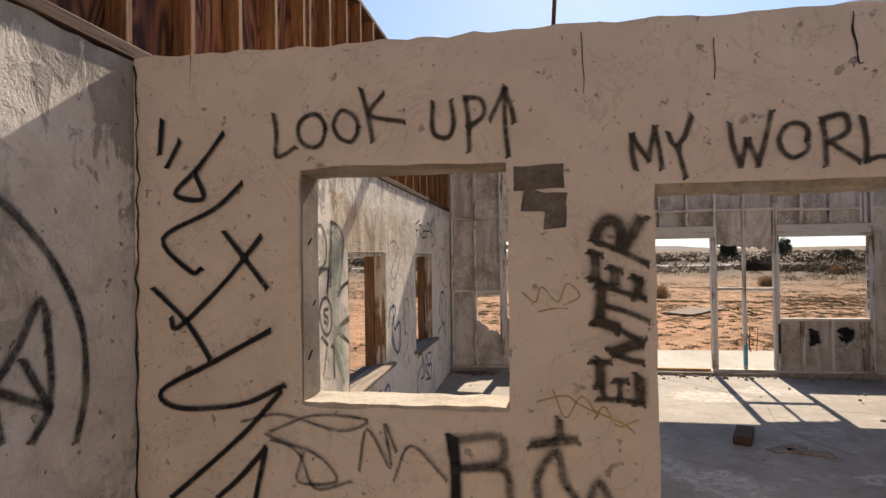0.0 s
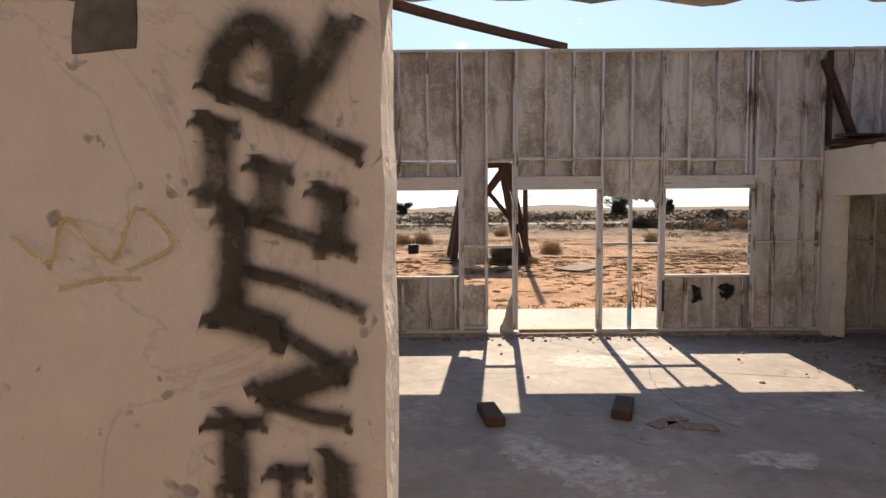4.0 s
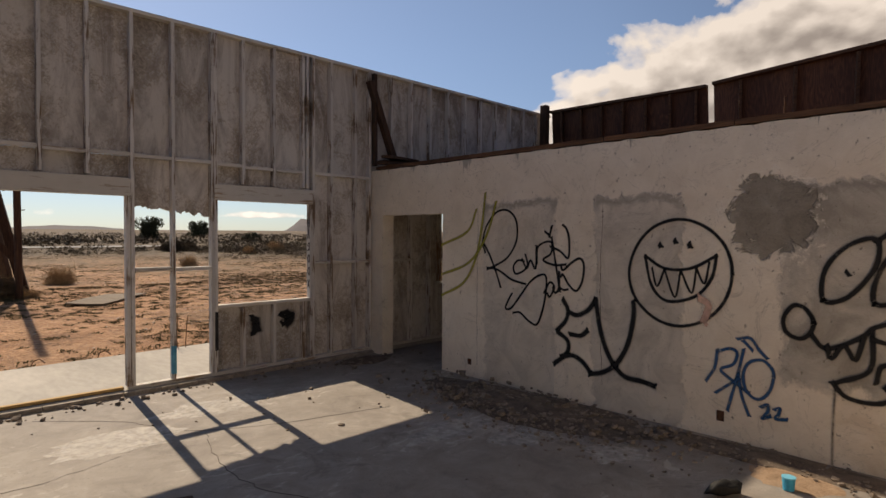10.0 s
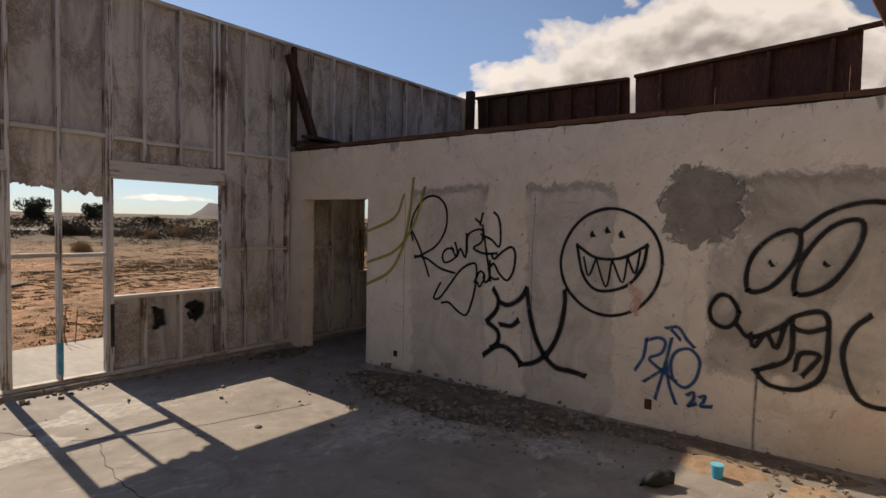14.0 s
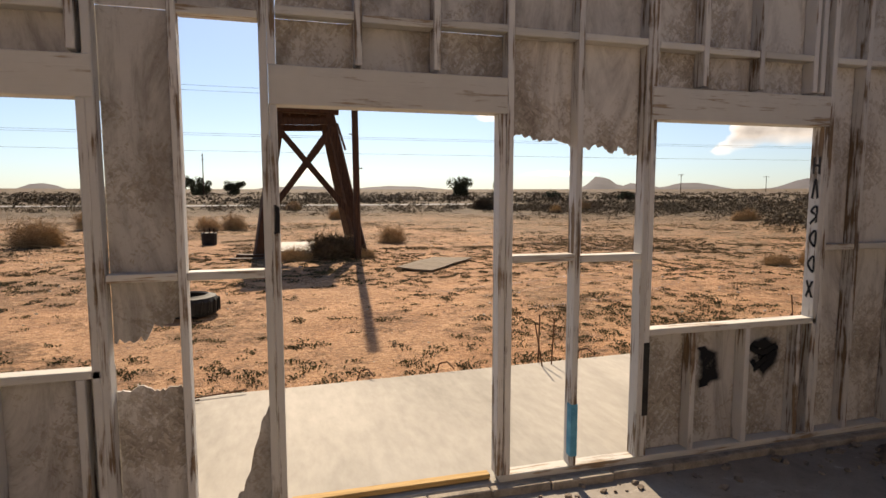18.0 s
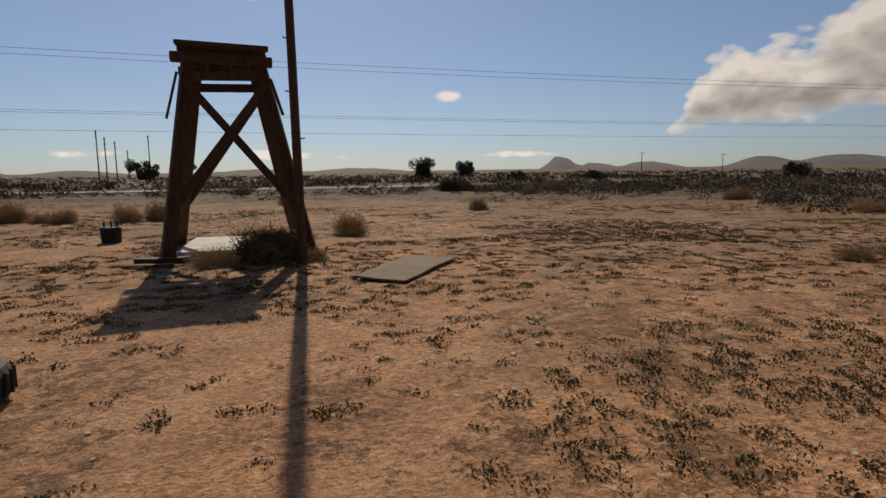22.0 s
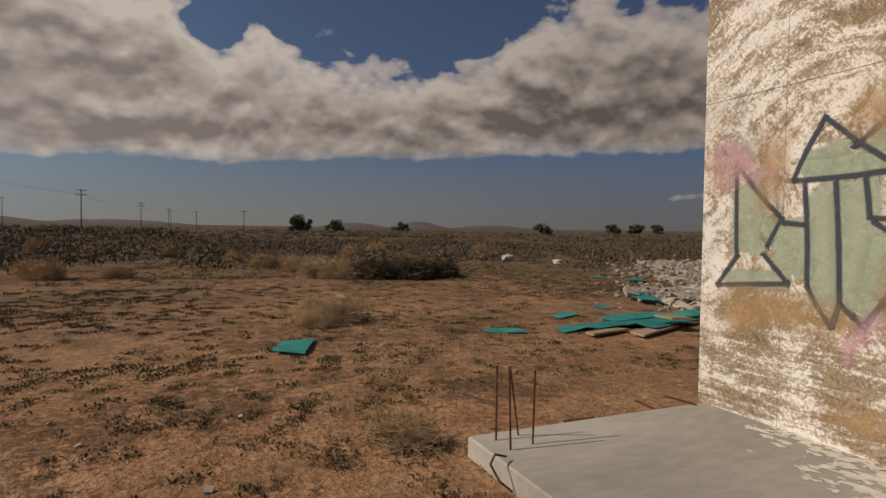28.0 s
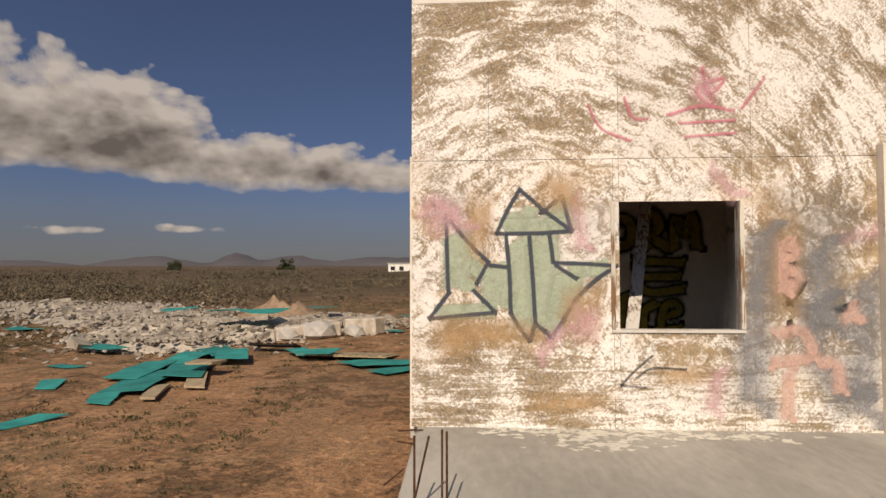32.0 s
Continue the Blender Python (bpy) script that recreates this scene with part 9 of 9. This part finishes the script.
# the bluish tint of distance haze is mixed into the hills' brown-grey
M_HILL = mottled("far_hazy_hills", (0.085, 0.080, 0.088), (0.13, 0.118, 0.118), 0.002, 0.02, 1.0, bump=0)
def ridge(name, label, dist, az0, az1, height, seed, peak=()):
    """A far line of hills as a curved slope."""
    bm = bmesh.new()
    rows = None
    n = 120
    for i in range(n + 1):
        az = az0 + (az1 - az0) * i / n
        e = min(1.0, i / 14, (n - i) / 14)
        h = height * e * (0.5 + 0.5 * noise.noise(Vector((az * 0.11, seed, 0))) + 0.25 * noise.noise(Vector((az * 0.5, seed, 1))) + 0.08 * noise.noise(Vector((az * 1.9, seed, 2))))
        for c, w, hh in peak:
            h = max(h, hh * math.exp(-((az - c) / w) ** 2) * (1 + 0.18 * noise.noise(Vector((az * 1.2, 5, seed)))))
        a = radians(az)
        r = []
        for k, (dd, z) in enumerate(((dist * 0.8, -2.0), (dist * 0.9, max(h * 0.45, 0.1)), (dist, max(h, 0.2)), (dist * 1.1, -2.0))):
            r.append(bm.verts.new((5 + dd * math.sin(a), 10 + dd * math.cos(a), z)))
        if rows:
            for p in range(3):
                bm.faces.new((rows[p], r[p], r[p + 1], rows[p + 1]))
        rows = r
    tagged(part(name, bm, M_HILL, smooth=True), label, "hills", kind="structure")


ridge("hills", "low grey-brown desert hills on the horizon", 2800, 22, 100, 30, 1, ((31, 1.7, 78), (34.2, 2.6, 44), (39, 3.5, 46), (48.6, 3.0, 62), (54.5, 5, 60), (60, 3.4, 68), (66, 4.5, 54), (73, 5, 42), (82, 8, 36)))
ridge("hills", "faint blue-grey mountains on the horizon", 3000, -80, 24, 22, 2, ((-26, 3.0, 56), (-19.5, 1.8, 44), (-13, 4.5, 34), (2, 6, 34), (11, 6, 36), (-50, 6, 60)))
ridge("hills", "low brown desert ridge on the horizon", 2600, 92, 215, 22, 3, ((103, 4, 38), (109.5, 3.2, 46), (117, 5, 34), (140, 5, 38), (149.5, 5, 56), (156.8, 2.4, 74), (162, 5, 62), (171, 8, 58)))
# low white building far off
t = thing("far_building", "long low white building far across the scrub", "building", at=(5 + 180 * math.sin(radians(172.2)), 10 + 180 * math.cos(radians(172.2)), -0.3))
bm = bmesh.new()
block(bm, -8.5, 8.5, -2, 2, 0, 3.6)
part("wall", bm, mottled("white_siding", (0.66, 0.62, 0.55), (0.80, 0.77, 0.70), 1, 9), t).location = (0, 0, 0)
bm = bmesh.new()
block(bm, -8.8, 8.8, -2.3, 2.3, 3.6, 3.85)
part("roof", bm, M_GREY, t).location = (0, 0, 0)
for dx in (-6.5, -3.2, 0.6, 4.2, 7):
    bm = bmesh.new()
    block(bm, dx - 0.7, dx + 0.7, 1.9, 2.06, 1.5, 2.7)
    part("window", bm, M_RUBBER, t).location = (0, 0, 0)
